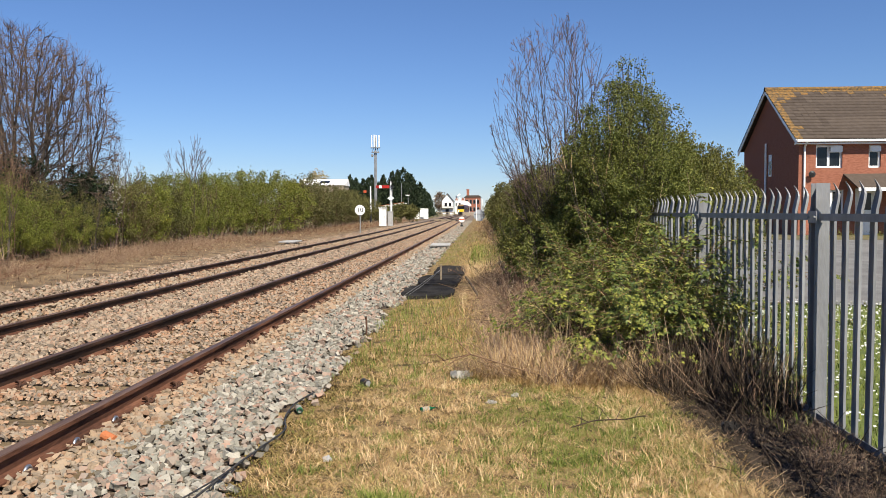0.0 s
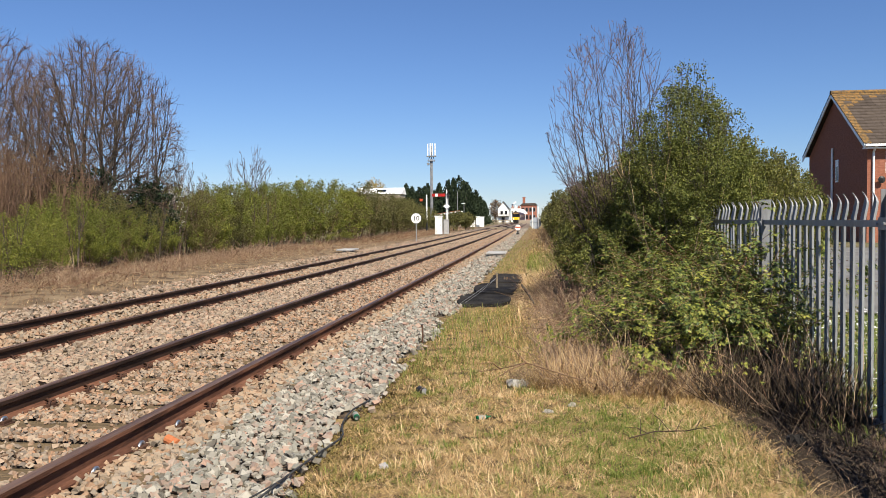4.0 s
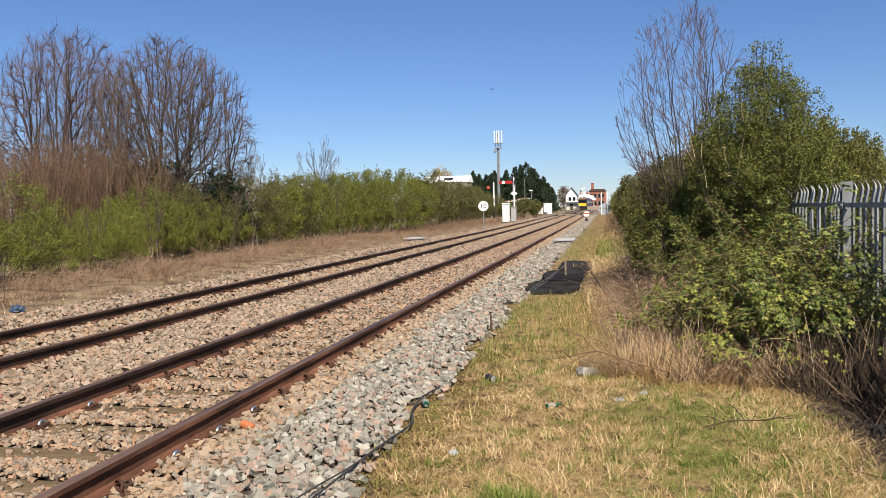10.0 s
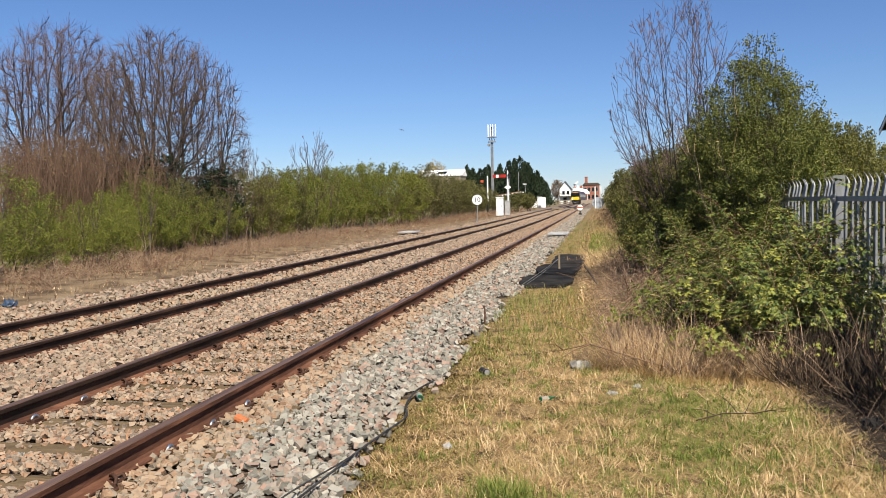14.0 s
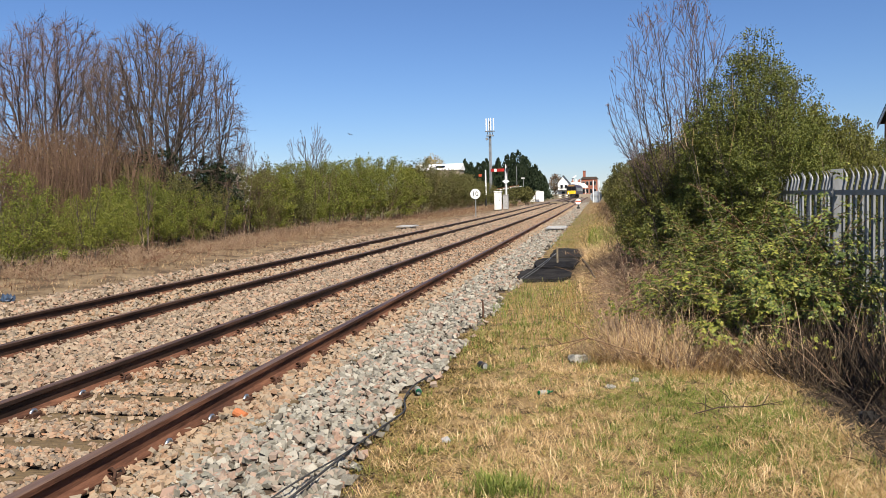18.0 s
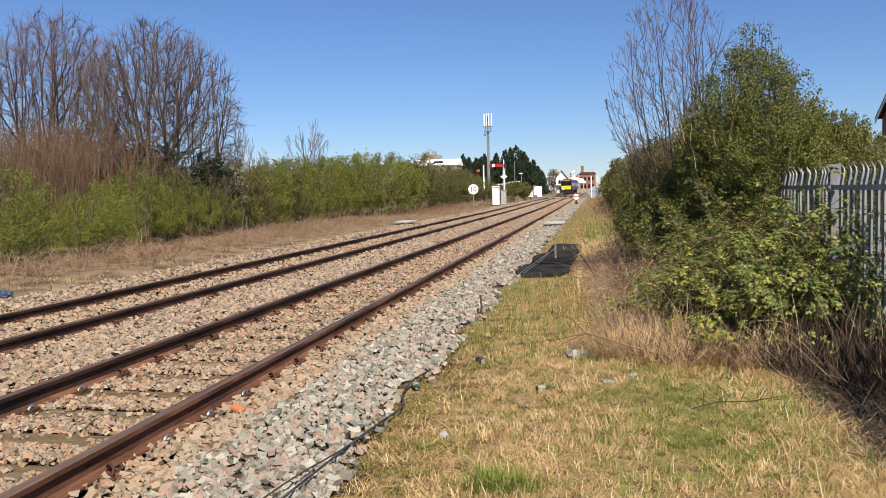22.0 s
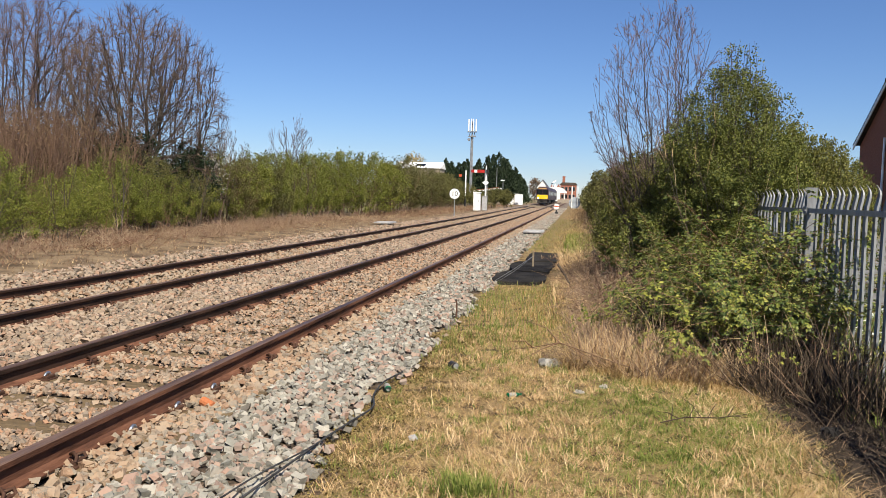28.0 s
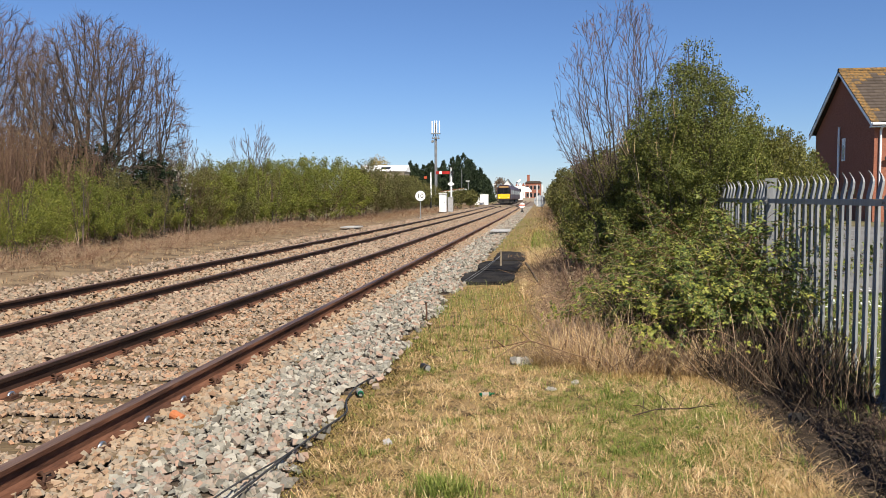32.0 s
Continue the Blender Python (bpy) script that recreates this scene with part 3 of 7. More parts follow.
def tufts(x0, x1, y0, y1, density, per, radius, chance):
    """Blade spots gathered into small clumps, kept where chance(x, y) allows."""
    c = scatter(x0, x1, y0, y1, density, RNG, 5.0, 1.1)
    c = c[RNG.uniform(size=len(c)) < chance(c[:, 0], c[:, 1])]
    return np.repeat(c, per, 0) + RNG.normal(0, radius, (len(c) * per, 2))


def green_patch(x, y):
    return np.exp(-np.abs((x - 0.85) / 0.75) ** 3 - np.abs((y - 5.7) / 1.35) ** 3)


def straw_chance(x, y):
    return (0.25 + 1.0 * field(x, y, 3.1, 0.6)) * (0.3 + 0.7 * smooth01((x + 1.4) / 0.8)) * (1 - 0.8 * green_patch(x, y)) * (x < 1.52)


def green_chance(x, y):
    return (1.1 * green_patch(x, y) * (0.35 + 0.65 * field(x, y, 5.0, 0.4)) + 0.7 * field(x, y, 3.3, 1.3) ** 5 + 0.03) * (x < 1.5) * 1.3 * (0.3 + 0.7 * smooth01((x + 1.25) / 0.7))


p = tufts(-1.45, 2.0, 2.4, 9.5, 760, 18, 0.045, straw_chance)
sward("mown_straw", "flattened dry straw of a mown verge", STRAW, p, 0.07 + 0.08 * smooth01((p[:, 0] - 0.5) / 1.0), 0.0013, 1.38, 0.2)
p = tufts(-1.45, 2.0, 2.4, 9.5, 420, 13, 0.05, straw_chance)
sward("brown_thatch", "brown dead thatch in a mown verge", REED, p, np.full(len(p), 0.05), 0.0016, 1.35, 0.2)
p = tufts(-1.42, 1.8, 2.4, 9.5, 620, 16, 0.03, green_chance)
sward("green_turf", "short fresh grass in a mown verge", GRASS, p, np.full(len(p), 0.05), 0.0015, 0.95, 0.6)
p = tufts(-1.3, 1.7, 2.4, 9.5, 70, 26, 0.028, straw_chance)
sward("straw_tussocks", "small standing tussocks of pale straw in a mown verge", STALK, p, np.full(len(p), 0.085), 0.0019, 0.8, 0.6)
p = tufts(-1.35, 1.7, 2.4, 9.5, 60, 24, 0.026, lambda x, y: 0.25 + 0.9 * green_chance(x, y))
sward("grass_tussocks", "small fresh green tussocks in a mown verge", GRASS, p, np.full(len(p), 0.075), 0.002, 0.6, 0.7)
p = tufts(-1.3, 1.75, 2.4, 8.5, 90, 9, 0.10, straw_chance)
sward("loose_hay", "long loose pale hay strewn over a mown verge", STALK, p, np.full(len(p), 0.15), 0.0018, 1.45, 0.12)
p = RNG.normal((-0.5, 4.02), (0.09, 0.06), (700, 2))
sward("grass_tuft", "bright green grass tuft", GRASS, p, np.full(len(p), 0.12), 0.0025, 0.5, 0.7)
p = scatter(-1.4, 0.55, 6.9, 40, 1500, RNG, 8.0, 1.3)
p = p[RNG.uniform(size=len(p)) < (0.25 + 0.9 * field(p[:, 0], p[:, 1], 2.7, 0.8)) * (0.15 + 0.85 * smooth01((p[:, 1] - 6.9 - 0.5 * field(p[:, 0], p[:, 1], 2, 1)) / 2.0))]
p = p[p[:, 0] < 0.1 + 0.06 * p[:, 1].clip(0, 10) + RNG.normal(0, 0.15, len(p))]
p = p[~((p[:, 1] > 14.1) & (p[:, 1] < 22.6) & (p[:, 0] < -0.25))]
sward("rough_straw", "tall dry grass along the verge", STRAW, p, (0.06 + 0.2 * smooth01((p[:, 0] + 1.1) / 1.6)) * (0.35 + 0.55 * smooth01((p[:, 1] - 7) / 4)), 0.0026, 0.5, 0.7)
p = scatter(-1.4, 0.4, 7.2, 60, 800, RNG, 8.0, 1.2)
p = p[RNG.uniform(size=len(p)) < 0.1 + 0.7 * field(p[:, 0], p[:, 1], 1.1, 0.4)]
p = p[~((p[:, 1] > 14.1) & (p[:, 1] < 22.6) & (p[:, 0] < -0.25))]
sward("rough_grass", "longer green grass in the verge", GRASS, p, 0.17 * (0.5 + 0.5 * smooth01((p[:, 1] - 7) / 3)), 0.0025, 0.4, 0.8)
p = np.column_stack([RNG.uniform(-0.3, 0.8, 1700), RNG.uniform(21, 33, 1700)])
sward("rank_grass", "rank green grass by the lineside", GRASS, p, np.full(len(p), 0.27), 0.006, 0.35, 0.6)
p = np.column_stack([RNG.uniform(-1.25, 1.3, 11000), 20 + 90 * RNG.uniform(size=11000) ** 1.4])
p = p[p[:, 0] > -1.1 + 0.8 * field(p[:, 0], p[:, 1], 0.8, 0.5)]
low = 0.12 + 0.2 * smooth01((p[:, 0] + 0.6) / 1.4)
half = RNG.uniform(size=len(p)) < 0.4
sward("lineside_weeds", "pale straw weeds along the far verge", STRAW, p[half], low[half], 0.006, 0.6, 0.7)
sward("lineside_weeds", "brown dead weeds along the far verge", REED, p[~half], low[~half] * 1.2, 0.006, 0.6, 0.7)
n = 9000
p = np.column_stack([RNG.uniform(-1.5, -0.75, n), RNG.uniform(2.6, 9, n)])
p = p[RNG.uniform(size=n) < smooth01((-0.75 - p[:, 0]) / 0.5) * field(p[:, 0], p[:, 1], 3.0, 0.2) * 1.4]
p = np.repeat(p, 5, 0) + RNG.normal(0, 0.035, (len(p) * 5, 2))
sward("moss", "low brown-green moss along the ballast edge", MOSS, p, np.full(len(p), 0.028), 0.006, 0.9, 0.4)
# cess and daisy lawn
p = np.column_stack([RNG.uniform(-14.5, -9.6, 26000), 9 + 60 * RNG.uniform(size=26000) ** 1.6])
p = p[RNG.uniform(size=len(p)) < smooth01((-9.4 - p[:, 0]) / 1.3) * (0.25 + 0.75 * field(p[:, 0], p[:, 1], 0.9, 2.2))]
sward("cess_straw", "dry grass along the far side of the line", STALK, p[::2], np.full(len(p[::2]), 0.11), 0.0045, 0.9, 0.6)
sward("cess_weeds", "brown dead weeds along the far side of the line", REED, p[1::2], np.full(len(p[1::2]), 0.15), 0.006, 0.9, 0.6)
p = np.column_stack([RNG.uniform(2.55, 7.5, 16000), RNG.uniform(3.5, 13.4, 16000)])
sward("lawn_grass", "green lawn grass behind the fence", GRASS, p, np.full(len(p), 0.09), 0.004, 0.4, 0.6)
p = np.column_stack([RNG.uniform(2.6, 7.5, 4200), RNG.uniform(4.0, 13.2, 4200)])
z = ground_z(p[:, 0], p[:, 1]) + RNG.uniform(0.05, 0.11, len(p))
me = stone_mesh("daisies", np.column_stack([p, z]), np.full(len(p), 0.013), RNG, 0.3)
tagged(put("daisies", me, WHITE), "small white daisies dotted over a lawn", "flowers", kind="stuff")


# ---- plants ----
def sprout(rng, p, d, length, radius, level, kids, out, lift=0.25, wander=0.22, open_angle=0.6, shrink=0.55, start=0.25):
    """Grows one branch and its side branches; out[level] gathers (points, radii)."""
    n = 6 if level == 0 else 5 if level == 1 else 4
    pts, step = [np.array(p, float)], length / (n - 1)
    d = np.array(d, float)
    for _ in range(n - 1):
        d = d + rng.normal(0, wander, 3) + np.array([0, 0, lift * 0.3])
        d /= np.linalg.norm(d)
        pts.append(pts[-1] + d * step)
    pts = np.array(pts)
    last = level >= len(kids)
    out.setdefault(level, []).append((pts, np.linspace(radius, radius * (0.25 if last else 0.45), n)))
    if last:
        return
    for _ in range(kids[level]):
        t = rng.uniform(start, 1.0)
        i = min(int(t * (n - 1)), n - 2)
        q = pts[i] + (pts[i + 1] - pts[i]) * (t * (n - 1) - i)
        way = pts[i + 1] - pts[i]
        way /= np.linalg.norm(way)
        side = np.cross(way, rng.normal(size=3))
        side /= np.linalg.norm(side) + 1e-9
        a = open_angle * rng.uniform(0.6, 1.4)
        sprout(rng, q, way * math.cos(a) + side * math.sin(a), length * shrink * rng.uniform(0.6, 1.2) * (1.15 - 0.5 * t), max(0.003 if radius < 0.06 else 0.005, radius * 0.42 * (1.1 - 0.4 * t)),
               level + 1, kids, out, lift, wander, open_angle, shrink, start)


def limbs(rng, n, spread, height, radius, kids, base=0.15, **how):
    out = {}
    for k in range(n):
        a = 2 * math.pi * (k + rng.uniform(-0.4, 0.4)) / n
        s = spread * math.sqrt(rng.uniform(0.02, 1.0))
        d = np.array([math.cos(a) * s, math.sin(a) * s, 1.0])
        d /= np.linalg.norm(d)
        sprout(rng, (math.cos(a) * base, math.sin(a) * base, 0), d, height * rng.uniform(0.6, 0.84) / max(d[2], 0.75), radius * rng.uniform(0.6, 1.1), 0, kids, out, **how)
    return out


def fitted(out, r, h):
    """The same branches, sized so that nearly all lie within radius r and height h."""
    pts = np.concatenate([p for k in out for p, _ in out[k]])
    sx = r / np.percentile(np.hypot(pts[:, 0], pts[:, 1]), 96)
    sz = h / np.percentile(pts[:, 2], 99.3)
    return {k: [(p * np.array([sx, sx, sz]), q) for p, q in out[k]] for k in out}


def bare_tree(name, label, seed, at, height, wide, n, spread, radius, kids, twig_mat, group="", **how):
    rng = np.random.default_rng(seed)
    out = fitted(limbs(rng, n, spread, height, radius, kids, base=radius * 1.3, **how), wide, height)
    ob = thing(name, label, "tree", group, at)
    v, f = tubes([l for k in out if k < 2 for l in out[k]], 6)
    put("trunk", tri_mesh("trunk", v, f, True), BARK, ob, "grey-brown forked trunk and limbs")
    v, f = tubes([l for k in out if k >= 2 for l in out[k]], 3)
    put("crown", tri_mesh("crown", v, f), twig_mat, ob, "crown of fine leafless twigs")
    return ob


def grow(rng, stems, wide, height, counts, base=0.1, lowest=-0.2, vase=0.3, open_angle=0.6, up=0.08, wander=0.05, centre=0.55, reach=(0.7, 0.6, 0.55), start=0.2,
         trunk=0.1, thin=0.004, rough=0.12, pull=0.6, last=1.0, full=2.0, stout=(1, 1, 1), steps=(8, 6, 4, 3)):
    """Branches level by level, each as long as an uneven egg-shaped outline leaves it room: (points, radii) arrays for each level."""
    mid = np.array([0, 0, height * centre])
    phase = rng.uniform(0, 6.28, 3)

    def room(p, d):
        tall = np.where(p[:, 2] + d[:, 2] * height * 0.2 > mid[2], height * (1 - centre), height * centre * 1.05)
        axes = np.stack([np.full(len(p), wide), np.full(len(p), wide), tall], 1) * (full / 2) ** 0.5
        q, e = (p - mid) / axes, d / axes
        a, b, c = (e * e).sum(1), (q * e).sum(1), (q * q).sum(1) - 1
        far = (-b + np.sqrt(np.maximum(b * b - a * c, 0))) / a
        az = np.arctan2(d[:, 1], d[:, 0])
        return np.maximum(far, 0.02) * (1 + rough * np.sin(3 * az + phase[0] + 2 * d[:, 2]) + rough * np.sin(7 * az + phase[1] - 5 * d[:, 2]))

    def run(p, d, length, r0, r1, k):
        pts = [p]
        for _ in range(k - 1):
            d = d + rng.normal(0, wander, d.shape) + np.array([0, 0, up])
            d = d / np.linalg.norm(d, axis=1)[:, None]
            pts.append(pts[-1] + d * (length / (k - 1))[:, None])
        pts = np.stack(pts, 1)
        gap = (pts - mid) / np.where(pts[:, :, 2:3] > mid[2], np.array([wide, wide, height * (1 - centre)]), np.array([wide, wide, height * centre * 1.05]))
        worst = ((np.abs(gap) ** full).sum(2) ** (1 / full)).max(1)
        shrink = np.where(worst > 1.06, 1.06 / worst, 1.0) ** 1.5
        pts = pts[:, :1] + (pts - pts[:, :1]) * shrink[:, None, None]
        return pts, r0[:, None] + (r1 - r0)[:, None] * np.linspace(0, 1, k)[None]

    # the stems rise and bend out to spots spread over the outline
    a = 2.39996 * np.arange(stems) + rng.uniform(-0.3, 0.3, stems)
    tall = 1 - (1 - lowest) * (np.arange(stems) + 0.5) / stems
    flat = (1 - np.abs(tall) ** full) ** (1 / full)
    goal = mid + np.stack([np.cos(a) * flat * wide, np.sin(a) * flat * wide, tall * np.where(tall > 0, height * (1 - centre), height * centre)], 1) * rng.uniform(0.84, 1.0, (stems, 1))
    u = np.sqrt(rng.uniform(0.05, 1, stems))
    foot = np.stack([np.cos(a) * base * u, np.sin(a) * base * u, np.zeros(stems)], 1)
    bow = foot + (goal - foot) * np.array([vase, vase, 0.5]) + rng.normal(0, 0.04, (stems, 3)) * height
    bow[:, 2] = np.maximum(bow[:, 2], 0.12 * height)
    t = np.linspace(0, 1, steps[0])[None, :, None]
    pts = foot[:, None] * (1 - t) ** 2 + 2 * bow[:, None] * t * (1 - t) + goal[:, None] * t ** 2
    pts[:, 1:-1] += rng.normal(0, wander * 0.12, pts[:, 1:-1].shape) * height * 0.3
    length = np.linalg.norm(np.diff(pts, axis=1), axis=2).sum(1)
    r0 = trunk * rng.uniform(0.55, 1.0, stems)
    levels = [(pts, r0[:, None] + (np.maximum(thin, r0 * 0.2) - r0)[:, None] * t[:, :, 0])]
    angles = open_angle if isinstance(open_angle, tuple) else (open_angle,) * 3
    for n, k, part_len, wide_open, least in zip(counts, steps[1:], reach, angles, stout):
        pts, rad = levels[-1]
        who = np.repeat(np.arange(len(pts)), n)
        t = rng.uniform(start, last, len(who))
        w = t * (pts.shape[1] - 1)
        i = np.minimum(w.astype(int), pts.shape[1] - 2)
        f = (w - i)[:, None]
        p = pts[who, i] * (1 - f) + pts[who, i + 1] * f
        way = pts[who, i + 1] - pts[who, i]
        way /= np.linalg.norm(way, axis=1)[:, None] + 1e-9
        out = p * np.array([1, 1, 0.4])
        out /= np.linalg.norm(out, axis=1)[:, None] + 1e-9
        side = rng.normal(size=p.shape) + pull * out
        side -= (side * way).sum(1)[:, None] * way
        side /= np.linalg.norm(side, axis=1)[:, None] + 1e-9
        ang = (wide_open * rng.uniform(0.6, 1.4, len(who)))[:, None]
        d = way * np.cos(ang) + side * np.sin(ang)
        length = np.minimum(room(p, d) * rng.uniform(0.6, 1.06, len(who)), part_len * length[who] * (1.1 - 0.6 * t) * rng.uniform(0.6, 1.3, len(who)))
        length = np.maximum(length, 0.02)
        rp = rad[who, i]
        r0 = np.maximum(thin * least, 0.6 * rp)
        levels.append(run(p, d, length, r0, np.maximum(thin * 0.6, r0 * 0.3), k))
    return levels


def tube_rows(levels, sides):
    """The arrays of one mesh for whole levels of branches."""
    allv, allf, base = [], [], 0
    turn = np.arange(sides) * 2 * np.pi / sides
    for pts, rad in levels:
        n, k, _ = pts.shape
        d = np.gradient(pts, axis=1)
        d /= np.linalg.norm(d, axis=2)[:, :, None] + 1e-9
        helper = np.where(np.abs(d[:, :, 2:3]) > 0.9, np.array([1.0, 0, 0]), np.array([0, 0, 1.0]))
        u = np.cross(d, helper)
        u /= np.linalg.norm(u, axis=2)[:, :, None] + 1e-9
        w = np.cross(d, u)
        ring = pts[:, :, None] + rad[:, :, None, None] * (np.cos(turn)[:, None] * u[:, :, None] + np.sin(turn)[:, None] * w[:, :, None])
        allv.append(ring.reshape(-1, 3))
        b, i, j = np.meshgrid(np.arange(n), np.arange(k - 1), np.arange(sides), indexing="ij")
        o = base + b * k * sides
        j2 = (j + 1) % sides
        allf.append(np.stack([o + i * sides + j, o + i * sides + j2, o + (i + 1) * sides + j2, o + (i + 1) * sides + j], -1).reshape(-1, 4))
        base += n * k * sides
    return np.concatenate(allv), np.concatenate(allf)


def spots_on(rng, levels, n, jitter, tip=0.0):
    """Spots along the branches; tip shifts them towards the ends."""
    seg = np.concatenate([np.stack([p[:, :-1], p[:, 1:]], 2).reshape(-1, 2, 3) for p, _ in levels])
    size = np.linalg.norm(seg[:, 1] - seg[:, 0], axis=1)
    cum = np.cumsum(size)
    pick = np.searchsorted(cum, rng.uniform(0, cum[-1], n)).clip(0, len(seg) - 1)
    t = rng.uniform(tip, 1, (n, 1))
    return seg[pick, 0] * (1 - t) + seg[pick, 1] * t + rng.normal(0, jitter, (n, 3))


def fork_tree(name, label, seed, at, height, wide, stems, counts, twig_mat, group="", buds=None, n_buds=0, bud=0.03, **how):
    """A leafless tree that forks near the ground and fans out."""
    rng = np.random.default_rng(seed)
    levels = grow(rng, stems, wide, height, counts, **how)
    ob = thing(name, label, "tree", group, at)
    v, f = tube_rows(levels[:2], 6)
    put("trunk", tri_mesh("trunk", v, f, True), BARK, ob, "dark forked trunk and limbs")
    v, f = tube_rows(levels[2:], 3)
    put("crown", tri_mesh("crown", v, f), twig_mat, ob, "crown of fine leafless twigs")
    if buds:
        s = spots_on(rng, levels[-2:], n_buds, 0.01, 0.3)
        tagged(put("bud_haze", leaf_mesh("bud_haze", s, bud, rng, 0.6, 2.2), buds, ob, "small reddish buds"), kind="stuff")
    return ob


def crown_tree(name, label, seed, at, stems, base, inside, n_goals, step, kill, tip, twig, twigs, twig_mat, group="", buds=None, n_buds=0, bud=0.03, up=0.18, fork=1.0, lean=0.25):
    """A leafless tree whose limbs fork towards spots spread through its crown; inside(points) tells which lie in the crown, fork is the height where the limbs begin to part."""
    rng = np.random.default_rng(seed)
    goals = inside(rng.uniform(-1, 1, (n_goals * 4, 3)))[:n_goals]
    nodes, parent, way = [], [], []
    for i in range(stems):
        a = 2.39996 * i + rng.uniform(-0.3, 0.3)
        out = np.array([math.cos(a), math.sin(a), 0])
        p, d = out * base * rng.uniform(0.3, 1.0), out * lean * math.sqrt((i + 0.5) / stems) + np.array([0, 0, 1.0])
        last = -1
        for k in range(max(2, int(fork * rng.uniform(0.8, 1.3) / step))):
            nodes.append(p)
            parent.append(last)
            way.append(d / np.linalg.norm(d))
            last = len(nodes) - 1
            d = d + rng.normal(0, 0.06, 3) + np.array([0, 0, 0.02])
            p = p + d / np.linalg.norm(d) * step
    nodes, parent, way = np.array(nodes), np.array(parent), np.array(way)
    near = np.full(len(goals), np.inf)
    who = np.zeros(len(goals), int)
    fresh = np.arange(len(nodes))
    for _ in range(140):
        gap = np.linalg.norm(goals[:, None] - nodes[fresh][None], axis=2)
        # limbs reach outwards: a spot nearer the axis than a limb hardly draws it
        gap *= 1 + 1.8 * (np.hypot(goals[:, 0], goals[:, 1])[:, None] < np.hypot(nodes[fresh, 0], nodes[fresh, 1])[None] - 0.08)
        j = gap.argmin(1)
        best = gap[np.arange(len(goals)), j]
        closer = best < near
        near[closer], who[closer] = best[closer], fresh[j[closer]]
        live = (near > kill) & (np.bincount(parent[parent >= 0], minlength=len(nodes))[who] < 3)
        goals, near, who = goals[live], near[live], who[live]
        if not len(goals):
            break
        grow_at, back = np.unique(who, return_inverse=True)
        d = np.zeros((len(grow_at), 3))
        to = goals - nodes[who]
        np.add.at(d, back, to / np.linalg.norm(to, axis=1)[:, None])
        d /= np.linalg.norm(d, axis=1)[:, None] + 1e-9
        d = d + 0.8 * way[grow_at] + rng.normal(0, 0.13, d.shape) + np.array([0, 0, up])
        d /= np.linalg.norm(d, axis=1)[:, None]
        fresh = len(nodes) + np.arange(len(grow_at))
        nodes = np.concatenate([nodes, nodes[grow_at] + d * step])
        parent = np.concatenate([parent, grow_at])
        way = np.concatenate([way, d])
    n = len(nodes)
    area, heir, heavy = np.zeros(n), np.full(n, -1), np.zeros(n)
    for i in range(n - 1, -1, -1):
        area[i] = max(area[i], tip ** 2.2)
        p = parent[i]
        if p >= 0:
            area[p] += area[i]
            if area[i] > heavy[p]:
                heavy[p], heir[p] = area[i], i
    radius = area ** (1 / 2.2)
    thick, fine = [], []
    for i in range(n):
        p = parent[i]
        if p >= 0 and heir[p] == i:
            continue
        line, rad = ([nodes[p]], [radius[i]]) if p >= 0 else ([], [])
        q = i
        while q >= 0:
            line.append(nodes[q])
            rad.append(radius[q])
            q = heir[q]
        if len(line) > 1:
            (thick if rad[0] > tip * 2.6 else fine).append((np.array(line), rad))
    # fine twigs all along the outer branches
    thin = np.flatnonzero(radius < tip * 3.2)
    src = np.repeat(thin, twigs)
    d = way[src] + rng.normal(0, 0.38, (len(src), 3)) + np.array([0, 0, 0.2])
    d /= np.linalg.norm(d, axis=1)[:, None]
    size = twig * rng.uniform(0.4, 1.2, (len(src), 1))
    p0 = nodes[src] - way[src] * step * rng.uniform(0, 1, (len(src), 1))
    p1 = p0 + d * size * 0.5
    e = d + rng.normal(0, 0.25, d.shape) + np.array([0, 0, 0.15])
    p2 = p1 + e / np.linalg.norm(e, axis=1)[:, None] * size * 0.5
    pts = np.stack([p0, p1, p2], 1)
    spray = (pts, np.broadcast_to(tip * np.array([0.75, 0.6, 0.4]), pts.shape[:2]))
    ob = thing(name, label, "tree", group, at)
    v, f = tubes(thick, 5)
    put("trunk", tri_mesh("trunk", v, f, True), BARK, ob, "dark forked trunk and limbs")
    v, f = tubes(fine, 3)
    put("branchwork", tri_mesh("branchwork", v, f), twig_mat, ob, "thin upturned branches")
    v, f = tube_rows([spray], 3)
    put("crown", tri_mesh("crown", v, f), twig_mat, ob, "crown of fine leafless twigs")
    if buds:
        tagged(put("bud_haze", leaf_mesh("bud_haze", spots_on(rng, [(pts, None)], n_buds, 0.01, 0.4), bud, rng, 0.6, 2.2), buds, ob, "small reddish buds"), kind="stuff")
    return ob


def dome(wide, low, high, belly=0.35, full=2.4):
    """A round-topped crown: its widest part lies at the share belly of its height."""
    def inside(p):
        z = low + (p[:, 2] + 1) / 2 * (high - low)
        mid = low + belly * (high - low)
        h = np.where(z > mid, (z - mid) / (high - mid), (mid - z) / (mid - low) * 0.75)
        r = np.hypot(p[:, 0], p[:, 1])
        ok = r ** full + h ** full < 1
        return np.stack([p[:, 0] * wide, p[:, 1] * wide, z], 1)[ok]
    return inside


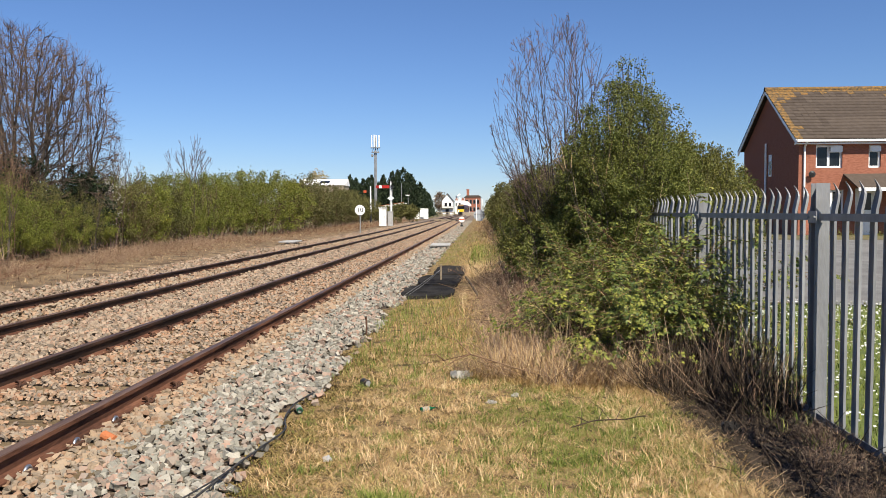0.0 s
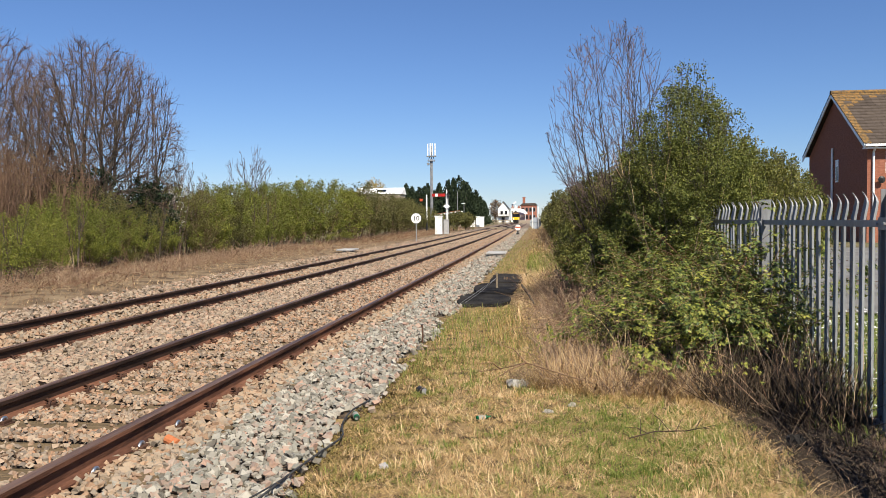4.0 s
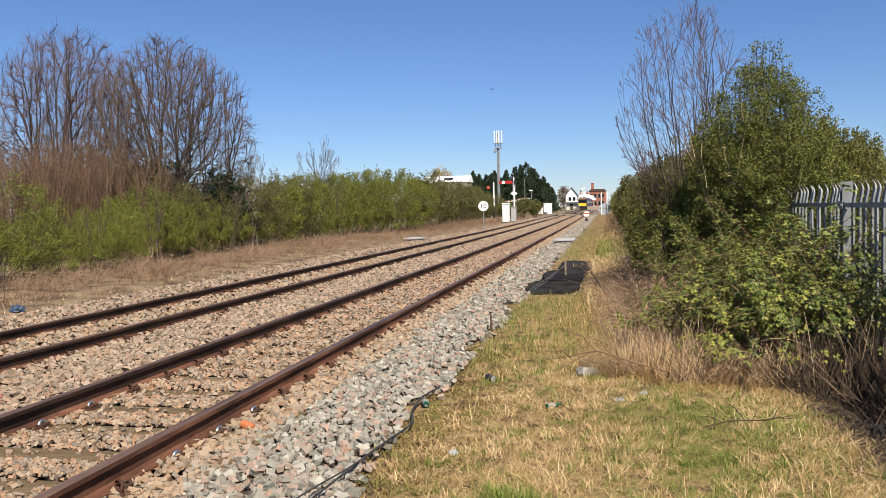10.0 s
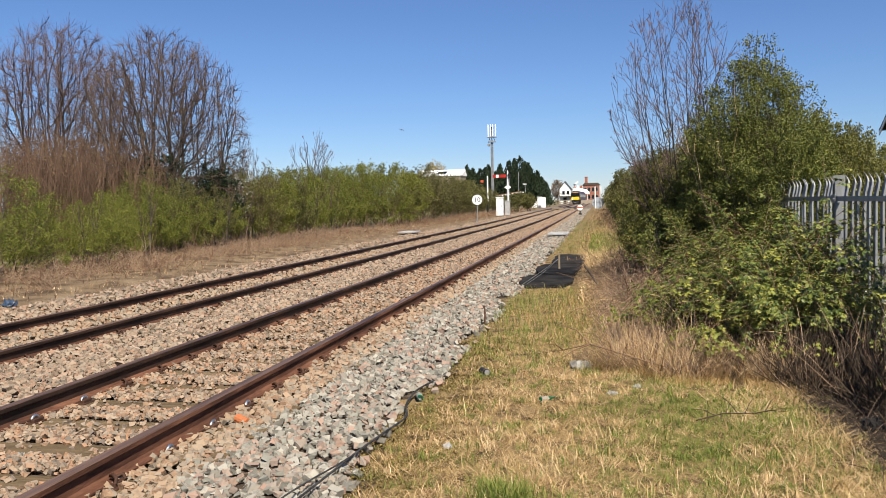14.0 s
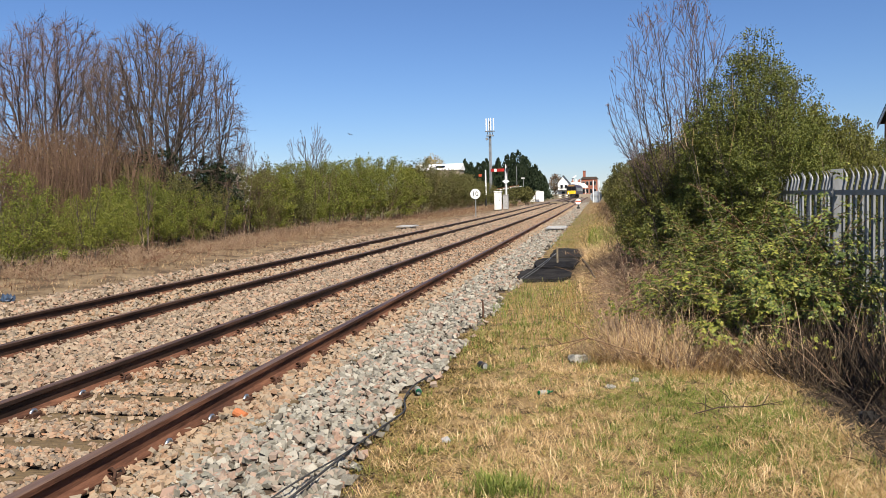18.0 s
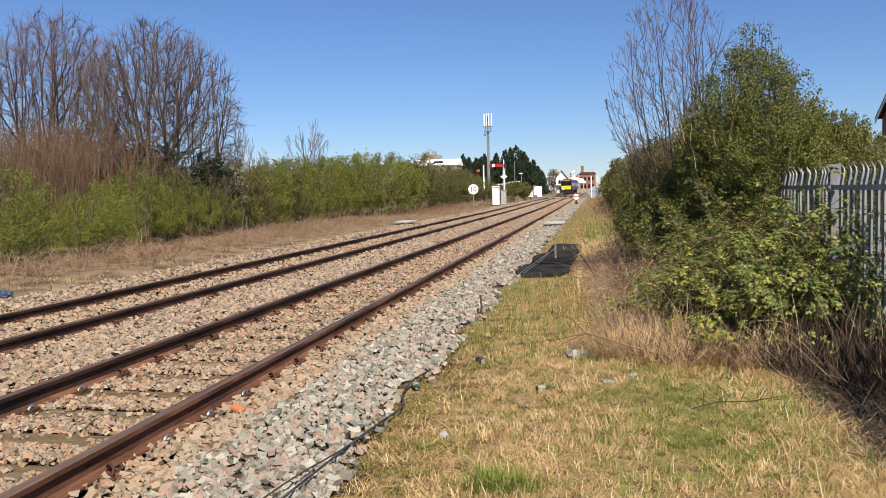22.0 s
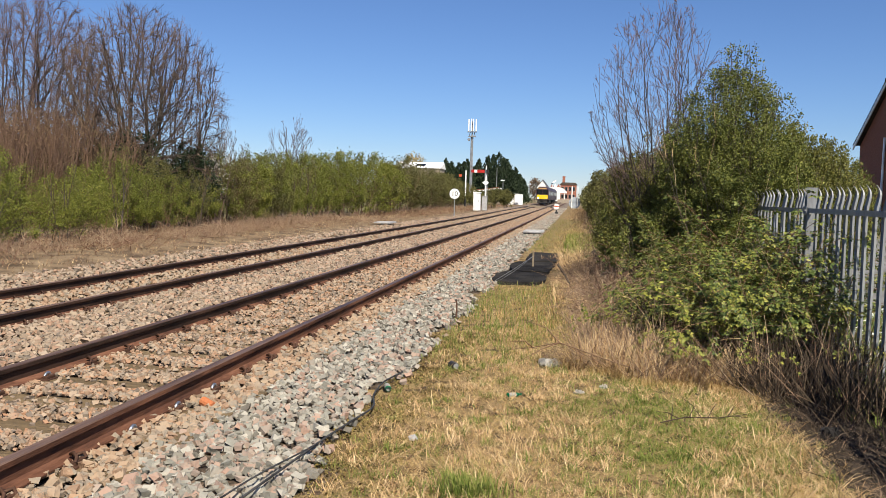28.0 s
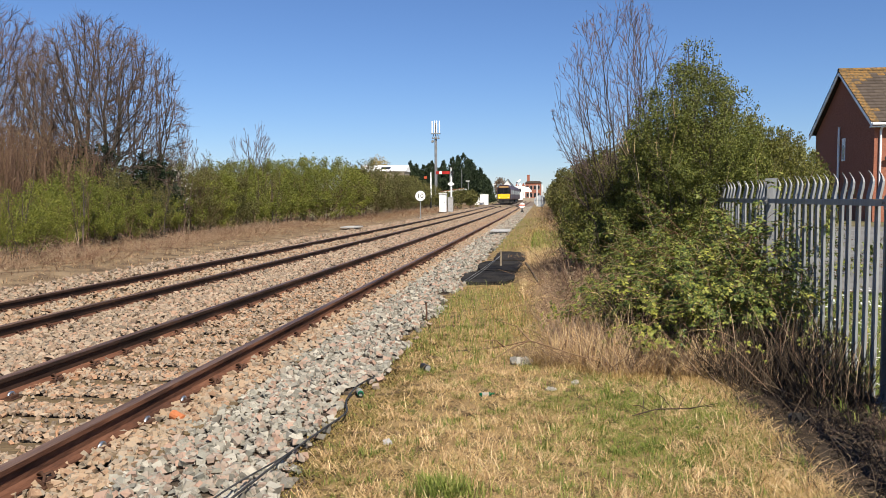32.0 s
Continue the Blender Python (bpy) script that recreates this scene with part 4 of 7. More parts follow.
def full_bush(name, label, category, seed, at, wide, height, stems, counts, n_leaves, leaf, leaf_mat, stem_mat, group="", jitter=0.03, low=0.1, hollow=25, up=0.3, tip=0.0, **how):
    """A shrub whose twigs fill its outline, leaves gathered along the outer shoots."""
    rng = np.random.default_rng(seed)
    how = {"base": wide * 0.4, "trunk": 0.014, "thin": 0.0025, **how}
    levels = grow(rng, stems, wide, height, counts, **how)
    ob = thing(name, label, category, group, at)
    v, f = tube_rows([(p[::s], r[::s]) for (p, r), s in zip(levels, (1, 2, 5, 30))], 3)
    v[:, 2] = np.maximum(v[:, 2], -0.05)
    put("branchwork", tri_mesh("branchwork", v, f), stem_mat, ob, "tangle of thin stems")
    s = spots_on(rng, levels[2:], int(n_leaves / (1 - hollow / 100)), jitter, tip)
    waves = rng.normal(size=(7, 3))
    waves *= 2 * math.pi / (0.4 * wide + 0.12) * rng.uniform(0.7, 1.4, (7, 1)) / np.linalg.norm(waves, axis=1)[:, None]
    lump = np.sin(s @ waves.T + rng.uniform(0, 6.28, 7)).sum(1) + rng.normal(0, 0.7, len(s))
    s = s[(lump >= np.percentile(lump, hollow)) & (s[:, 2] > low)]
    put("foliage", leaf_mesh("foliage", s, leaf, rng, up), leaf_mat, ob, "small fresh leaves")
    return ob


def leaflet_mesh(name, spots, normal, size, rng, mat_long=1.5):
    """Threes of pointed oval leaflets, each leaf facing about its normal."""
    n = len(spots)
    nr = normal + rng.normal(0, 0.45, (n, 3))
    nr /= np.linalg.norm(nr, axis=1)[:, None]
    d = np.cross(nr, rng.normal(size=(n, 3)))
    d /= np.linalg.norm(d, axis=1)[:, None] + 1e-9
    s = np.cross(nr, d)
    big = size * rng.uniform(0.6, 1.25, (n, 1))
    allv = []
    for ang, k in ((0.0, 1.0), (1.15, 0.85), (-1.15, 0.85)):
        dd = d * math.cos(ang) + s * math.sin(ang) - nr * 0.25
        ss = s * math.cos(ang) - d * math.sin(ang)
        L = big * k
        W = L / mat_long
        q = spots + dd * L * 0.15
        allv.append(np.stack([q, q + dd * L * 0.3 + ss * W * 0.42 + nr * L * 0.07, q + dd * L * 0.65 + ss * W * 0.36 + nr * L * 0.06, q + dd * L,
                              q + dd * L * 0.65 - ss * W * 0.36 + nr * L * 0.06, q + dd * L * 0.3 - ss * W * 0.42 + nr * L * 0.07], 1))
    v = np.concatenate(allv, 0).reshape(-1, 3)
    b = np.arange(3 * n)[:, None] * 6
    f = np.concatenate([b + np.array([q]) for q in ((0, 1, 2), (0, 2, 3), (0, 3, 4), (0, 4, 5))], 0)
    return tri_mesh(name, v, f)


def arches(rng, n, spread, length, rise_to, base, radius, k=9):
    """Canes that rise, arch over and hang down: (points, radii)."""
    a = rng.uniform(0, 2 * np.pi, n)
    L = length * rng.uniform(0.55, 1.15, n)
    el = rng.uniform(0.6, 1.45, n)
    r = base * np.sqrt(rng.uniform(0, 1, n))
    b = rng.uniform(0, 2 * np.pi, n)
    p = np.stack([np.cos(b) * r, np.sin(b) * r, np.zeros(n)], 1)
    d = np.stack([np.cos(a) * np.cos(el) * spread, np.sin(a) * np.cos(el) * spread, np.sin(el)], 1)
    pts = [p]
    for i in range(k - 1):
        d = d + np.array([0, 0, -1.0]) * (0.34 * rise_to) * (i / k) + rng.normal(0, 0.10, d.shape)
        d /= np.linalg.norm(d, axis=1)[:, None]
        q = pts[-1] + d * (L / (k - 1))[:, None]
        q[:, 2] = np.maximum(q[:, 2], 0.02)
        pts.append(q)
    pts = np.stack(pts, 1)
    return pts, np.broadcast_to(radius * np.linspace(1, 0.45, k), pts.shape[:2])


def bramble_patch(seed, at, canes, length, base, leaves, leaf, label, leaf_mat, low=0.18, spread=1.0, droop=1.0):
    rng = np.random.default_rng(seed)
    main = arches(rng, canes, spread, length, droop, base, 0.0045)
    pts = main[0]
    # side shoots from the arching part
    who = np.repeat(np.arange(canes), 4)
    i = rng.integers(3, pts.shape[1] - 1, len(who))
    p = pts[who, i]
    d = rng.normal(0, 0.8, p.shape) + np.array([0, 0, 0.35])
    d /= np.linalg.norm(d, axis=1)[:, None]
    L = rng.uniform(0.1, 0.32, len(who)) * length * 0.6
    side = np.stack([p + d * (L * t)[:, None] + np.array([0, 0, -0.25]) * (L * t * t)[:, None] for t in (0, 0.33, 0.66, 1.0)], 1)
    side = (side, np.broadcast_to(0.0022 * np.linspace(1, 0.6, 4), side.shape[:2]))
    ob = thing("bramble", label, "bramble", "brambles", at)
    v, f = tube_rows([main, side], 4)
    put("branchwork", tri_mesh("branchwork", v, f), REED, ob, "brown arching canes")
    s = spots_on(rng, [(main[0][:, 3:], None), side, side], leaves, 0.025)
    s = s[s[:, 2] > low * rng.uniform(0.6, 1.5, len(s))]
    mid = s - np.array([0, 0, 0.3])
    nr = np.array([0, 0, 1.0]) + 0.8 * mid / (np.linalg.norm(mid, axis=1)[:, None] + 1e-6)
    put("foliage", leaflet_mesh("foliage", s, nr, leaf, rng), leaf_mat, ob, "leaves in threes")
    return ob


def dead_tangle(seed, at, canes, length, base):
    rng = np.random.default_rng(seed)
    ob = thing("dead_bramble", "low tangled mound of dead brown bramble", "bramble", "dead brambles", at)
    half = arches(rng, canes, 1.3, length, 1.7, base, 0.0035)
    v, f = tube_rows([half], 3)
    put("branchwork", tri_mesh("branchwork", v, f), DEAD_CANE, ob, "tangle of dead arching canes")
    s = spots_on(rng, [half], canes * 5, 0.03)
    put("dead_leaves", leaf_mesh("dead_leaves", s[s[:, 2] > 0.03], 0.035, rng, -0.2, 1.6), DEAD_LEAF, ob, "curled dead leaves")
    return ob


def leaf_spots(rng, lines, n, jitter):
    seg = np.array([(a, b) for pts, _ in lines for a, b in zip(pts[:-1], pts[1:])])
    pick = rng.integers(0, len(seg), n)
    t = rng.uniform(0, 1, (n, 1))
    return seg[pick, 0] * (1 - t) + seg[pick, 1] * t + rng.normal(0, jitter, (n, 3))


def shrub(name, label, category, seed, at, r, h, stems, kids, n_leaves, leaf, leaf_mat, stem_mat, jitter=0.08, group="", low=0.0, up=0.3, clump=0.7, **how):
    rng = np.random.default_rng(seed)
    out = fitted(limbs(rng, stems, r / h * 1.6, h, 0.010 + 0.005 * h, kids, base=r * 0.45, **how), r, h)
    top = max(out)
    ob = thing(name, label, category, group, at)
    v, f = tubes([l for k in out for l in out[k] if k == 0 or rng.uniform() < (0.6 if k < top else 0.1)], 3)
    v[:, 2] = np.maximum(v[:, 2], -0.05)
    put("branchwork", tri_mesh("branchwork", v, f), stem_mat, ob, "tangle of thin stems")
    fine = [l for k in out if k >= top - 1 for l in out[k] if rng.uniform() < clump]
    s = leaf_spots(rng, fine, n_leaves if clump < 0.3 else int(n_leaves * 1.75), jitter)
    if clump >= 0.3:
        # leaves gather in lumps, with shaded hollows between them
        waves = rng.normal(size=(7, 3))
        waves *= 2 * math.pi / (0.42 * r + 0.12) * rng.uniform(0.7, 1.4, (7, 1)) / np.linalg.norm(waves, axis=1)[:, None]
        lump = np.sin(s @ waves.T + rng.uniform(0, 6.28, 7)).sum(1) + rng.normal(0, 0.7, len(s))
        lump += 2.2 * (np.hypot(s[:, 0], s[:, 1]) < 0.5 * r)
        s = s[lump > np.percentile(lump, 43)]
    s = s[(s[:, 2] > low) & (np.hypot(s[:, 0], s[:, 1]) < r * 1.06) & (s[:, 2] < h * 1.02)]
    put("foliage", leaf_mesh("foliage", s, leaf, rng, up), leaf_mat, ob, "small fresh leaves")
    return ob


def spread_out(src, m):
    return copy_thing(src, m)


def stretch(x, y, z, turn, sx, sz):
    return pose(x, y, z, 0, 0, turn) @ Matrix.Diagonal((sx, sx, sz, 1))


R = random.Random(11)
# the hedge beyond the line
HEDGE = "overgrown hedge beyond the line"
SPRING = "overgrown lineside shrub in fresh yellow-green leaf"
def hedge_kind(label, seed, at, wide, height, leaves, leaf, leaf_mat, stem_mat, counts=(9, 6, 3), **how):
    return full_bush("hedge_shrub", label, "shrub", seed, at, wide, height, 20, counts, leaves, leaf, leaf_mat, stem_mat, HEDGE, low=0.04, trunk=0.018, thin=0.004, lowest=-0.8, centre=0.42, base=wide * 0.6, **how)


kinds = [
    hedge_kind(SPRING, 21, pose(-14.3, 14.0, 0), 1.9, 2.6, 15000, 0.05, LEAF_SPRING, TWIG_RED, jitter=0.05),
    hedge_kind(SPRING, 22, pose(-14.6, 16.6, 0), 2.0, 2.8, 15000, 0.05, LEAF_SPRING, BARK, jitter=0.05),
    hedge_kind("olive-brown budding lineside shrub with bare shoots", 23, pose(-15.2, 33.0, 0), 1.9, 3.3, 11000, 0.06, LEAF_OLIVE, TWIG_RED, jitter=0.06),
    hedge_kind("olive-green lineside shrub, half in leaf", 24, pose(-15.0, 36.0, 0), 2.0, 3.5, 11000, 0.065, LEAF_OLIVE, BARK, jitter=0.06),
    hedge_kind(SPRING, 25, pose(-15.6, 39.0, 0), 2.0, 3.0, 13000, 0.065, LEAF_SPRING, TWIG_RED, jitter=0.06),
    hedge_kind("olive-brown far lineside shrub", 26, pose(-16.2, 118.0, 0.14), 2.0, 3.4, 6500, 0.10, LEAF_OLIVE, TWIG_RED, counts=(7, 5, 2), jitter=0.08),
    hedge_kind("olive-green far lineside shrub", 27, pose(-17.0, 122.0, 0.15), 2.0, 3.4, 6500, 0.10, LEAF_OLIVE, BARK, counts=(7, 5, 2), jitter=0.08),
]
KIND_H = (2.6, 2.8, 3.3, 3.5, 3.0, 3.4, 3.4)
HEDGE_X = ([0, 15, 19, 27, 40, 47, 65, 85, 112, 135], [-14.6, -14.6, -14.2, -15.2, -16.2, -16.6, -15.4, -15.6, -17.3, -19.5])
HEDGE_H = ([0, 15, 20, 24, 27.5, 30.5, 34, 45, 58, 70, 82, 100, 120, 139], [1.8, 1.85, 1.95, 2.2, 2.2, 2.5, 3.4, 4.3, 4.65, 4.7, 4.45, 4.2, 4.05, 3.3])
y = 11.0
while y < 136:
    k = R.choice((0, 1)) if y < 33 else 4 if y < 58 else R.choice((5, 6))
    hgt = float(np.interp(y, *HEDGE_H)) * R.uniform(0.9, 1.08)
    x = float(np.interp(y, *HEDGE_X)) + R.uniform(-0.5, 0.4)
    base_h = KIND_H[k]
    spread_out(kinds[k], stretch(x, y, float(rise(y)), R.uniform(0, 360), max(0.9, hgt / base_h) * R.uniform(0.95, 1.15), hgt / base_h))
    if 32 < y < 60:
        k2 = R.choice((4, 3, 4) if y < 58 else (5, 6))
        h2 = hgt * R.uniform(0.9, 1.08)
        spread_out(kinds[k2], stretch(x - R.uniform(2.0, 3.0), y + R.uniform(0, 2), float(rise(y)), R.uniform(0, 360), 1.1, h2 / KIND_H[k2]))
    y += R.uniform(2.2, 2.9) * (1 + y / 160)

for x, y, k, h, w in ((-16.3, 27.6, 3, 3.2, 0.9), (-17.6, 27.0, 2, 3.3, 0.85), (-15.2, 28.8, 3, 2.7, 0.7), (-18.9, 26.6, 3, 2.9, 0.9), (-20.2, 25.4, 3, 2.7, 0.9), (-15.4, 25.2, 4, 2.55, 0.85), (-16.4, 25.0, 4, 2.3, 0.8)):
    spread_out(kinds[k], stretch(x, y, 0.0, 57 * x, w, h / KIND_H[k]))

# thicket of bare red-brown stems and the two leafless trees behind it
rng = np.random.default_rng(31)
out = fitted(limbs(rng, 70, 0.4, 4.4, 0.026, (5, 3), base=1.9, lift=0.5, wander=0.07, open_angle=0.25), 2.1, 4.7)
thicket = thing("thicket", "thicket of bare red-brown upright stems", "shrub", "bare thickets", pose(-21.0, 26.0, 0))
v, f = tubes([l for k in out for l in out[k]], 3)
put("branchwork", tri_mesh("branchwork", v, f), TWIG_RED, thicket)
s = leaf_spots(rng, [l for k in out for l in out[k] if k], 3800, 0.12)
put("foliage", leaf_mesh("foliage", s[s[:, 2] > 0.3], 0.07, rng, 0.3), BUD_RED, thicket, "red-brown opening buds")
for x, y, s, t in ((-19.3, 26.6, 0.98, 70), (-17.8, 27.4, 0.88, 140), (-22.3, 28.5, 1.05, 200), (-20.3, 29, 0.95, 280), (-18.4, 24.6, 0.8, 100), (-20.0, 24.2, 0.85, 160), (-18.9, 28.4, 0.95, 330)):
    spread_out(thicket, stretch(x, y, 0, t, s, s))
crown_tree("bare_tree", "leafless multi-stemmed tree with reddish twigs", 41, pose(-22.7, 31.0, 0), 10, 0.35, dome(3.05, 1.5, 9.6, 0.45, 2.1), 3600, 0.2, 0.24, 0.0072, 0.55, 3, TWIG, "bare trees", BUD_PINK, 6000, 0.035,
           fork=3.4, lean=0.56, up=0.1)
crown_tree("bare_tree", "leafless spreading tree with dark limbs", 42, pose(-17.6, 30.5, 0), 11, 0.4, dome(3.4, 1.4, 8.75, 0.4, 2.2), 4000, 0.2, 0.23, 0.0076, 0.5, 3, TWIG_GREY, "bare trees", fork=3.2, lean=0.74, up=0.08)
fork_tree("sapling", "pale leafless sapling rising above the hedge", 43, pose(-16.95, 46.0, 0), 6.4, 1.5, 8, (6, 4, 3), TWIG_GREY, "saplings",
          base=0.2, open_angle=0.45, up=0.04, wander=0.04, centre=0.6, trunk=0.03, thin=0.008)
fork_tree("sapling", "pale budding sapling at the hedge end", 45, pose(-15.6, 34.0, 0), 4.3, 1.4, 9, (9, 6, 3), TWIG_GREY, "saplings", BLOSSOM, 500, 0.05,
          base=0.3, open_angle=0.5, up=0.03, wander=0.06, centre=0.55, trunk=0.025, thin=0.005)
for i, (x, y, h, r) in enumerate(((-15.6, 30.6, 3.3, 1.3), (-17.3, 29.3, 3.6, 1.6), (-18.6, 30.0, 3.6, 1.4))):
    shrub("evergreen_shrub", "dark shaded evergreen shrub under a bare tree", "shrub", 44 + i, pose(x, y, 0), r, h, 16, (5, 4), 9500, 0.12, LEAF_CONIFER, BARK, 0.12, "evergreen shrubs")

# pale bare stems standing in the hedge front
for i, (x, y, h) in enumerate(((-14.6, 40.5, 3.4), (-14.4, 42.0, 3.2), (-15.0, 44.5, 3.5), (-14.2, 57.0, 3.4), (-14.0, 58.5, 3.3), (-13.6, 19.5, 2.6), (-14.0, 23.0, 2.5), (-14.3, 29.0, 2.6))):
    bare_tree("hedge_sapling", "pale leafless stems standing in a hedge", 200 + i, pose(x, y, 0), h, 0.45, 3, 0.3, 0.022, (5, 3), REED, "bare hedge stems", lift=0.4, wander=0.06, open_angle=0.3)

# bushes by the fence
FENCE_BUSH = "bushes by the fence"
full_bush("bush", "tall dense green bush with upright shoots", "bush", 51, pose(2.22, 12.3, 0.05), 1.15, 3.5, 38, (10, 7, 4), 92000, 0.032, LEAF_DARK, BARK, FENCE_BUSH,
          jitter=0.02, low=0.2, hollow=22, open_angle=0.6, up=0.09, centre=0.46, rough=0.13, pull=0.8)
full_bush("bush", "twiggy olive bush beside the palisade fence", "bush", 52, pose(1.3, 14.0, 0.05), 1.1, 2.4, 26, (9, 7, 4), 34000, 0.036, LEAF_FENCE, BARK, FENCE_BUSH,
          jitter=0.02, low=0.1, hollow=25, open_angle=0.5, up=0.06, centre=0.45)
full_bush("bush", "narrow upright leafy shoots rising from a bush", "bush", 54, pose(2.3, 12.5, 0.05), 0.5, 3.95, 16, (8, 4, 2), 5200, 0.036, LEAF_DARK, BARK, FENCE_BUSH,
          jitter=0.015, low=2.4, hollow=10, open_angle=0.25, up=0.12, centre=0.7, rough=0.1, lowest=0.1)
bB = full_bush("bush", "olive-green budding bush behind the palisade fence", "bush", 53, pose(3.2, 14.2, 0.0), 1.45, 3.0, 30, (9, 7, 4), 34000, 0.046, LEAF_FENCE, BARK, FENCE_BUSH,
               jitter=0.03, low=0.2, hollow=8, open_angle=0.55, up=0.05, centre=0.46, rough=0.06)
for x, y, t, sx, sz in ((4.1, 15.4, 80, 0.85, 0.90), (3.0, 17.5, 200, 1.1, 1.03), (4.1, 18.6, 310, 1.05, 0.97), (2.75, 13.0, 30, 0.7, 1.0), (3.45, 12.9, 250, 0.7, 0.86), (4.5, 17.4, 120, 0.85, 0.88)):
    spread_out(bB, stretch(x, y, 0.05, t, sx, sz))
fork_tree("sapling", "leafless sapling with reddish buds growing through a bush", 55, pose(1.6, 13.9, 0.05, 0, -4, 0), 4.9, 1.25, 26, (8, 5, 3), TWIG, "saplings", BUD_PINK, 1800, 0.022,
          base=0.3, lowest=0.0, vase=0.7, open_angle=(0.5, 0.55, 0.6), up=0.06, wander=0.08, centre=0.6, trunk=0.02, thin=0.003, reach=(0.42, 0.45, 0.5), rough=0.05, start=0.25, pull=0.6)
low_bush = full_bush("bush", "low grey-green bush under a taller one", "bush", 58, pose(1.3, 12.3, 0.05), 0.85, 1.45, 20, (7, 5, 3), 9000, 0.04, LEAF_DARK, BARK, FENCE_BUSH, jitter=0.03, low=0.08, hollow=35)
for x, y, s in ((1.15, 15.2, 1.0), (1.35, 17.3, 1.1), (1.45, 19.6, 1.2)):
    spread_out(low_bush, stretch(x, y, 0.05, 70 * y, s, s))
LINE_BUSH = "lineside bushes"
far_kinds = [
    full_bush("bush", "dense green lineside bush in full leaf", "bush", 56, pose(2.3, 16.4, 0.05), 1.3, 2.75, 20, (8, 6, 3), 12000, 0.055, LEAF_DARK, BARK, LINE_BUSH, lowest=-0.7, centre=0.42, low=0.05, jitter=0.03),
    full_bush("bush", "olive-brown lineside bush coming into leaf", "bush", 57, pose(2.35, 18.8, 0.05), 1.45, 2.85, 20, (8, 6, 3), 12000, 0.058, LEAF_OLIVE, TWIG_RED, LINE_BUSH, lowest=-0.7, centre=0.42, low=0.05, jitter=0.03),
    full_bush("bush", "olive-brown far lineside bush", "bush", 59, pose(2.0, 70.0, 0.03), 1.45, 2.85, 14, (6, 5, 2), 4200, 0.11, LEAF_OLIVE, TWIG_RED, LINE_BUSH, lowest=-0.7, centre=0.42, low=0.05, jitter=0.06),
]
y = 20.5
while y < 128:
    k = 1 if y < 42 else 2
    s = R.uniform(1.0, 1.16)
    spread_out(far_kinds[k], stretch(float(np.interp(y, (18, 30, 60, 128), (2.55, 2.5, 2.3, 2.1))) + R.uniform(-0.15, 0.25), y, float(rise(y)), R.uniform(0, 360), s * 1.1, s * R.uniform(1.04, 1.2)))
    y += R.uniform(2.0, 2.8) * (1 + y / 90)

# brambles before the fence
BR = "sprawling bramble in fresh yellow-green leaf"
br = bramble_patch(61, pose(1.2, 8.0, 0.02), 34, 1.15, 0.35, 1500, 0.043, BR, LEAF_BRAMBLE, low=0.28, droop=1.15)
br2 = bramble_patch(62, pose(2.0, 8.1, 0.02), 44, 1.75, 0.45, 2600, 0.043, "tall bramble in mid-green leaf climbing by the fence", LEAF_BRAMBLE_DEEP, low=0.5)
for src, x, y, t, s in ((br2, 1.55, 8.0, 60, 0.85), (br2, 1.5, 9.1, 200, 0.9), (br2, 1.65, 10.2, 99, 0.95), (br2, 2.1, 7.6, 150, 0.72), (br2, 2.15, 9.0, 250, 1.08), (br2, 2.15, 10.0, 310, 1.05), (br, 2.3, 6.5, 15, 0.35),
                        (br, 1.45, 7.75, 33, 0.85), (br, 1.8, 7.5, 120, 0.9), (br, 1.05, 8.8, 210, 0.7), (br2, 1.9, 10.9, 20, 0.9), (br, 0.95, 7.65, 75, 0.62), (br2, 1.15, 8.3, 140, 0.62), (br, 1.0, 10.3, 300, 0.7)):
    spread_out(src, stretch(x, y, 0.02, t, s, s))
for i, (x, y, h) in enumerate(((1.75, 11.3, 2.9),)):
    bare_tree("dead_shoot", "pale dead shoots sticking out of a bush", 66 + i, pose(x, y, 0.05), h, 0.85, 4, 0.9, 0.006, (3, 2), STALK, "dead shoots", lift=0.1, wander=0.16)


def stalks(name, label, mat, spots, height, radius, lean, seed, bend=0.2):
    rng = np.random.default_rng(seed)
    lines = []
    for (x, y), h in zip(spots, height):
        z = float(ground_z(x, y))
        a, l = rng.uniform(0, 2 * math.pi), abs(rng.normal(lean, 0.3))
        d = np.array([math.cos(a) * math.sin(l), math.sin(a) * math.sin(l), math.cos(l)])
        b = rng.normal(0, bend, 3)
        q = np.array([x, y, z - 0.01])
        lines.append(([q, q + d * h * 0.35, q + d * h * 0.7 + b * h * 0.15, q + d * h + b * h * 0.4], [radius, radius, radius * 0.8, radius * 0.4]))
    v, f = tubes(lines, 3)
    v[:, 2] = np.maximum(v[:, 2], 0.0)
    tagged(put(name, tri_mesh(name, v, f), mat), label, "dead stems", kind="stuff")


n = 1900
p = np.column_stack([RNG.uniform(0.75, 2.35, n), 7.25 + np.abs(RNG.normal(0, 0.9, n))])
p[:, 1] += 0.5 * field(p[:, 0], p[:, 1], 4, 0.3) + 0.55 * (1.6 - p[:, 0]).clip(0, 1.3)
# stems under the bushes use the brown with shade painted in
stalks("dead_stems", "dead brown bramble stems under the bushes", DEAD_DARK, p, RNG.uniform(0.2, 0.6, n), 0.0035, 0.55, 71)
n = 4200
p = np.column_stack([RNG.uniform(-0.35, 1.5, n), RNG.uniform(8.4, 22, n)])
p = p[p[:, 0] > 0.55 - 0.07 * (p[:, 1] - 8.4)]
n = len(p)
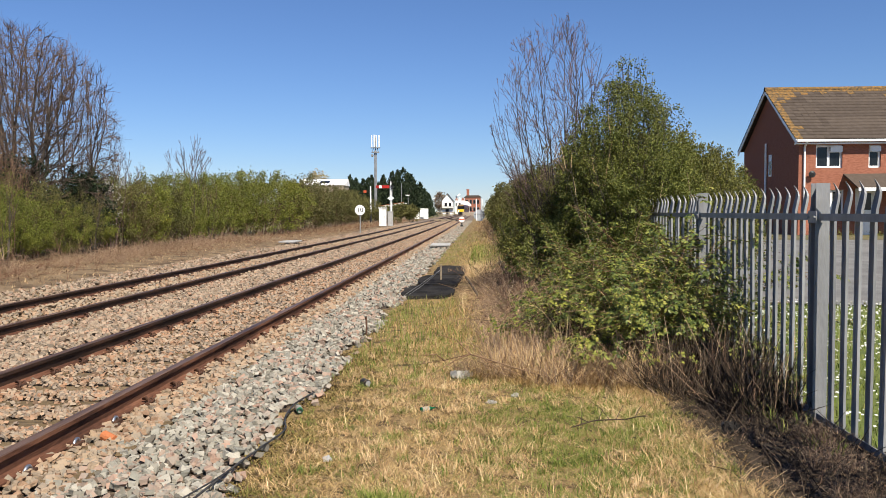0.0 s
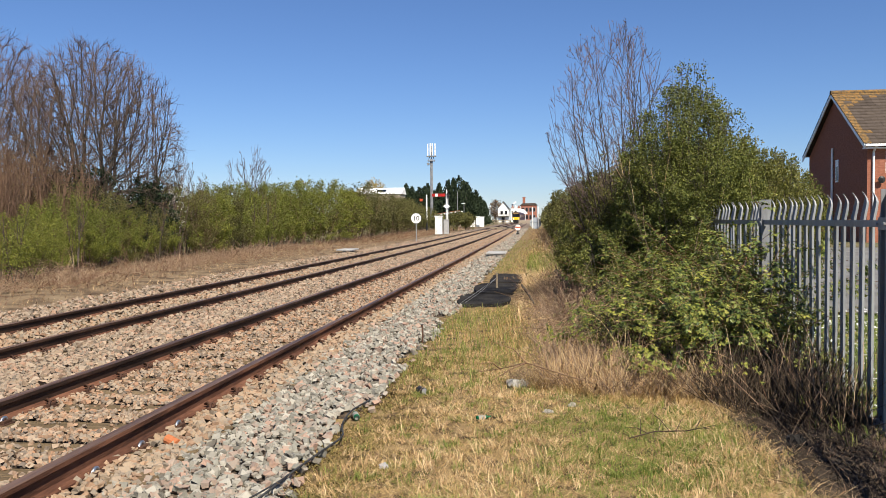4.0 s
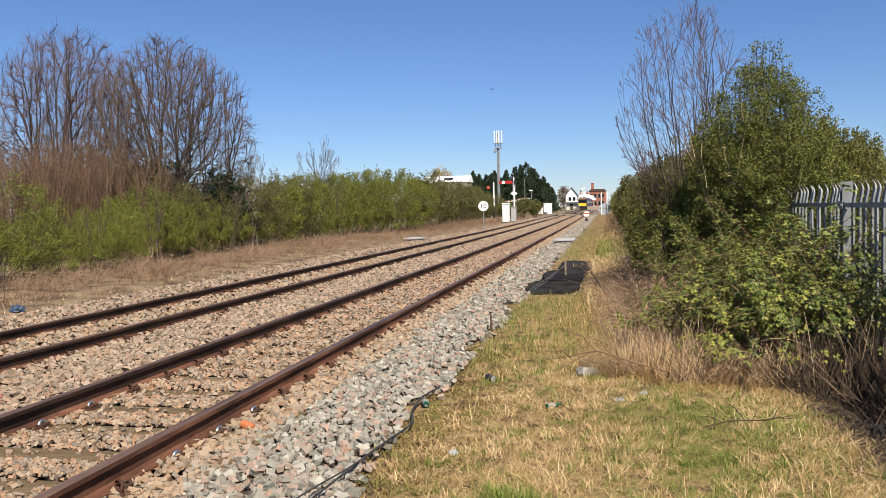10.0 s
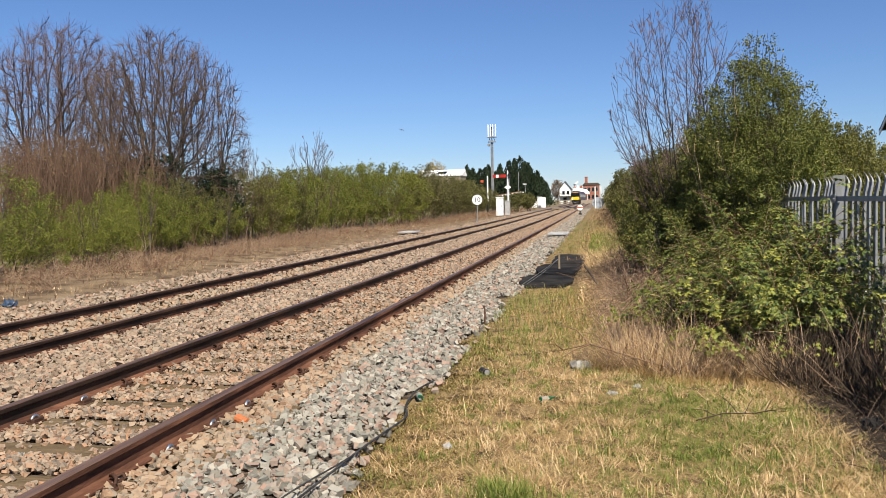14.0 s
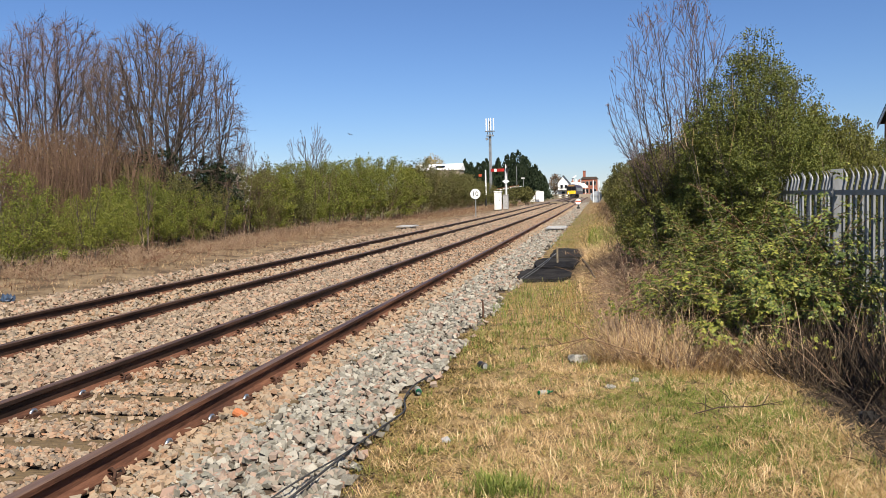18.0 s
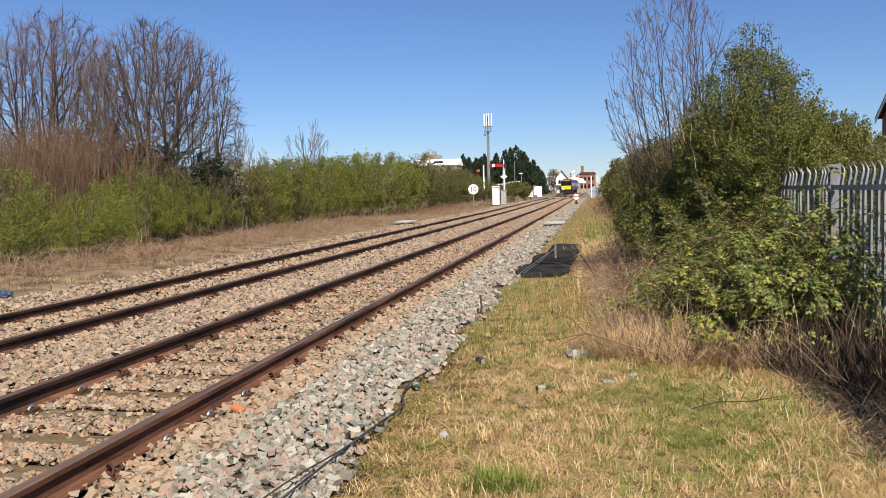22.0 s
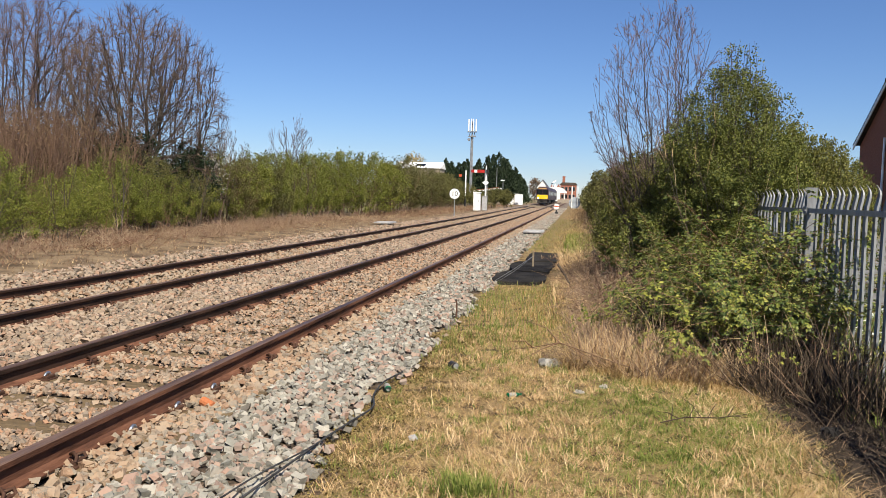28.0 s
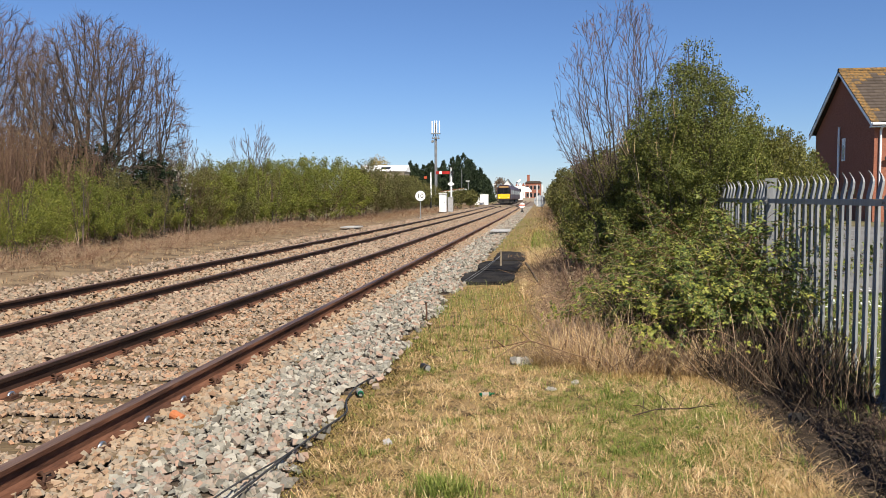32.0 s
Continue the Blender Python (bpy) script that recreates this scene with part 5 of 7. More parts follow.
stalks("dead_stems", "tangle of dead bramble and bracken stems on the bank", STALK, p, RNG.uniform(0.1, 0.42, n), 0.0035, 1.0, 72, 0.6)
n = 2600
p = np.column_stack([RNG.uniform(0.0, 1.45, n), RNG.uniform(8.6, 17, n)])
p = p[p[:, 0] > 0.65 - 0.09 * (p[:, 1] - 8.6)]
half = RNG.uniform(size=len(p)) < 0.5
for pick, mat in ((half, REED), (~half, DEAD_DARK)):
    q = p[pick]
    stalks("dead_stems", "tall tangle of dead brown bramble before the bush", mat, q, RNG.uniform(0.15, 0.55, len(q)), 0.004, 1.1, 78, 1.2)
n = 2700
p = np.column_stack([RNG.uniform(1.4, 2.42, n), RNG.uniform(6.0, 7.7, n)])
p = p[p[:, 0] + 0.7 * (p[:, 1] - 6.3) > 1.8]
# most stems here get the shade-darkened colour, the rest plain cane brown
half = RNG.uniform(size=len(p)) < 0.86
stalks("dead_stems", "upright dead stems by the fence, darkened for shade", DEAD_DARK, p[half], RNG.uniform(0.1, 0.6, half.sum()), 0.003, 0.55, 76)
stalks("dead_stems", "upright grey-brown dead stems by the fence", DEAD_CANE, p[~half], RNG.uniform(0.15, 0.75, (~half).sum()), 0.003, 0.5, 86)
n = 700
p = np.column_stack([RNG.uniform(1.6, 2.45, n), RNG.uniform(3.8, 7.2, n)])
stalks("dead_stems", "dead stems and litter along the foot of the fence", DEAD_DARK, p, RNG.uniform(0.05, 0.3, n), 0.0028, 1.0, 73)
n = 9000
p = np.column_stack([RNG.uniform(-0.1, 1.75, n), 6.75 + np.abs(RNG.normal(0, 0.55, n))])
p[:, 1] += 0.7 * (0.55 - p[:, 0]).clip(0, 1.0) + 0.35 * field(p[:, 0], p[:, 0], 5.0, 1.1) - 0.25 * smooth01((p[:, 0] - 1.35) / 0.3)
sward("straw_fringe", "long dry straw at the foot of the brambles", STRAW, p, 0.07 + 0.26 * field(p[:, 0], p[:, 1], 6.0, 2.0) * smooth01((p[:, 1] - 6.7) / 0.7), 0.0017, 0.85, 0.7)
n = 3000
p = np.column_stack([RNG.uniform(0.05, 1.85, n), 6.95 + np.abs(RNG.normal(0, 0.5, n))])
p[:, 1] += 0.6 * (0.6 - p[:, 0]).clip(0, 1.0) + 0.3 * field(p[:, 0], p[:, 0], 5.0, 1.1)
half = RNG.uniform(size=n) < 0.6
stalks("dead_stalks", "blond dead stalks standing before the brambles", STALK, p[half], RNG.uniform(0.1, 0.42, n)[half], 0.0026, 0.55, 75, 0.5)
stalks("dead_stalks", "red-brown dead stalks standing before the brambles", DEAD_CANE, p[~half], RNG.uniform(0.12, 0.5, n)[~half], 0.0028, 0.6, 79, 0.5)
n = 700
p = np.column_stack([RNG.uniform(1.58, 2.6, n), RNG.uniform(3.6, 9.0, n)])
z = ground_z(p[:, 0], p[:, 1]) + 0.005
# clods share the soil colour with the shade in it
tagged(put("soil_clods", stone_mesh("soil_clods", np.column_stack([p, z]), RNG.uniform(0.008, 0.025, n), RNG, 0.5), EARTH_SOIL), "crumbled soil and leaf litter under the fence, darkened for shade", "soil", kind="stuff")
p = np.repeat(np.column_stack([RNG.uniform(1.95, 2.6, 28), RNG.uniform(4.2, 7.6, 28)]), 12, 0) + RNG.normal(0, 0.03, (336, 2))
sward("fence_weeds", "grass tufts growing under the fence", GRASS, p, np.full(len(p), 0.14), 0.003, 0.5, 0.7)
n = 16000
p = np.column_stack([RNG.uniform(-0.4, 1.1, n), 7.3 + 15 * RNG.uniform(size=n) ** 1.7])
p = p[p[:, 0] > 0.05 + 0.4 * field(p[:, 0], p[:, 1], 1.3, 0.2) - 0.6 * smooth01((p[:, 1] - 8.6) / 5)]
sward("bank_straw", "tall dead straw on the bank before the bushes", STALK, p, np.full(len(p), 0.24), 0.0028, 0.6, 0.8)
n = 13000
p = np.column_stack([RNG.uniform(-14.5, -10.0, n), 10 + 80 * RNG.uniform(size=n) ** 1.5])
p = p[RNG.uniform(size=n) < smooth01((-9.8 - p[:, 0]) / 1.8) * field(p[:, 0], p[:, 1], 0.7, 0.9) ** 2 * 1.8]
stalks("dead_stems", "dead purple-brown brambles along the hedge foot", REED, p, RNG.uniform(0.2, 0.6, len(p)), 0.006, 1.1, 74, 0.9)


def conifer(seed, at, h, r, n):
    rng = np.random.default_rng(seed)
    ob = thing("conifer", "tall dark green cypress tree", "tree", "row of conifers", at)
    part("trunk", Geo().rod((0, 0, 0), (0, 0, h * 0.9), 0.22, 0.05, 8), BARK, ob)
    t = rng.uniform(0, 1, n) ** 0.8
    a = rng.uniform(0, 2 * np.pi, n)
    lead = rng.integers(0, 7, n)
    off = np.array([(0, 0)] + [(r * 0.55 * math.cos(q * 1.05 + seed), r * 0.55 * math.sin(q * 1.05 + seed)) for q in range(6)])[lead]
    tall = np.concatenate([[1.0], rng.uniform(0.62, 0.95, 6)])[lead]
    lobes = 1 + 0.14 * np.sin(4 * a + 23 * t) + 0.12 * np.sin(9 * a - 31 * t) + rng.normal(0, 0.1, n)
    rr = 0.72 * r * (1 - t) ** 0.75 * np.sqrt(rng.uniform(0.35, 1, n)) * lobes
    s = np.stack([off[:, 0] + rr * np.cos(a), off[:, 1] + rr * np.sin(a), 0.3 + t * (h - 0.3) * tall], 1)
    put("crown", leaf_mesh("crown", s, 0.55, rng, 2.2, 2.6), LEAF_CONIFER, ob, "dense drooping evergreen sprays")
    return ob


for i, (x, h, r) in enumerate(((-27.8, 8.8, 2.3), (-25.4, 8.2, 2.3), (-23.2, 8.8, 2.4), (-21.0, 9.0, 2.3), (-18.8, 9.6, 2.5), (-16.8, 10.6, 2.8), (-14.8, 9.0, 2.4), (-13.0, 6.4, 2.0), (-11.9, 3.8, 1.3))):
    conifer(81 + i, pose(x, 170 + 3 * (i % 2), 0.2), h * 1.0, r * 1.45, 4600)


def far_tree(name, label, seed, at, h, r, mat, n=1500, leaf=0.5):
    rng = np.random.default_rng(seed)
    ob = thing(name, label, "tree", "", at)
    out = limbs(rng, 6, r / h, h * 0.85, 0.12, (5,), base=0.1)
    v, f = tubes([l for k in out for l in out[k]], 4)
    put("trunk", tri_mesh("trunk", v, f), BARK, ob)
    s = rng.normal(size=(n, 3))
    s *= (rng.uniform(0.4, 1, (n, 1)) ** 0.4) / np.linalg.norm(s, axis=1)[:, None]
    s = s * np.array([r, r, h * 0.38]) * (1 + 0.18 * np.sin(5 * np.arctan2(s[:, 1], s[:, 0]) + 4 * s[:, 2]))[:, None] + np.array([0, 0, h * 0.6])
    put("crown", leaf_mesh("crown", s, leaf, rng), mat, ob)


far_tree("willow", "yellow-leaved tree behind the hedge", 91, pose(-34.2, 166, 0), 10.2, 3.0, material("yellow_buds", [(0.25, 0.19, 0.07), (0.42, 0.31, 0.11)], 1, 0.8, bump=0, island=0.6, translucent=0.2), 5000, 0.28)
far_tree("far_tree", "olive shrub near the crossing", 93, pose(-16.4, 141, 0.2), 2.0, 1.6, LEAF_OLIVE)
far_tree("far_tree", "olive shrub near the crossing", 94, pose(-13.0, 143, 0.2), 2.5, 1.8, LEAF_OLIVE)
far_tree("far_tree", "olive tree beyond the white cabinets", 95, pose(-16.8, 232, 0.4), 4.6, 2.0, LEAF_OLIVE)

shrub("blossom_shrub", "thin shrub in white blossom at the hedge end", "shrub", 96, pose(-14.7, 31.4, 0), 0.75, 3.5, 9, (5, 4), 420, 0.07, BLOSSOM, TWIG, 0.05, lift=0.2)
for i, (x, y, h, r) in enumerate(((-12.4, 105, 2.3, 1.5), (-10.9, 107, 2.6, 1.3), (-9.6, 111, 1.9, 0.9), (-13.9, 112, 2.3, 1.4))):
    shrub("bush", "olive-green bush behind the white cabinet", "bush", 301 + i, pose(x, y, float(rise(y))), r, h, 14, (5, 4), 3200, 0.15, LEAF_OLIVE, BARK, 0.14, "bushes by the cabinets", lift=0.1)
n = 2600
p = np.column_stack([RNG.uniform(-14.5, -9.9, n), 58 + 75 * RNG.uniform(size=n) ** 1.3])
p = p[RNG.uniform(size=n) < smooth01((-9.7 - p[:, 0]) / 2.0)]
stalks("dead_stems", "dead brown weeds beside the far line", REED, p, RNG.uniform(0.15, 0.5, len(p)), 0.012, 1.0, 77, 0.6)
far_tree("far_tree", "brown budding tree behind the signal box", 92, pose(-15.3, 300, 0.4), 8.6, 2.3, BUD_RED)
n = 15000
p = np.column_stack([RNG.uniform(0.7, 1.8, n), RNG.uniform(3.2, 6.9, n)])
edge = 1.25 + 0.13 * np.sin(p[:, 1] * 1.9) + -0.1 * smooth01((5.6 - p[:, 1]) / 1.5)
p = p[RNG.uniform(size=n) < np.exp(-((p[:, 0] - edge) / 0.26) ** 2)]
sward("hay", "long golden hay raked against the fence shade", STALK, p, RNG.uniform(0.06, 0.18, len(p)), 0.0022, 1.4, 0.25)
n = 15000
p = np.column_stack([RNG.uniform(1.4, 2.5, n), RNG.uniform(3.3, 7.6, n)])
p = p[RNG.uniform(size=n) < 0.25 + 0.9 * field(p[:, 0], p[:, 1], 5.5, 2.2)]
n = len(p)
# larger share of litter coloured dark in place of the fence's shade
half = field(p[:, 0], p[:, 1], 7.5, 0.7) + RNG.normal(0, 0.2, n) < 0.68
sward("leaf_litter", "dead litter on the soil by the fence, darkened for shade", DEAD_DARK, p[half], RNG.uniform(0.06, 0.2, n)[half], 0.002, 1.2, 0.5)
sward("leaf_litter", "brown dead litter on the shaded soil", DEAD_CANE, p[~half], RNG.uniform(0.05, 0.18, n)[~half], 0.0016, 1.2, 0.5)

# long bare canes arching out of the brambles over the grass
for i, (x, y, canes, long) in enumerate(((0.75, 8.0, 9, 1.1), (0.35, 8.4, 8, 0.9), (0.95, 9.4, 10, 1.2), (0.55, 10.6, 9, 1.0), (1.6, 7.6, 6, 1.0), (2.1, 7.0, 6, 0.9))):
    rng = np.random.default_rng(430 + i)
    ob = thing("dead_cane", "long bare brown bramble canes arching over dry grass", "bramble", "bare canes", pose(x, y, 0.02))
    for k in range(canes):
        v, f = tube_rows([arches(rng, 1, 1.5, long, 1.3, 0.25, rng.uniform(0.003, 0.0055), 11)], 5)
        put("cane", tri_mesh("cane", v, f, True), (DEAD_CANE, STALK, REED)[k % 3], ob)

# low mounds of dead bramble
mound = dead_tangle(401, pose(0.8, 10.9, 0.04), 150, 0.9, 0.55)
for x, y, s in ((0.5, 9.4, 0.7), (0.85, 12.3, 1.0), (0.8, 13.8, 1.05), (0.9, 15.4, 1.1), (0.3, 11.6, 0.6), (1.2, 11.6, 1.0), (0.6, 17.2, 0.9), (0.75, 10.1, 0.9), (0.35, 13.0, 0.7), (0.45, 14.8, 0.8), (1.1, 9.6, 0.9),
                (0.1, 10.3, 0.45), (0.5, 8.6, 0.55), (0.2, 15.9, 0.6), (0.3, 7.7, 0.4), (0.25, 8.8, 0.5), (0.7, 7.6, 0.5), (1.0, 7.3, 0.45), (0.15, 9.5, 0.4), (0.0, 12.2, 0.45), (0.1, 13.9, 0.55), (0.6, 12.0, 0.8), (0.6, 11.0, 0.75), (-0.1, 7.55, 0.3), (0.15, 7.35, 0.3),
                (2.05, 4.75, 0.28), (2.2, 5.35, 0.25), (1.95, 4.2, 0.22)):
    spread_out(mound, stretch(x, y, 0.04, 83 * y, s, s * 0.9))
for k in range(16):
    y = 15 + 2.0 * k + R.uniform(-0.8, 0.8)
    s = R.uniform(0.7, 1.25)
    spread_out(mound, stretch(float(np.interp(y, *HEDGE_X)) + R.uniform(2.0, 3.0), y, 0.0, 71 * k, s * 1.2, s * 0.75))


# ---- palisade fence ----
FENCE_X, BAY, POST_Y = 2.46, 3.13, 5.97


def pale_mesh():
    """A ribbed steel pale, its hollow side towards the line, whose top leans out and hooks back to a point."""
    v, f = [], []
    prof = [(-0.033, 0.0), (-0.027, 0.021), (-0.008, 0.021), (0.0, 0.006), (0.008, 0.021), (0.027, 0.021), (0.033, 0.0)]
    levels = [(0.0, 0, 1), (0.5, 0, 1), (1.0, 0, 1), (1.45, 0, 1), (1.52, 0.006, 1), (1.58, 0.018, 1), (1.63, 0.028, 0.85), (1.66, 0.028, 0.55), (1.69, 0.018, 0.25), (1.715, 0.006, 0.04)]
    for z, out, w in levels:
        for yy, xx in prof:
            v.append((xx * w + out, yy * w, z))
    k = len(prof)
    for i in range(len(levels) - 1):
        for j in range(k - 1):
            f.append((i * k + j, i * k + j + 1, (i + 1) * k + j + 1, (i + 1) * k + j))
    me = bpy.data.meshes.new("pale")
    me.from_pydata(v, [], f)
    bm = bmesh.new()
    bm.from_mesh(me)
    bmesh.ops.solidify(bm, geom=bm.faces[:], thickness=0.003)
    bm.to_mesh(me)
    bm.free()
    return me


fence = thing("palisade_fence", "galvanised steel palisade fence with hooked pointed pales", "fence", at=pose(FENCE_X, 0, 0))
pale = pale_mesh()
g = Geo()
g.prism([(-0.042, -0.045), (0.058, -0.045), (0.058, -0.038), (0.012, -0.038), (0.012, 0.038), (0.058, 0.038), (0.058, 0.045), (-0.042, 0.045), (-0.042, 0.038), (0.005, 0.038), (0.005, -0.038), (-0.042, -0.038)], "z", -0.1, 1.745)
post_me = g.mesh("post")
face_me = Geo().box(-0.050, -0.070, -0.045, -0.042, 0.070, 0.045, 0.002).mesh("bracket")
bolt_me = Geo().rod((-0.052, 0, 0), (-0.066, 0, 0), 0.010, sides=6).mesh("bolt")
for b in range(-4, 6):
    y0 = POST_Y + BAY * b
    po = put("post", post_me, GALV, fence, "wide galvanised steel post", pose(0, y0, 0))
    for z in (1.50, 0.06):
        put("bracket", face_me, GALV, po, "bolted fixing bracket", pose(0, 0, z))
        for yy in (-0.062, 0.062):
            put("bolt", bolt_me, GALV, po, "", pose(0, yy, z))
    for z, h in ((1.50, 0.05), (0.05, 0.045)):
        part("fence_rail", Geo().box(-0.024, y0 + 0.062, z - h / 2, -0.016, y0 + BAY - 0.062, z + h / 2).box(-0.016, y0 + 0.062, z - h / 2, 0.016, y0 + BAY - 0.062, z - h / 2 + 0.007), GALV, fence)
    for i in range(16):
        put("pale", pale, GALV, fence, "", pose(0.02, y0 + BAY * (i + 1) / 17, 0.03 + RNG.normal(0, 0.004), RNG.normal(0, 0.25), RNG.normal(0, 0.3), 0))


# ---- brick house ----
def wall_with_holes(g, x0, x1, z0, z1, y0, y1, holes):
    """A wall in the x-z plane, made of blocks round its openings (x0, x1, z0, z1)."""
    xs = sorted({x0, x1, *[h[0] for h in holes], *[h[1] for h in holes]})
    zs = sorted({z0, z1, *[h[2] for h in holes], *[h[3] for h in holes]})
    for a, b in zip(xs[:-1], xs[1:]):
        for c, d in zip(zs[:-1], zs[1:]):
            if not any(h[0] <= a and b <= h[1] and h[2] <= c and d <= h[3] for h in holes):
                g.box(a, y0, c, b, y1, d)


def window(parent, x0, x1, z0, z1, y, lights, opener=None):
    w = thing("window", "", "")
    w.parent = parent
    w.matrix_basis = pose(0, y, 0)
    b = 0.08
    g = Geo().box(x0, 0, z0, x0 + b, 0.07, z1).box(x1 - b, 0, z0, x1, 0.07, z1).box(x0 + b, 0, z0, x1 - b, 0.07, z0 + b).box(x0 + b, 0, z1 - b, x1 - b, 0.07, z1)
    step = (x1 - x0) / lights
    for i in range(1, lights):
        g.box(x0 + step * i - 0.05, 0.002, z0 + b, x0 + step * i + 0.05, 0.068, z1 - b)
    if opener is not None:
        a = x0 + step * opener
        g.box(a, 0.004, z0 + (z1 - z0) * 0.68, a + step, 0.066, z0 + (z1 - z0) * 0.68 + 0.06)
    part("frame", g, UPVC, w, "white plastic window frame")
    part("sill", Geo().box(x0 - 0.06, -0.06, z0 - 0.07, x1 + 0.06, 0.05, z0), UPVC, w)
    for i in range(lights):
        part("pane", Geo().box(x0 + step * i + 0.04, 0.03, z0 + 0.05, x0 + step * (i + 1) - 0.04, 0.04, z1 - 0.05), GLASS, w, "dark reflecting pane")
    if opener is not None:
        a = x0 + step * opener
        zt = z0 + (z1 - z0) * 0.70
        fl = Geo().box(a + 0.03, -0.16, zt, a + step - 0.03, -0.12, z1 - 0.05)
        part("top_light", fl, UPVC, w, "small opening top light, pushed out")
    return w


HX, HY, HZ, EAVE, RIDGE = 13.34, 34.5, 0.45, 4.50, 7.08
DEPTH, WIDTH = 7.0, 10.5
house = thing("house", "two-storey red-brick house with a brown tiled gable roof", "house", at=pose(HX, HY, HZ))
eave, ridge = EAVE - HZ, RIDGE - HZ
holes = [(0.71, 1.80, 2.87, 3.82), (2.87, 3.37, 2.87, 3.82), (5.2, 6.3, 2.83, 3.83), (0.9, 1.9, 0.75, 1.95), (2.35, 3.35, 0.0, 2.05), (5.0, 6.4, 0.75, 1.95)]
g = Geo()
wall_with_holes(g, 0.0, WIDTH, -0.3, eave, 0.0, 0.28, holes)
part("front_wall", g, BRICK, house, "sunlit red-brick front wall")
g = Geo().prism([(0.283, -0.3), (DEPTH, -0.3), (DEPTH, eave), (DEPTH / 2, ridge - 0.12), (0.283, eave)], "x", 0.0, 0.28)
part("gable_wall", g, BRICK, house, "shaded red-brick gable wall")
part("gable_wall", Geo().prism([(0.283, -0.3), (DEPTH, -0.3), (DEPTH, eave), (DEPTH / 2, ridge - 0.12), (0.283, eave)], "x", WIDTH - 0.28, WIDTH), BRICK, house)
part("back_wall", Geo().box(0.283, DEPTH - 0.28, -0.3, WIDTH - 0.283, DEPTH - 0.003, eave), BRICK, house)
window(house, 0.71, 1.80, 2.87, 3.82, 0.09, 2, 1)
window(house, 2.87, 3.37, 2.87, 3.82, 0.09, 1, 0)
window(house, 5.2, 6.3, 2.83, 3.83, 0.09, 2, 0)
window(house, 0.9, 1.9, 0.75, 1.95, 0.09, 2)
window(house, 5.0, 6.4, 0.75, 1.95, 0.09, 2)
d = part("door", Geo().box(2.4, 0.10, 0.0, 3.3, 0.15, 2.0, 0.004), UPVC, house, "white front door")
part("pane", Geo().box(2.65, 0.09, 1.1, 3.05, 0.099, 1.8), GLASS, d)
part("handle", Geo().rod((3.18, 0.06, 1.0), (3.18, 0.06, 1.14), 0.015), GREY_STEEL, d, "metal door handle")
# porch roof
g = Geo().prism([(-1.35, 1.98), (-1.25, 2.05), (0.0, 2.62), (0.0, 2.5)], "x", 1.85, 5.4)
pr = part("porch_roof", g, ROOF_TILE, house, "lean-to tiled porch roof")
part("fascia", Geo().box(1.85, -1.40, 1.86, 5.4, -1.36, 2.0), UPVC, pr, "white fascia board")
for x in (1.95, 5.25):
    part("porch_post", Geo().box(x, -1.3, -0.3, x + 0.09, -1.21, 1.97), UPVC, house)
# roof: two slopes of overlapping tile courses
half = DEPTH / 2
N_COURSE = 17
roof = thing("roof", "brown concrete tile roof, lichened along ridge and verge", "")
roof.parent = house
a = math.atan2(ridge - eave, half)
for side in (0, 1):
    for i in range(N_COURSE):
        t0, t1 = i / N_COURSE, (i + 1) / N_COURSE
        y0, y1 = -0.28 + (half + 0.28) * t0, -0.28 + (half + 0.28) * t1 + 0.06
        z0, z1 = eave + 0.02 + (ridge - eave) * t0, eave + 0.02 + (ridge - eave) * (t1 + 0.06 / half)
        lift = 0.05
        out = [(y0, z0 + lift), (y1, z1), (y1, z1 - 0.03), (y0, z0 - 0.005)]
        if side:
            out = [(DEPTH - p, q) for p, q in out]
        if side:
            part("tile_course", Geo().prism(out, "x", -0.25, WIDTH + 0.25), ROOF_TILE, roof)
            continue
        top_rows = i >= N_COURSE - 3
        reach_x = WIDTH + 0.25 if top_rows else 1.55
        x, step = -0.25, 0.30
        while x < reach_x - 0.05:
            odds = math.exp(-(x + 0.25) / (0.12 + 0.75 * (i / N_COURSE) ** 6)) + (0.95 if i == N_COURSE - 1 else 0.3 if i == N_COURSE - 2 else 0.04 if top_rows else 0.0)
            end = min(x + step, reach_x)
            part("tile", Geo().prism(out, "x", x + 0.003, end - 0.003), LICHEN if R.random() < odds else ROOF_TILE, roof, "")
            x = end
        if not top_rows:
            part("tile_course", Geo().prism(out, "x", reach_x, WIDTH + 0.25), ROOF_TILE, roof)
part("ridge_tile", Geo().rod((-0.25, half, ridge + 0.03), (WIDTH + 0.25, half, ridge + 0.03), 0.11, sides=10), LICHEN, roof, "rounded ridge tiles with orange lichen")
for side in (0, 1):
    out = [(-0.30, eave - 0.20), (half, ridge - 0.16), (half, ridge - 0.01), (-0.30, eave - 0.03)]
    if side:
        out = [(DEPTH - p, q) for p, q in out]
    part("bargeboard", Geo().prism(out, "x", -0.24, -0.20), UPVC, roof, "white bargeboard")
part("soffit", Geo().box(-0.2, -0.28, eave - 0.20, WIDTH + 0.2, -0.003, eave - 0.15), UPVC, house)
part("gutter", Geo().box(-0.22, -0.40, eave - 0.12, WIDTH + 0.22, -0.285, eave - 0.02, 0.02), UPVC, house, "white plastic gutter")
part("downpipe", Geo().rod((0.22, -0.06, -0.3), (0.22, -0.06, eave - 0.3), 0.045).rod((0.22, -0.06, eave - 0.3), (0.22, -0.33, eave - 0.1), 0.045), UPVC, house, "white downpipe")
part("downpipe", Geo().rod((-0.06, 3.75, -0.3), (-0.06, 3.75, eave + 0.15), 0.05), UPVC, house, "grey soil pipe on the gable")
w = thing("window", "", "")
w.parent = house
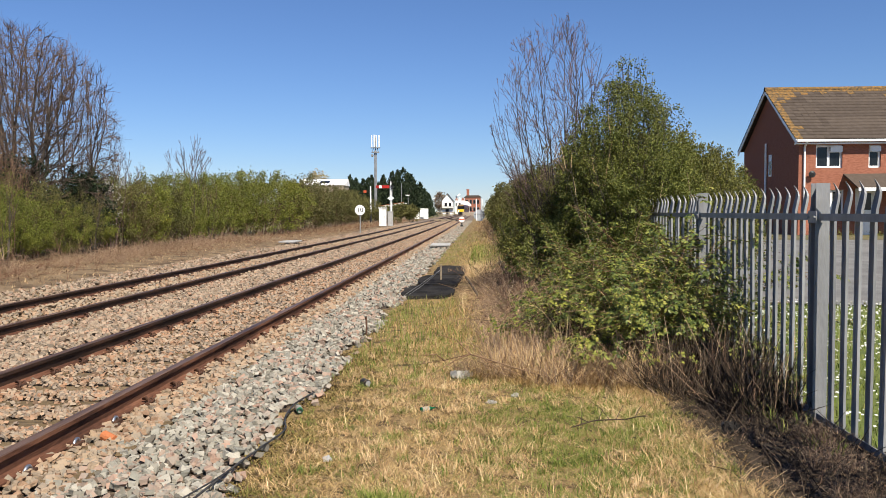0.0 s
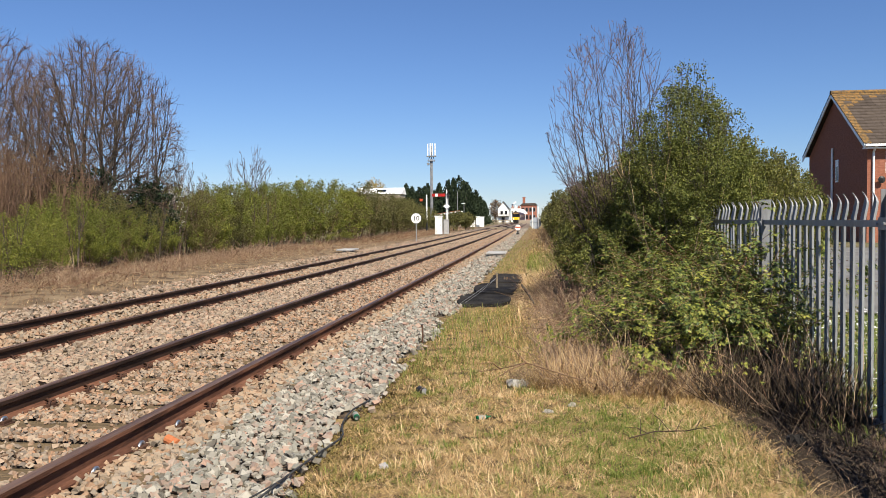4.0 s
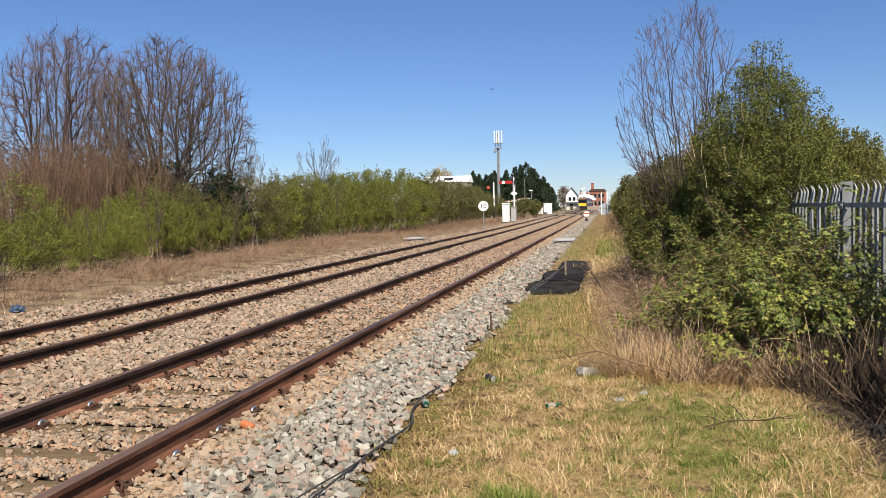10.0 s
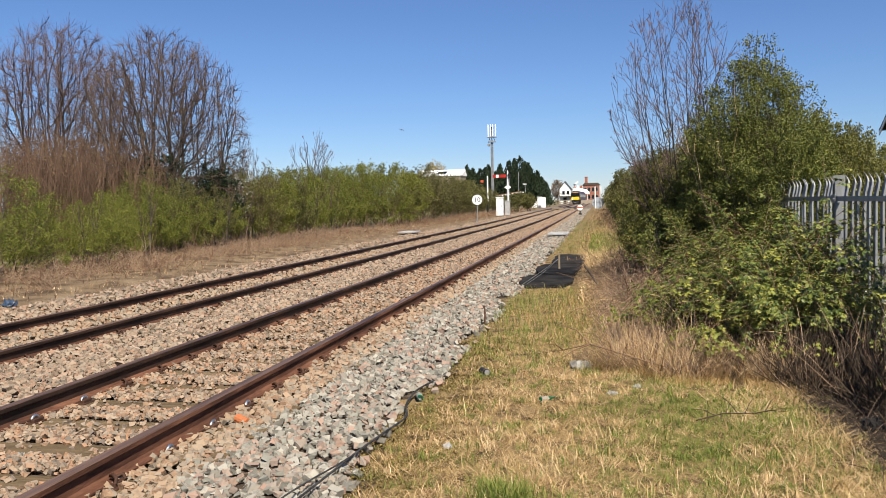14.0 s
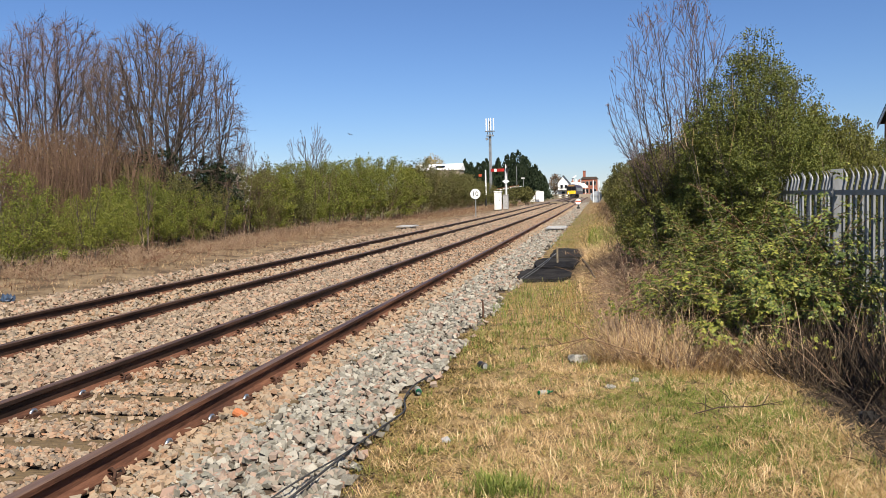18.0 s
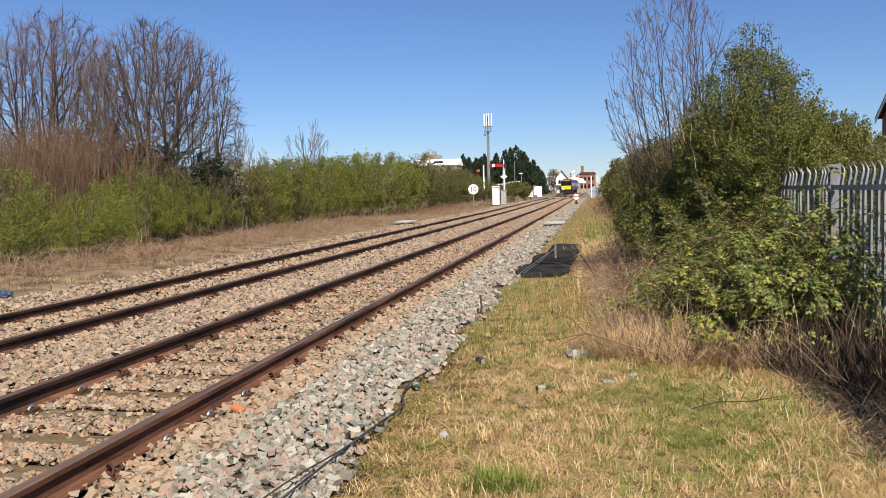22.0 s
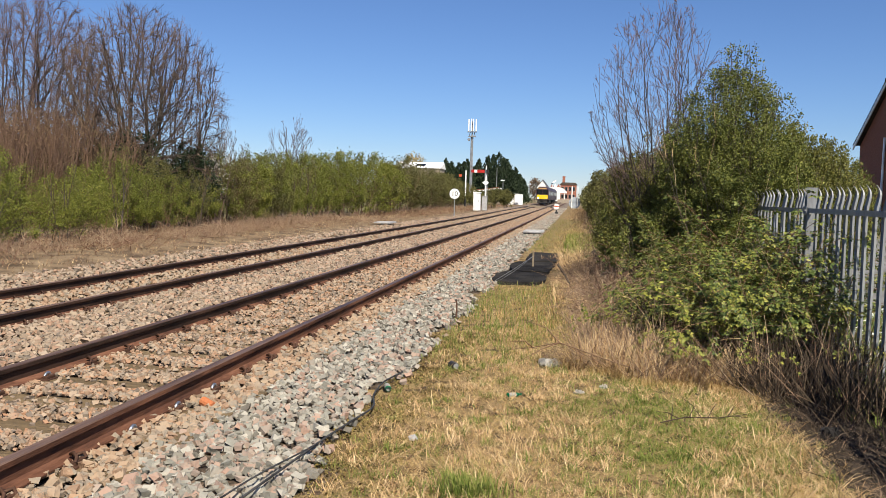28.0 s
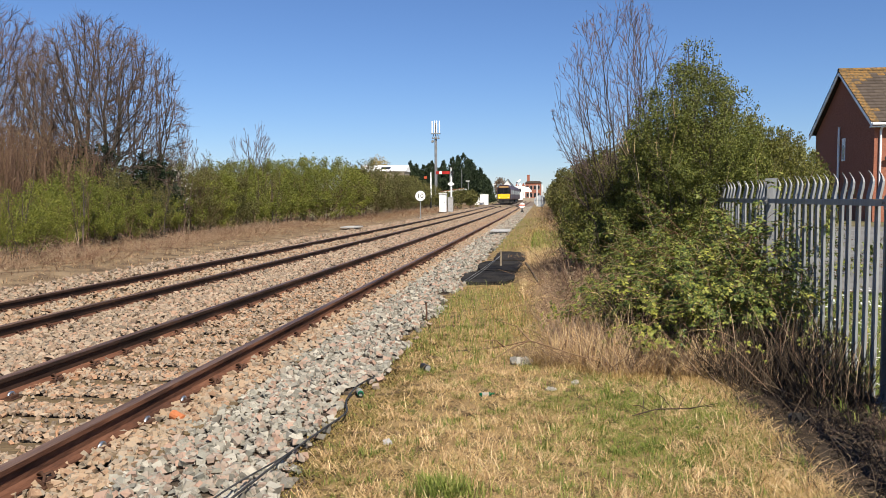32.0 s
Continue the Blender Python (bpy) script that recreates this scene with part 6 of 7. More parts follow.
part("frame", Geo().box(-0.03, 3.1, 2.65, 0.0, 3.45, 3.65), UPVC, w, "narrow white-framed gable window")
part("pane", Geo().box(-0.036, 3.16, 2.72, -0.031, 3.39, 3.35), GLASS, w)
dish = thing("satellite_dish", "small dark satellite dish on a house wall", "satellite dish", at=house.matrix_basis @ pose(0.5, -0.02, 2.6) @ Matrix.Scale(0.65, 4))
g = Geo()
for i in range(4):
    g.rod((0, -0.22 - 0.02 * i, 0.02 * i), (0, -0.235 - 0.02 * i, 0.02 * i), 0.22 - 0.055 * i, 0.19 - 0.055 * i, 18)
part("reflector", g, BLACK, dish)
part("arm", Geo().rod((0, 0.02, -0.2), (0, -0.22, 0.0), 0.02).rod((0, -0.2, -0.22), (0, -0.5, 0.05), 0.012), BLACK, dish)
for k, x in enumerate((14.2, 15.6)):
    far_s = stretch(x + 0.4, 33.2, 0.42, 40 * k, 0.45, 0.35)
    spread_out(br, far_s)

# ---- signals and lineside ----
def disc(g, c, r, thick, sides=32):
    return g.rod((c[0], c[1] - thick / 2, c[2]), (c[0], c[1] + thick / 2, c[2]), r, sides=sides)


def text_mesh(body, size):
    cu = bpy.data.curves.new("text", "FONT")
    cu.body, cu.size, cu.align_x, cu.align_y, cu.extrude = body, size, "CENTER", "CENTER", 0.004
    tmp = bpy.data.objects.new("text", cu)
    scene.collection.objects.link(tmp)
    bpy.context.view_layer.update()
    me = bpy.data.meshes.new_from_object(tmp)
    bpy.data.objects.remove(tmp)
    return me


sg = thing("speed_sign", "round white speed limit sign on a grey post", "sign", at=pose(-9.45, 62.5, float(ground_z(-9.45, 62.5))))
part("post", Geo().rod((0, 0.05, 0), (0, 0.05, 2.0), 0.045), GREY_STEEL, sg)
part("face", disc(Geo(), (0, 0, 1.86), 0.40, 0.02), WHITE, sg, "round white face")
part("rim", disc(Geo(), (0, 0.012, 1.86), 0.43, 0.02), BLACK, sg, "thin dark rim")
put("numerals", text_mesh("10", 0.52), BLACK, sg, "black numerals 10", pose(0, -0.016, 1.855, 90))


def semaphore(at, h, arm_len, arm_z, label, lamp=True):
    s = thing("semaphore_signal", label, "railway signal", "semaphore signals", at)
    part("post", Geo().rod((0, 0, h * 0.27), (0, 0, h), 0.10, 0.075, 12), WHITE, s, "white signal post")
    part("post_base", Geo().rod((0, 0, -0.1), (0, 0, h * 0.27), 0.12, 0.10, 12).box(-0.2, -0.2, -0.1, 0.2, 0.2, 0.25), BLACK, s, "black lower post")
    part("finial", Geo().rod((0, 0, h), (0, 0, h + 0.25), 0.07, 0.01, 8), WHITE, s)
    ar = part("arm", Geo().box(-arm_len, -0.16, arm_z - 0.17, -0.15, -0.13, arm_z + 0.17, 0.01), RED, s, "red semaphore arm at danger")
    part("stripe", Geo().box(-arm_len * 0.78, -0.166, arm_z - 0.165, -arm_len * 0.60, -0.161, arm_z + 0.165), WHITE, ar, "white stripe")
    part("spectacle", disc(disc(Geo(), (0.12, -0.15, arm_z + 0.08), 0.14, 0.03), (0.15, -0.15, arm_z - 0.2), 0.13, 0.03), BLACK, s)
    part("lamp", Geo().box(0.06, 0.02, arm_z - 0.12, 0.26, 0.22, arm_z + 0.2, 0.02), BLACK, s)
    g = Geo()
    for i in range(14):
        g.rod((-0.18, 0.14, 0.4 + i * h / 16), (0.18, 0.14, 0.4 + i * h / 16), 0.012, sides=5)
    g.rod((-0.18, 0.14, 0), (-0.18, 0.14, h * 0.92), 0.02, sides=6).rod((0.18, 0.14, 0), (0.18, 0.14, h * 0.92), 0.02, sides=6)
    part("ladder", g, GREY_STEEL, s)
    return s


s = semaphore(pose(-10.55, 94, 0.05), 4.9, 1.75, 4.45, "white semaphore signal post with a red arm at danger")
part("diamond", Geo().prism([(-0.42, 0), (0, -0.30), (0.42, 0), (0, 0.30)], "y", -0.14, -0.11), WHITE, s, "white diamond plate", at=pose(0, 0, 3.12))
s2 = thing("semaphore_signal", "narrow white signal post with a small orange-red arm", "railway signal", "semaphore signals", pose(-15.15, 110, 0.13))
part("post", Geo().rod((0, 0, 1.5), (0, 0, 4.95), 0.11, 0.09, 12), WHITE, s2, "white signal post")
part("post_base", Geo().rod((0, 0, -0.1), (0, 0, 1.5), 0.14, 0.12, 12), BLACK, s2, "black lower post")
part("arm", Geo().box(-0.95, -0.1, 4.05, -0.55, -0.06, 4.40, 0.01), ORANGE_RED, s2, "small orange-red arm")
part("bracket", Geo().box(-0.6, -0.08, 4.18, 0, -0.05, 4.26), BLACK, s2)

cab = thing("signal_cabinet", "white-painted metal signalling cabinet", "cabinet", "lineside cabinets", pose(-10.3, 84, 0.06))
part("body", Geo().box(-0.36, -0.35, 0, 0.36, 0.35, 1.85, 0.03), WHITE, cab)
part("lid", Geo().box(-0.42, -0.41, 1.85, 0.42, 0.41, 1.95, 0.02), WHITE, cab)
part("door", Geo().box(-0.30, -0.37, 0.15, 0.30, -0.352, 1.75, 0.004), WHITE, cab)
part("handle", Geo().rod((0.22, -0.39, 0.9), (0.22, -0.39, 1.1), 0.02), GREY_STEEL, cab)
cab2 = thing("signal_cabinet", "narrow pale grey cabinet behind a white one", "cabinet", "lineside cabinets", pose(-9.75, 86, 0.06))
part("body", Geo().box(-0.25, -0.3, 0, 0.3, 0.3, 1.5, 0.03), SLAB, cab2)
part("lid", Geo().box(-0.28, -0.33, 1.5, 0.33, 0.33, 1.56, 0.01), SLAB, cab2)

# phone mast
mast = thing("phone_mast", "tall grey twin-column phone mast with white antennas", "mast", at=pose(-15.75, 120, 0.1))
for dx in (-0.13, 0.13):
    part("column", Geo().rod((dx, 0, 0), (dx, 0, 10.6), 0.085, 0.07, 12), GREY_STEEL, mast)
part("ladder", Geo().box(-0.06, -0.1, 1, 0.06, -0.06, 10.4), GREY_STEEL, mast)
part("head_frame", Geo().rod((-0.5, 0, 10.3), (-0.28, 0, 11), 0.05).rod((0.5, 0, 10.3), (0.28, 0, 11), 0.05).box(-0.55, -0.3, 10.3, 0.55, 0.3, 10.42).box(-0.7, -0.3, 11.0, 0.7, 0.3, 11.1).rod((0, 0, 10.4), (0, 0, 12.6), 0.08), GREY_STEEL, mast)
for x, yy in ((-0.55, 0.05), (-0.13, -0.3), (0.17, -0.3), (0.55, 0.05)):
    part("antenna", Geo().box(x - 0.085, yy - 0.07, 11.15, x + 0.085, yy + 0.07, 12.95, 0.03), WHITE, mast, "tall white panel antenna")
part("antenna", Geo().rod((-0.45, -0.2, 9.9), (-0.45, -0.5, 9.9), 0.22, 0.18, 14), GREY_STEEL, mast, "small dish antenna")

# cable covers beside the tracks
for x, y, lab in ((-1.75, 34.9, "pale concrete cover slab on the ballast"), (-9.95, 41.5, "pale concrete cover slab by the cess")):
    sl = thing("cover_slab", lab, "slab", "cover slabs", pose(x, y, float(ground_z(x, y))))
    part("slab", Geo().box(-0.42, -0.85, 0.13, 0.42, 0.85, 0.20, 0.015), SLAB, sl)
    part("leg", Geo().box(-0.05, -0.75, -0.02, 0.05, -0.65, 0.13), GREY_STEEL, sl)
    part("leg", Geo().box(-0.05, 0.65, -0.02, 0.05, 0.75, 0.13), GREY_STEEL, sl)

# ground signal and the back of a round sign
gs = thing("ground_signal", "small white disc ground signal with a red bar", "railway signal", at=pose(-1.9, 80, 0.05))
part("post", Geo().rod((0, 0, -0.05), (0, 0, 0.45), 0.07).box(-0.15, -0.12, 0.0, 0.15, 0.12, 0.2), BLACK, gs)
dk = part("disc", disc(Geo(), (0, -0.1, 0.72), 0.28, 0.03), WHITE, gs)
part("bar", Geo().box(-0.27, -0.125, 0.68, 0.27, -0.117, 0.80), ORANGE_RED, dk, "red bar")
bs = thing("round_sign", "grey back of a round sign on two pale posts", "sign", at=pose(-0.25, 122, 0.15))
part("panel", disc(Geo(), (0, 0, 0.85), 0.86, 0.03), SIGN_BACK, bs)
for x in (-0.42, 0.42):
    part("post", Geo().rod((x, -0.1, 0), (x, -0.1, 3.3), 0.08), WHITE, bs)
part("brace", Geo().box(-0.8, -0.05, 0.9, 0.8, -0.02, 1.0), GREY_STEEL, bs)

# small white cabinets by the crossing
for x, y, w_, h in ((-11.95, 150, 0.85, 1.75), (-11.05, 151, 0.75, 1.95), (-10.2, 149, 0.85, 1.85)):
    c = thing("crossing_cabinet", "white metal cabinet near the level crossing", "cabinet", "crossing cabinets", pose(x, y, float(rise(y))))
    part("body", Geo().box(-w_ / 2, -0.4, 0, w_ / 2, 0.4, h, 0.03), WHITE, c)
    part("lid", Geo().box(-w_ / 2 - 0.05, -0.45, h, w_ / 2 + 0.05, 0.45, h + 0.08, 0.02), WHITE, c)
# level crossing fence
cf = thing("crossing_fence", "low timber rail fence beside the level crossing", "fence", at=pose(-12.5, 205, 0.36))
for i in range(7):
    part("post", Geo().box(i * 0.9 - 0.06, -0.06, 0, i * 0.9 + 0.06, 0.06, 1.1), WOOD_POST, cf)
for z in (0.45, 0.95):
    part("rail", Geo().box(-0.2, -0.1, z, 5.6, -0.061, z + 0.16), WOOD_POST, cf)

# signal box
sb = thing("signal_box", "white-boarded signal box with a pitched slate roof", "signal box", at=pose(-10.87, 262, 0.4) @ Matrix.Scale(1.04, 4))
part("wall", Geo().box(-1.75, 0, 0, 1.75, 6, 4.4), CREAM, sb, "white boarded wall")
part("gable", Geo().prism([(-1.75, 4.4), (1.75, 4.4), (0, 6.7)], "y", 0.0, 6.0), CREAM, sb)
for s_ in (-1, 1):
    part("roof", Geo().prism([(0, 6.95), (s_ * 2.1, 4.25), (s_ * 2.1, 4.1), (0, 6.75)], "y", -0.3, 6.3), SLATE, sb, "slate roof slope")
part("balcony", Geo().box(-2.0, -0.9, 2.15, 2.0, -0.02, 2.3).box(-2.0, -0.9, 3.1, 2.0, -0.85, 3.16).box(-2.0, -0.9, 2.7, 2.0, -0.86, 2.75), BLACK, sb, "dark railed walkway")
for x in (-1.0, 0.35):
    w = part("window", Geo().box(x, -0.05, 2.7, x + 0.9, -0.003, 4.0), UPVC, sb, "white-framed window")
    part("pane", Geo().box(x + 0.08, -0.06, 2.8, x + 0.82, -0.052, 3.9), GLASS, w)
part("door", Geo().box(-0.6, -0.05, 0.0, 0.4, -0.003, 1.9), BLACK, sb)

# inclined white semaphore beyond the box
s3 = thing("semaphore_signal", "tall signal post with a raised white-ended arm", "railway signal", "semaphore signals", pose(-8.95, 302, 0.4) @ Matrix.Scale(1.06, 4))
part("post", Geo().rod((0, 0, 0), (0, 0, 6.6), 0.14, 0.1, 10), WHITE, s3)
part("arm", Geo().box(-0.2, -0.2, -0.25, 1.3, -0.15, 0.25), WHITE, s3, "raised white arm", at=pose(0.1, 0, 6.6, 0, -38))
part("spectacle", Geo().box(-0.5, -0.2, 6.1, 0.2, -0.15, 6.5), BLUE, s3)

# station
st = thing("station_building", "tall red-brick station building with a chimney", "building", at=pose(-7.44, 374, 0.4) @ Matrix.Scale(1.115, 4))
part("wall", Geo().box(0, 0, 0, 6.6, 9, 6.9), BRICK_ST, st)
rf = part("roof", Geo().prism([(-0.4, 6.9), (7.0, 6.9), (6.0, 7.8), (0.7, 7.8)], "y", -0.3, 9.3), ROOF_TILE, st)
part("chimney", Geo().box(0.7, 2, 7.8, 1.8, 3.2, 10.1).box(0.6, 1.9, 10.1, 1.9, 3.3, 10.4), BRICK_ST, rf)
for z in (1.2, 4.3):
    for x in (0.5, 2.0, 3.5, 5.0):
        w = part("window", Geo().box(x - 0.06, -0.06, z - 0.06, x + 0.96, -0.003, z + 1.66), SLAB, st)
        part("pane", Geo().box(x, -0.07, z, x + 0.9, -0.062, z + 1.6), GLASS, w)
cn = thing("platform_canopy", "white platform canopy with a serrated valance", "canopy", at=pose(-8.4, 361, 0.4) @ Matrix.Diagonal((0.85, 0.25, 1.28, 1)))
part("roof", Geo().prism([(-0.8, 2.9), (4.9, 2.9), (4.7, 3.3), (3.0, 4.5), (0.9, 4.5), (-0.6, 3.3)], "y", 0, 40), WHITE, cn)
for i in range(5):
    for x in (0.3, 3.7):
        part("column", Geo().rod((x, 1 + 9 * i, -0.1), (x, 1 + 9 * i, 3.3), 0.1), WHITE, cn)
tr_ = thing("terrace", "white-fronted terrace with red gables behind the station", "building", at=pose(-13.5, 420, 0.4) @ Matrix.Scale(1.17, 4))
part("wall", Geo().box(0, 0, 0, 5.6, 8, 6.0), CREAM, tr_)
for i in range(4):
    part("gable", Geo().prism([(i * 1.4, 6.0), (i * 1.4 + 1.4, 6.0), (i * 1.4 + 0.7, 7.5)], "y", -0.05, 8), (BRICK_ST, CREAM)[i % 2], tr_)
    part("window", Geo().box(i * 1.4 + 0.3, -0.06, 3.4, i * 1.4 + 1.1, -0.003, 4.9), GLASS, tr_)
pf = part("platform", Geo().box(-5.3, 232, 0.0, -1.6, 330, 1.35, 0.03), CONCRETE, None)
tagged(pf, "concrete station platform", "platform", kind="structure")

# warehouse and red-edged roof behind the hedge
wh = thing("warehouse", "low white-roofed warehouse behind the hedge", "building", at=pose(-34.5, 150, 0))
part("wall", Geo().box(0, 0, 0, 8.8, 6, 6.6), CONCRETE, wh)
rf = part("roof", Geo().prism([(-0.2, 6.6), (6.2, 6.6), (4.0, 7.9)], "x", -0.2, 9.0), WHITE, wh)
part("skylight", Geo().prism([(1.2, 7.06), (2.6, 7.50), (2.6, 7.54), (1.2, 7.10)], "x", 4.0, 5.8), GLASS, rf)
lo = thing("low_building", "low building with a white and red edged roof", "building", at=pose(-19.2, 152, 0.2))
part("wall", Geo().box(0, 0, 0, 4.4, 6, 2.2), WOOD_POST, lo)
part("roof", Geo().prism([(-0.2, 2.2), (4.6, 2.9), (4.6, 3.1), (-0.2, 2.4)], "y", -0.3, 6.3), WHITE, lo)
part("fascia", Geo().prism([(-0.2, 2.41), (4.6, 3.11), (4.6, 3.23), (-0.2, 2.53)], "y", -0.32, -0.28), BRICK_ST, lo, "red roof edge")
for x, y, h, hd in ((-15.8, 160, 7.0, 0), (-13.6, 150, 4.4, 1), (-12.4, 215, 4.6, 1)):
    lp = thing("lamp_post", "slim grey lamp post" if hd else "slim grey pole by the conifers", "lamp post", "lamp posts", pose(x, y, float(rise(y))))
    part("pole", Geo().rod((0, 0, 0), (0, 0, h), 0.08, 0.05, 8), GREY_STEEL, lp)
    if hd:
        part("lantern", Geo().box(-0.45, -0.12, h - 0.05, 0.25, 0.12, h + 0.12, 0.03), WHITE, lp)


# ---- train ----
train = thing("passenger_train", "dark purple diesel passenger train with a yellow front", "train", at=pose(FAR_X, 311, 0.4))


def train_car(y0, front):
    L, W, H = 22.6, 1.35, 3.55
    side = [(-W, 0.95), (-W, 2.9), (-W + 0.10, 3.25), (-0.75, 3.76), (0.75, 3.76), (W - 0.10, 3.25), (W, 2.9), (W, 0.95), (W - 0.08, 0.85), (-W + 0.08, 0.85)]
    body = part("car_body", Geo().prism(side, "y", y0 + (0.55 if front else 0.15), y0 + L), TRAIN_DARK, train, "dark purple coach body")
    for s in (-1, 1):
        for k in range(9):
            y = y0 + 2.9 + k * 2.1
            if k in (2, 6):
                part("door", Geo().box(min(s * W, s * (W + 0.025)), y - 0.3, 1.0, max(s * W, s * (W + 0.025)), y + 1.1, 2.95, 0.005), TRAIN_DARK, body, "plug door")
            else:
                part("window", Geo().box(min(s * W, s * (W + 0.012)), y - 0.35, 1.95, max(s * W, s * (W + 0.012)), y + 1.25, 2.75), GLASS, body, "dark coach window")
    part("underframe", Geo().box(-1.15, y0 + 5.5, 0.25, 1.15, y0 + 17, 0.9, 0.05), UNDERFRAME, train)
    wheels = []
    for yb in (3.6, 18.8):
        bg = part("bogie", Geo().box(-1.05, y0 + yb - 1.7, 0.3, 1.05, y0 + yb + 1.7, 0.75, 0.05), UNDERFRAME, train)
        for dy in (-1.25, 1.25):
            w = part("wheelset", Geo().rod((-0.82, 0, 0), (-0.68, 0, 0), 0.42, sides=20).rod((0.68, 0, 0), (0.82, 0, 0), 0.42, sides=20).rod((-0.68, 0, 0), (0.68, 0, 0), 0.08), UNDERFRAME, train, "pair of dark steel wheels on an axle")
            w.matrix_basis = pose(0, y0 + yb + dy, 0.42)
            wheels.append((w, y0 + yb + dy))
    return wheels


WHEELS = train_car(0.0, True) + train_car(23.0, False)
g = Geo()
loops = []
for y, k, zt in ((0.56, 1.0, 0.0), (0.22, 0.985, 0.03), (0.0, 0.97, 0.05)):
    side = [(-1.35 * k, 0.85 + zt), (-1.35 * k, 2.85), (-1.22 * k, 3.25 - zt), (-0.75 * k, 3.74 - zt), (0.75 * k, 3.74 - zt), (1.22 * k, 3.25 - zt), (1.35 * k, 2.85), (1.35 * k, 0.85 + zt)]
    loops.append([g.bm.verts.new((p[0], y, p[1])) for p in side])
for a, b in zip(loops[:-1], loops[1:]):
    for i in range(8):
        g.bm.faces.new((a[i], a[(i + 1) % 8], b[(i + 1) % 8], b[i]))
g.bm.faces.new(loops[-1])
nose = part("nose", g, TRAIN_DARK, train, "rounded dark cab front")
part("warning_panel", Geo().box(-1.2, -0.05, 1.08, 1.2, -0.004, 1.98, 0.02), TRAIN_YELLOW, nose, "bright yellow lower front")
part("roof_band", Geo().box(-0.9, -0.03, 3.2, 0.9, -0.004, 3.5, 0.01), TRAIN_ORANGE, nose, "orange band over the windscreen")
for x0, x1 in ((-1.18, -0.04), (0.04, 1.18)):
    part("windscreen", Geo().box(x0, -0.04, 2.12, x1, -0.004, 3.1, 0.015), GLASS, nose, "dark windscreen")
for x in (-0.85, 0.85):
    part("headlight", Geo().rod((x, -0.07, 1.32), (x, -0.03, 1.32), 0.11, sides=12), HEADLIGHT if x < 0 else UPVC, nose, "round headlight")
part("coupler", Geo().box(-0.25, -0.35, 0.75, 0.25, 0.1, 1.05, 0.03), UNDERFRAME, nose)
for x in (-0.8, 0.8):
    part("buffer", Geo().rod((x, -0.2, 0.9), (x, 0.1, 0.9), 0.12), UNDERFRAME, nose)
part("snow_plough", Geo().prism([(-1.1, 0.2), (1.1, 0.2), (1.0, 0.8), (-1.0, 0.8)], "y", -0.05, 0.3), UNDERFRAME, nose)


# ---- small things by the line ----
def gz1(x, y):
    return float(ground_z(x, y))


# black rubber mats with a stake and wires
for i, (x0, y0, x1, y1, t) in enumerate(((-1.52, 14.2, -0.5, 16.3, 2), (-1.4, 16.4, -0.4, 19.0, -3), (-1.2, 19.2, -0.28, 22.4, 3))):
    g = Geo()
    rr = random.Random(i)
    n = 14
    out = []
    for k in range(n):
        a = 2 * math.pi * k / n
        c, s = math.cos(a), math.sin(a)
        q = 1 / max(abs(c), abs(s)) * rr.uniform(0.86, 1.02)
        out.append(((x0 + x1) / 2 + (x1 - x0) / 2 * c * q, (y0 + y1) / 2 + (y1 - y0) / 2 * s * q))
    z = gz1((x0 + x1) / 2, (y0 + y1) / 2)
    m = part("rubber_mat", g.prism(out, "z", z - 0.02, z + 0.04 + 0.006 * i), PLASTIC_BLACK, None)
    tagged(m, "thick black rubber mat lying on the grass verge", "mat", "black mats")
sk = thing("stake", "short weathered wooden stake beside black mats", "stake", at=pose(-0.88, 17.6, 0.05))
part("stick", Geo().box(-0.02, -0.02, -0.1, 0.02, 0.02, 0.34, 0.005), WOOD_POST, sk)


def cable(name, label, mat, pts, r, category="cable"):
    p = np.array(pts, float)
    t = np.linspace(0, len(p) - 1, (len(p) - 1) * 5 + 1)
    q = np.stack([np.interp(t, np.arange(len(p)), p[:, k]) for k in range(3)], 1)
    for _ in range(3):
        q[1:-1] = (q[:-2] + 2 * q[1:-1] + q[2:]) / 4
    v, f = tubes([(q, np.full(len(q), r))], 6)
    return tagged(put(name, tri_mesh(name, v, f, True), mat), label, category)


for dx in (0.0, 0.07):
    cable("wire", "thin pale wire tied to a stake over black mats", GALV, [(-0.88, 17.6, 0.28), (-1.1 - dx, 15.6, 0.14), (-1.35 - dx, 14.2, 0.03), (-1.5 - dx, 13.2, 0.0)], 0.0035, "wire")
cable("cable", "dark cable lying along the edge of the ballast", ROPE, [(-1.62, 3.2, 0.03), (-1.52, 4.1, 0.04), (-1.48, 4.7, 0.03), (-1.40, 5.15, 0.04), (-1.36, 5.5, 0.03), (-1.47, 5.85, 0.02), (-1.50, 6.3, 0.02), (-1.42, 6.7, 0.02)], 0.007)
cable("cable", "dark frayed cable at the edge of the ballast", ROPE, [(-1.75, 2.9, 0.03), (-1.62, 3.9, 0.05), (-1.50, 4.5, 0.03), (-1.46, 4.9, 0.02)], 0.005)
cable("red_rod", "thin rusty rod standing at the ballast edge", CLIP_RUST, [(-1.43, 9.85, 0.0), (-1.42, 9.86, 0.12), (-1.43, 9.88, 0.24)], 0.012, "rod")


def can(at, mat, end, label, name="can", category="can"):
    c = thing(name, label, category, "litter", at)
    part("body", Geo().rod((0, -0.05, 0.033), (0, 0.05, 0.033), 0.031, sides=16), mat, c)
    part("end", Geo().rod((0, -0.056, 0.033), (0, -0.051, 0.033), 0.026, sides=16), end, c, "pale end")
    return c


can(pose(-1.03, 7.05, gz1(-1.03, 7.05), 0, 0, 35), BLACK, GALV, "dark drinks can lying in the grass")


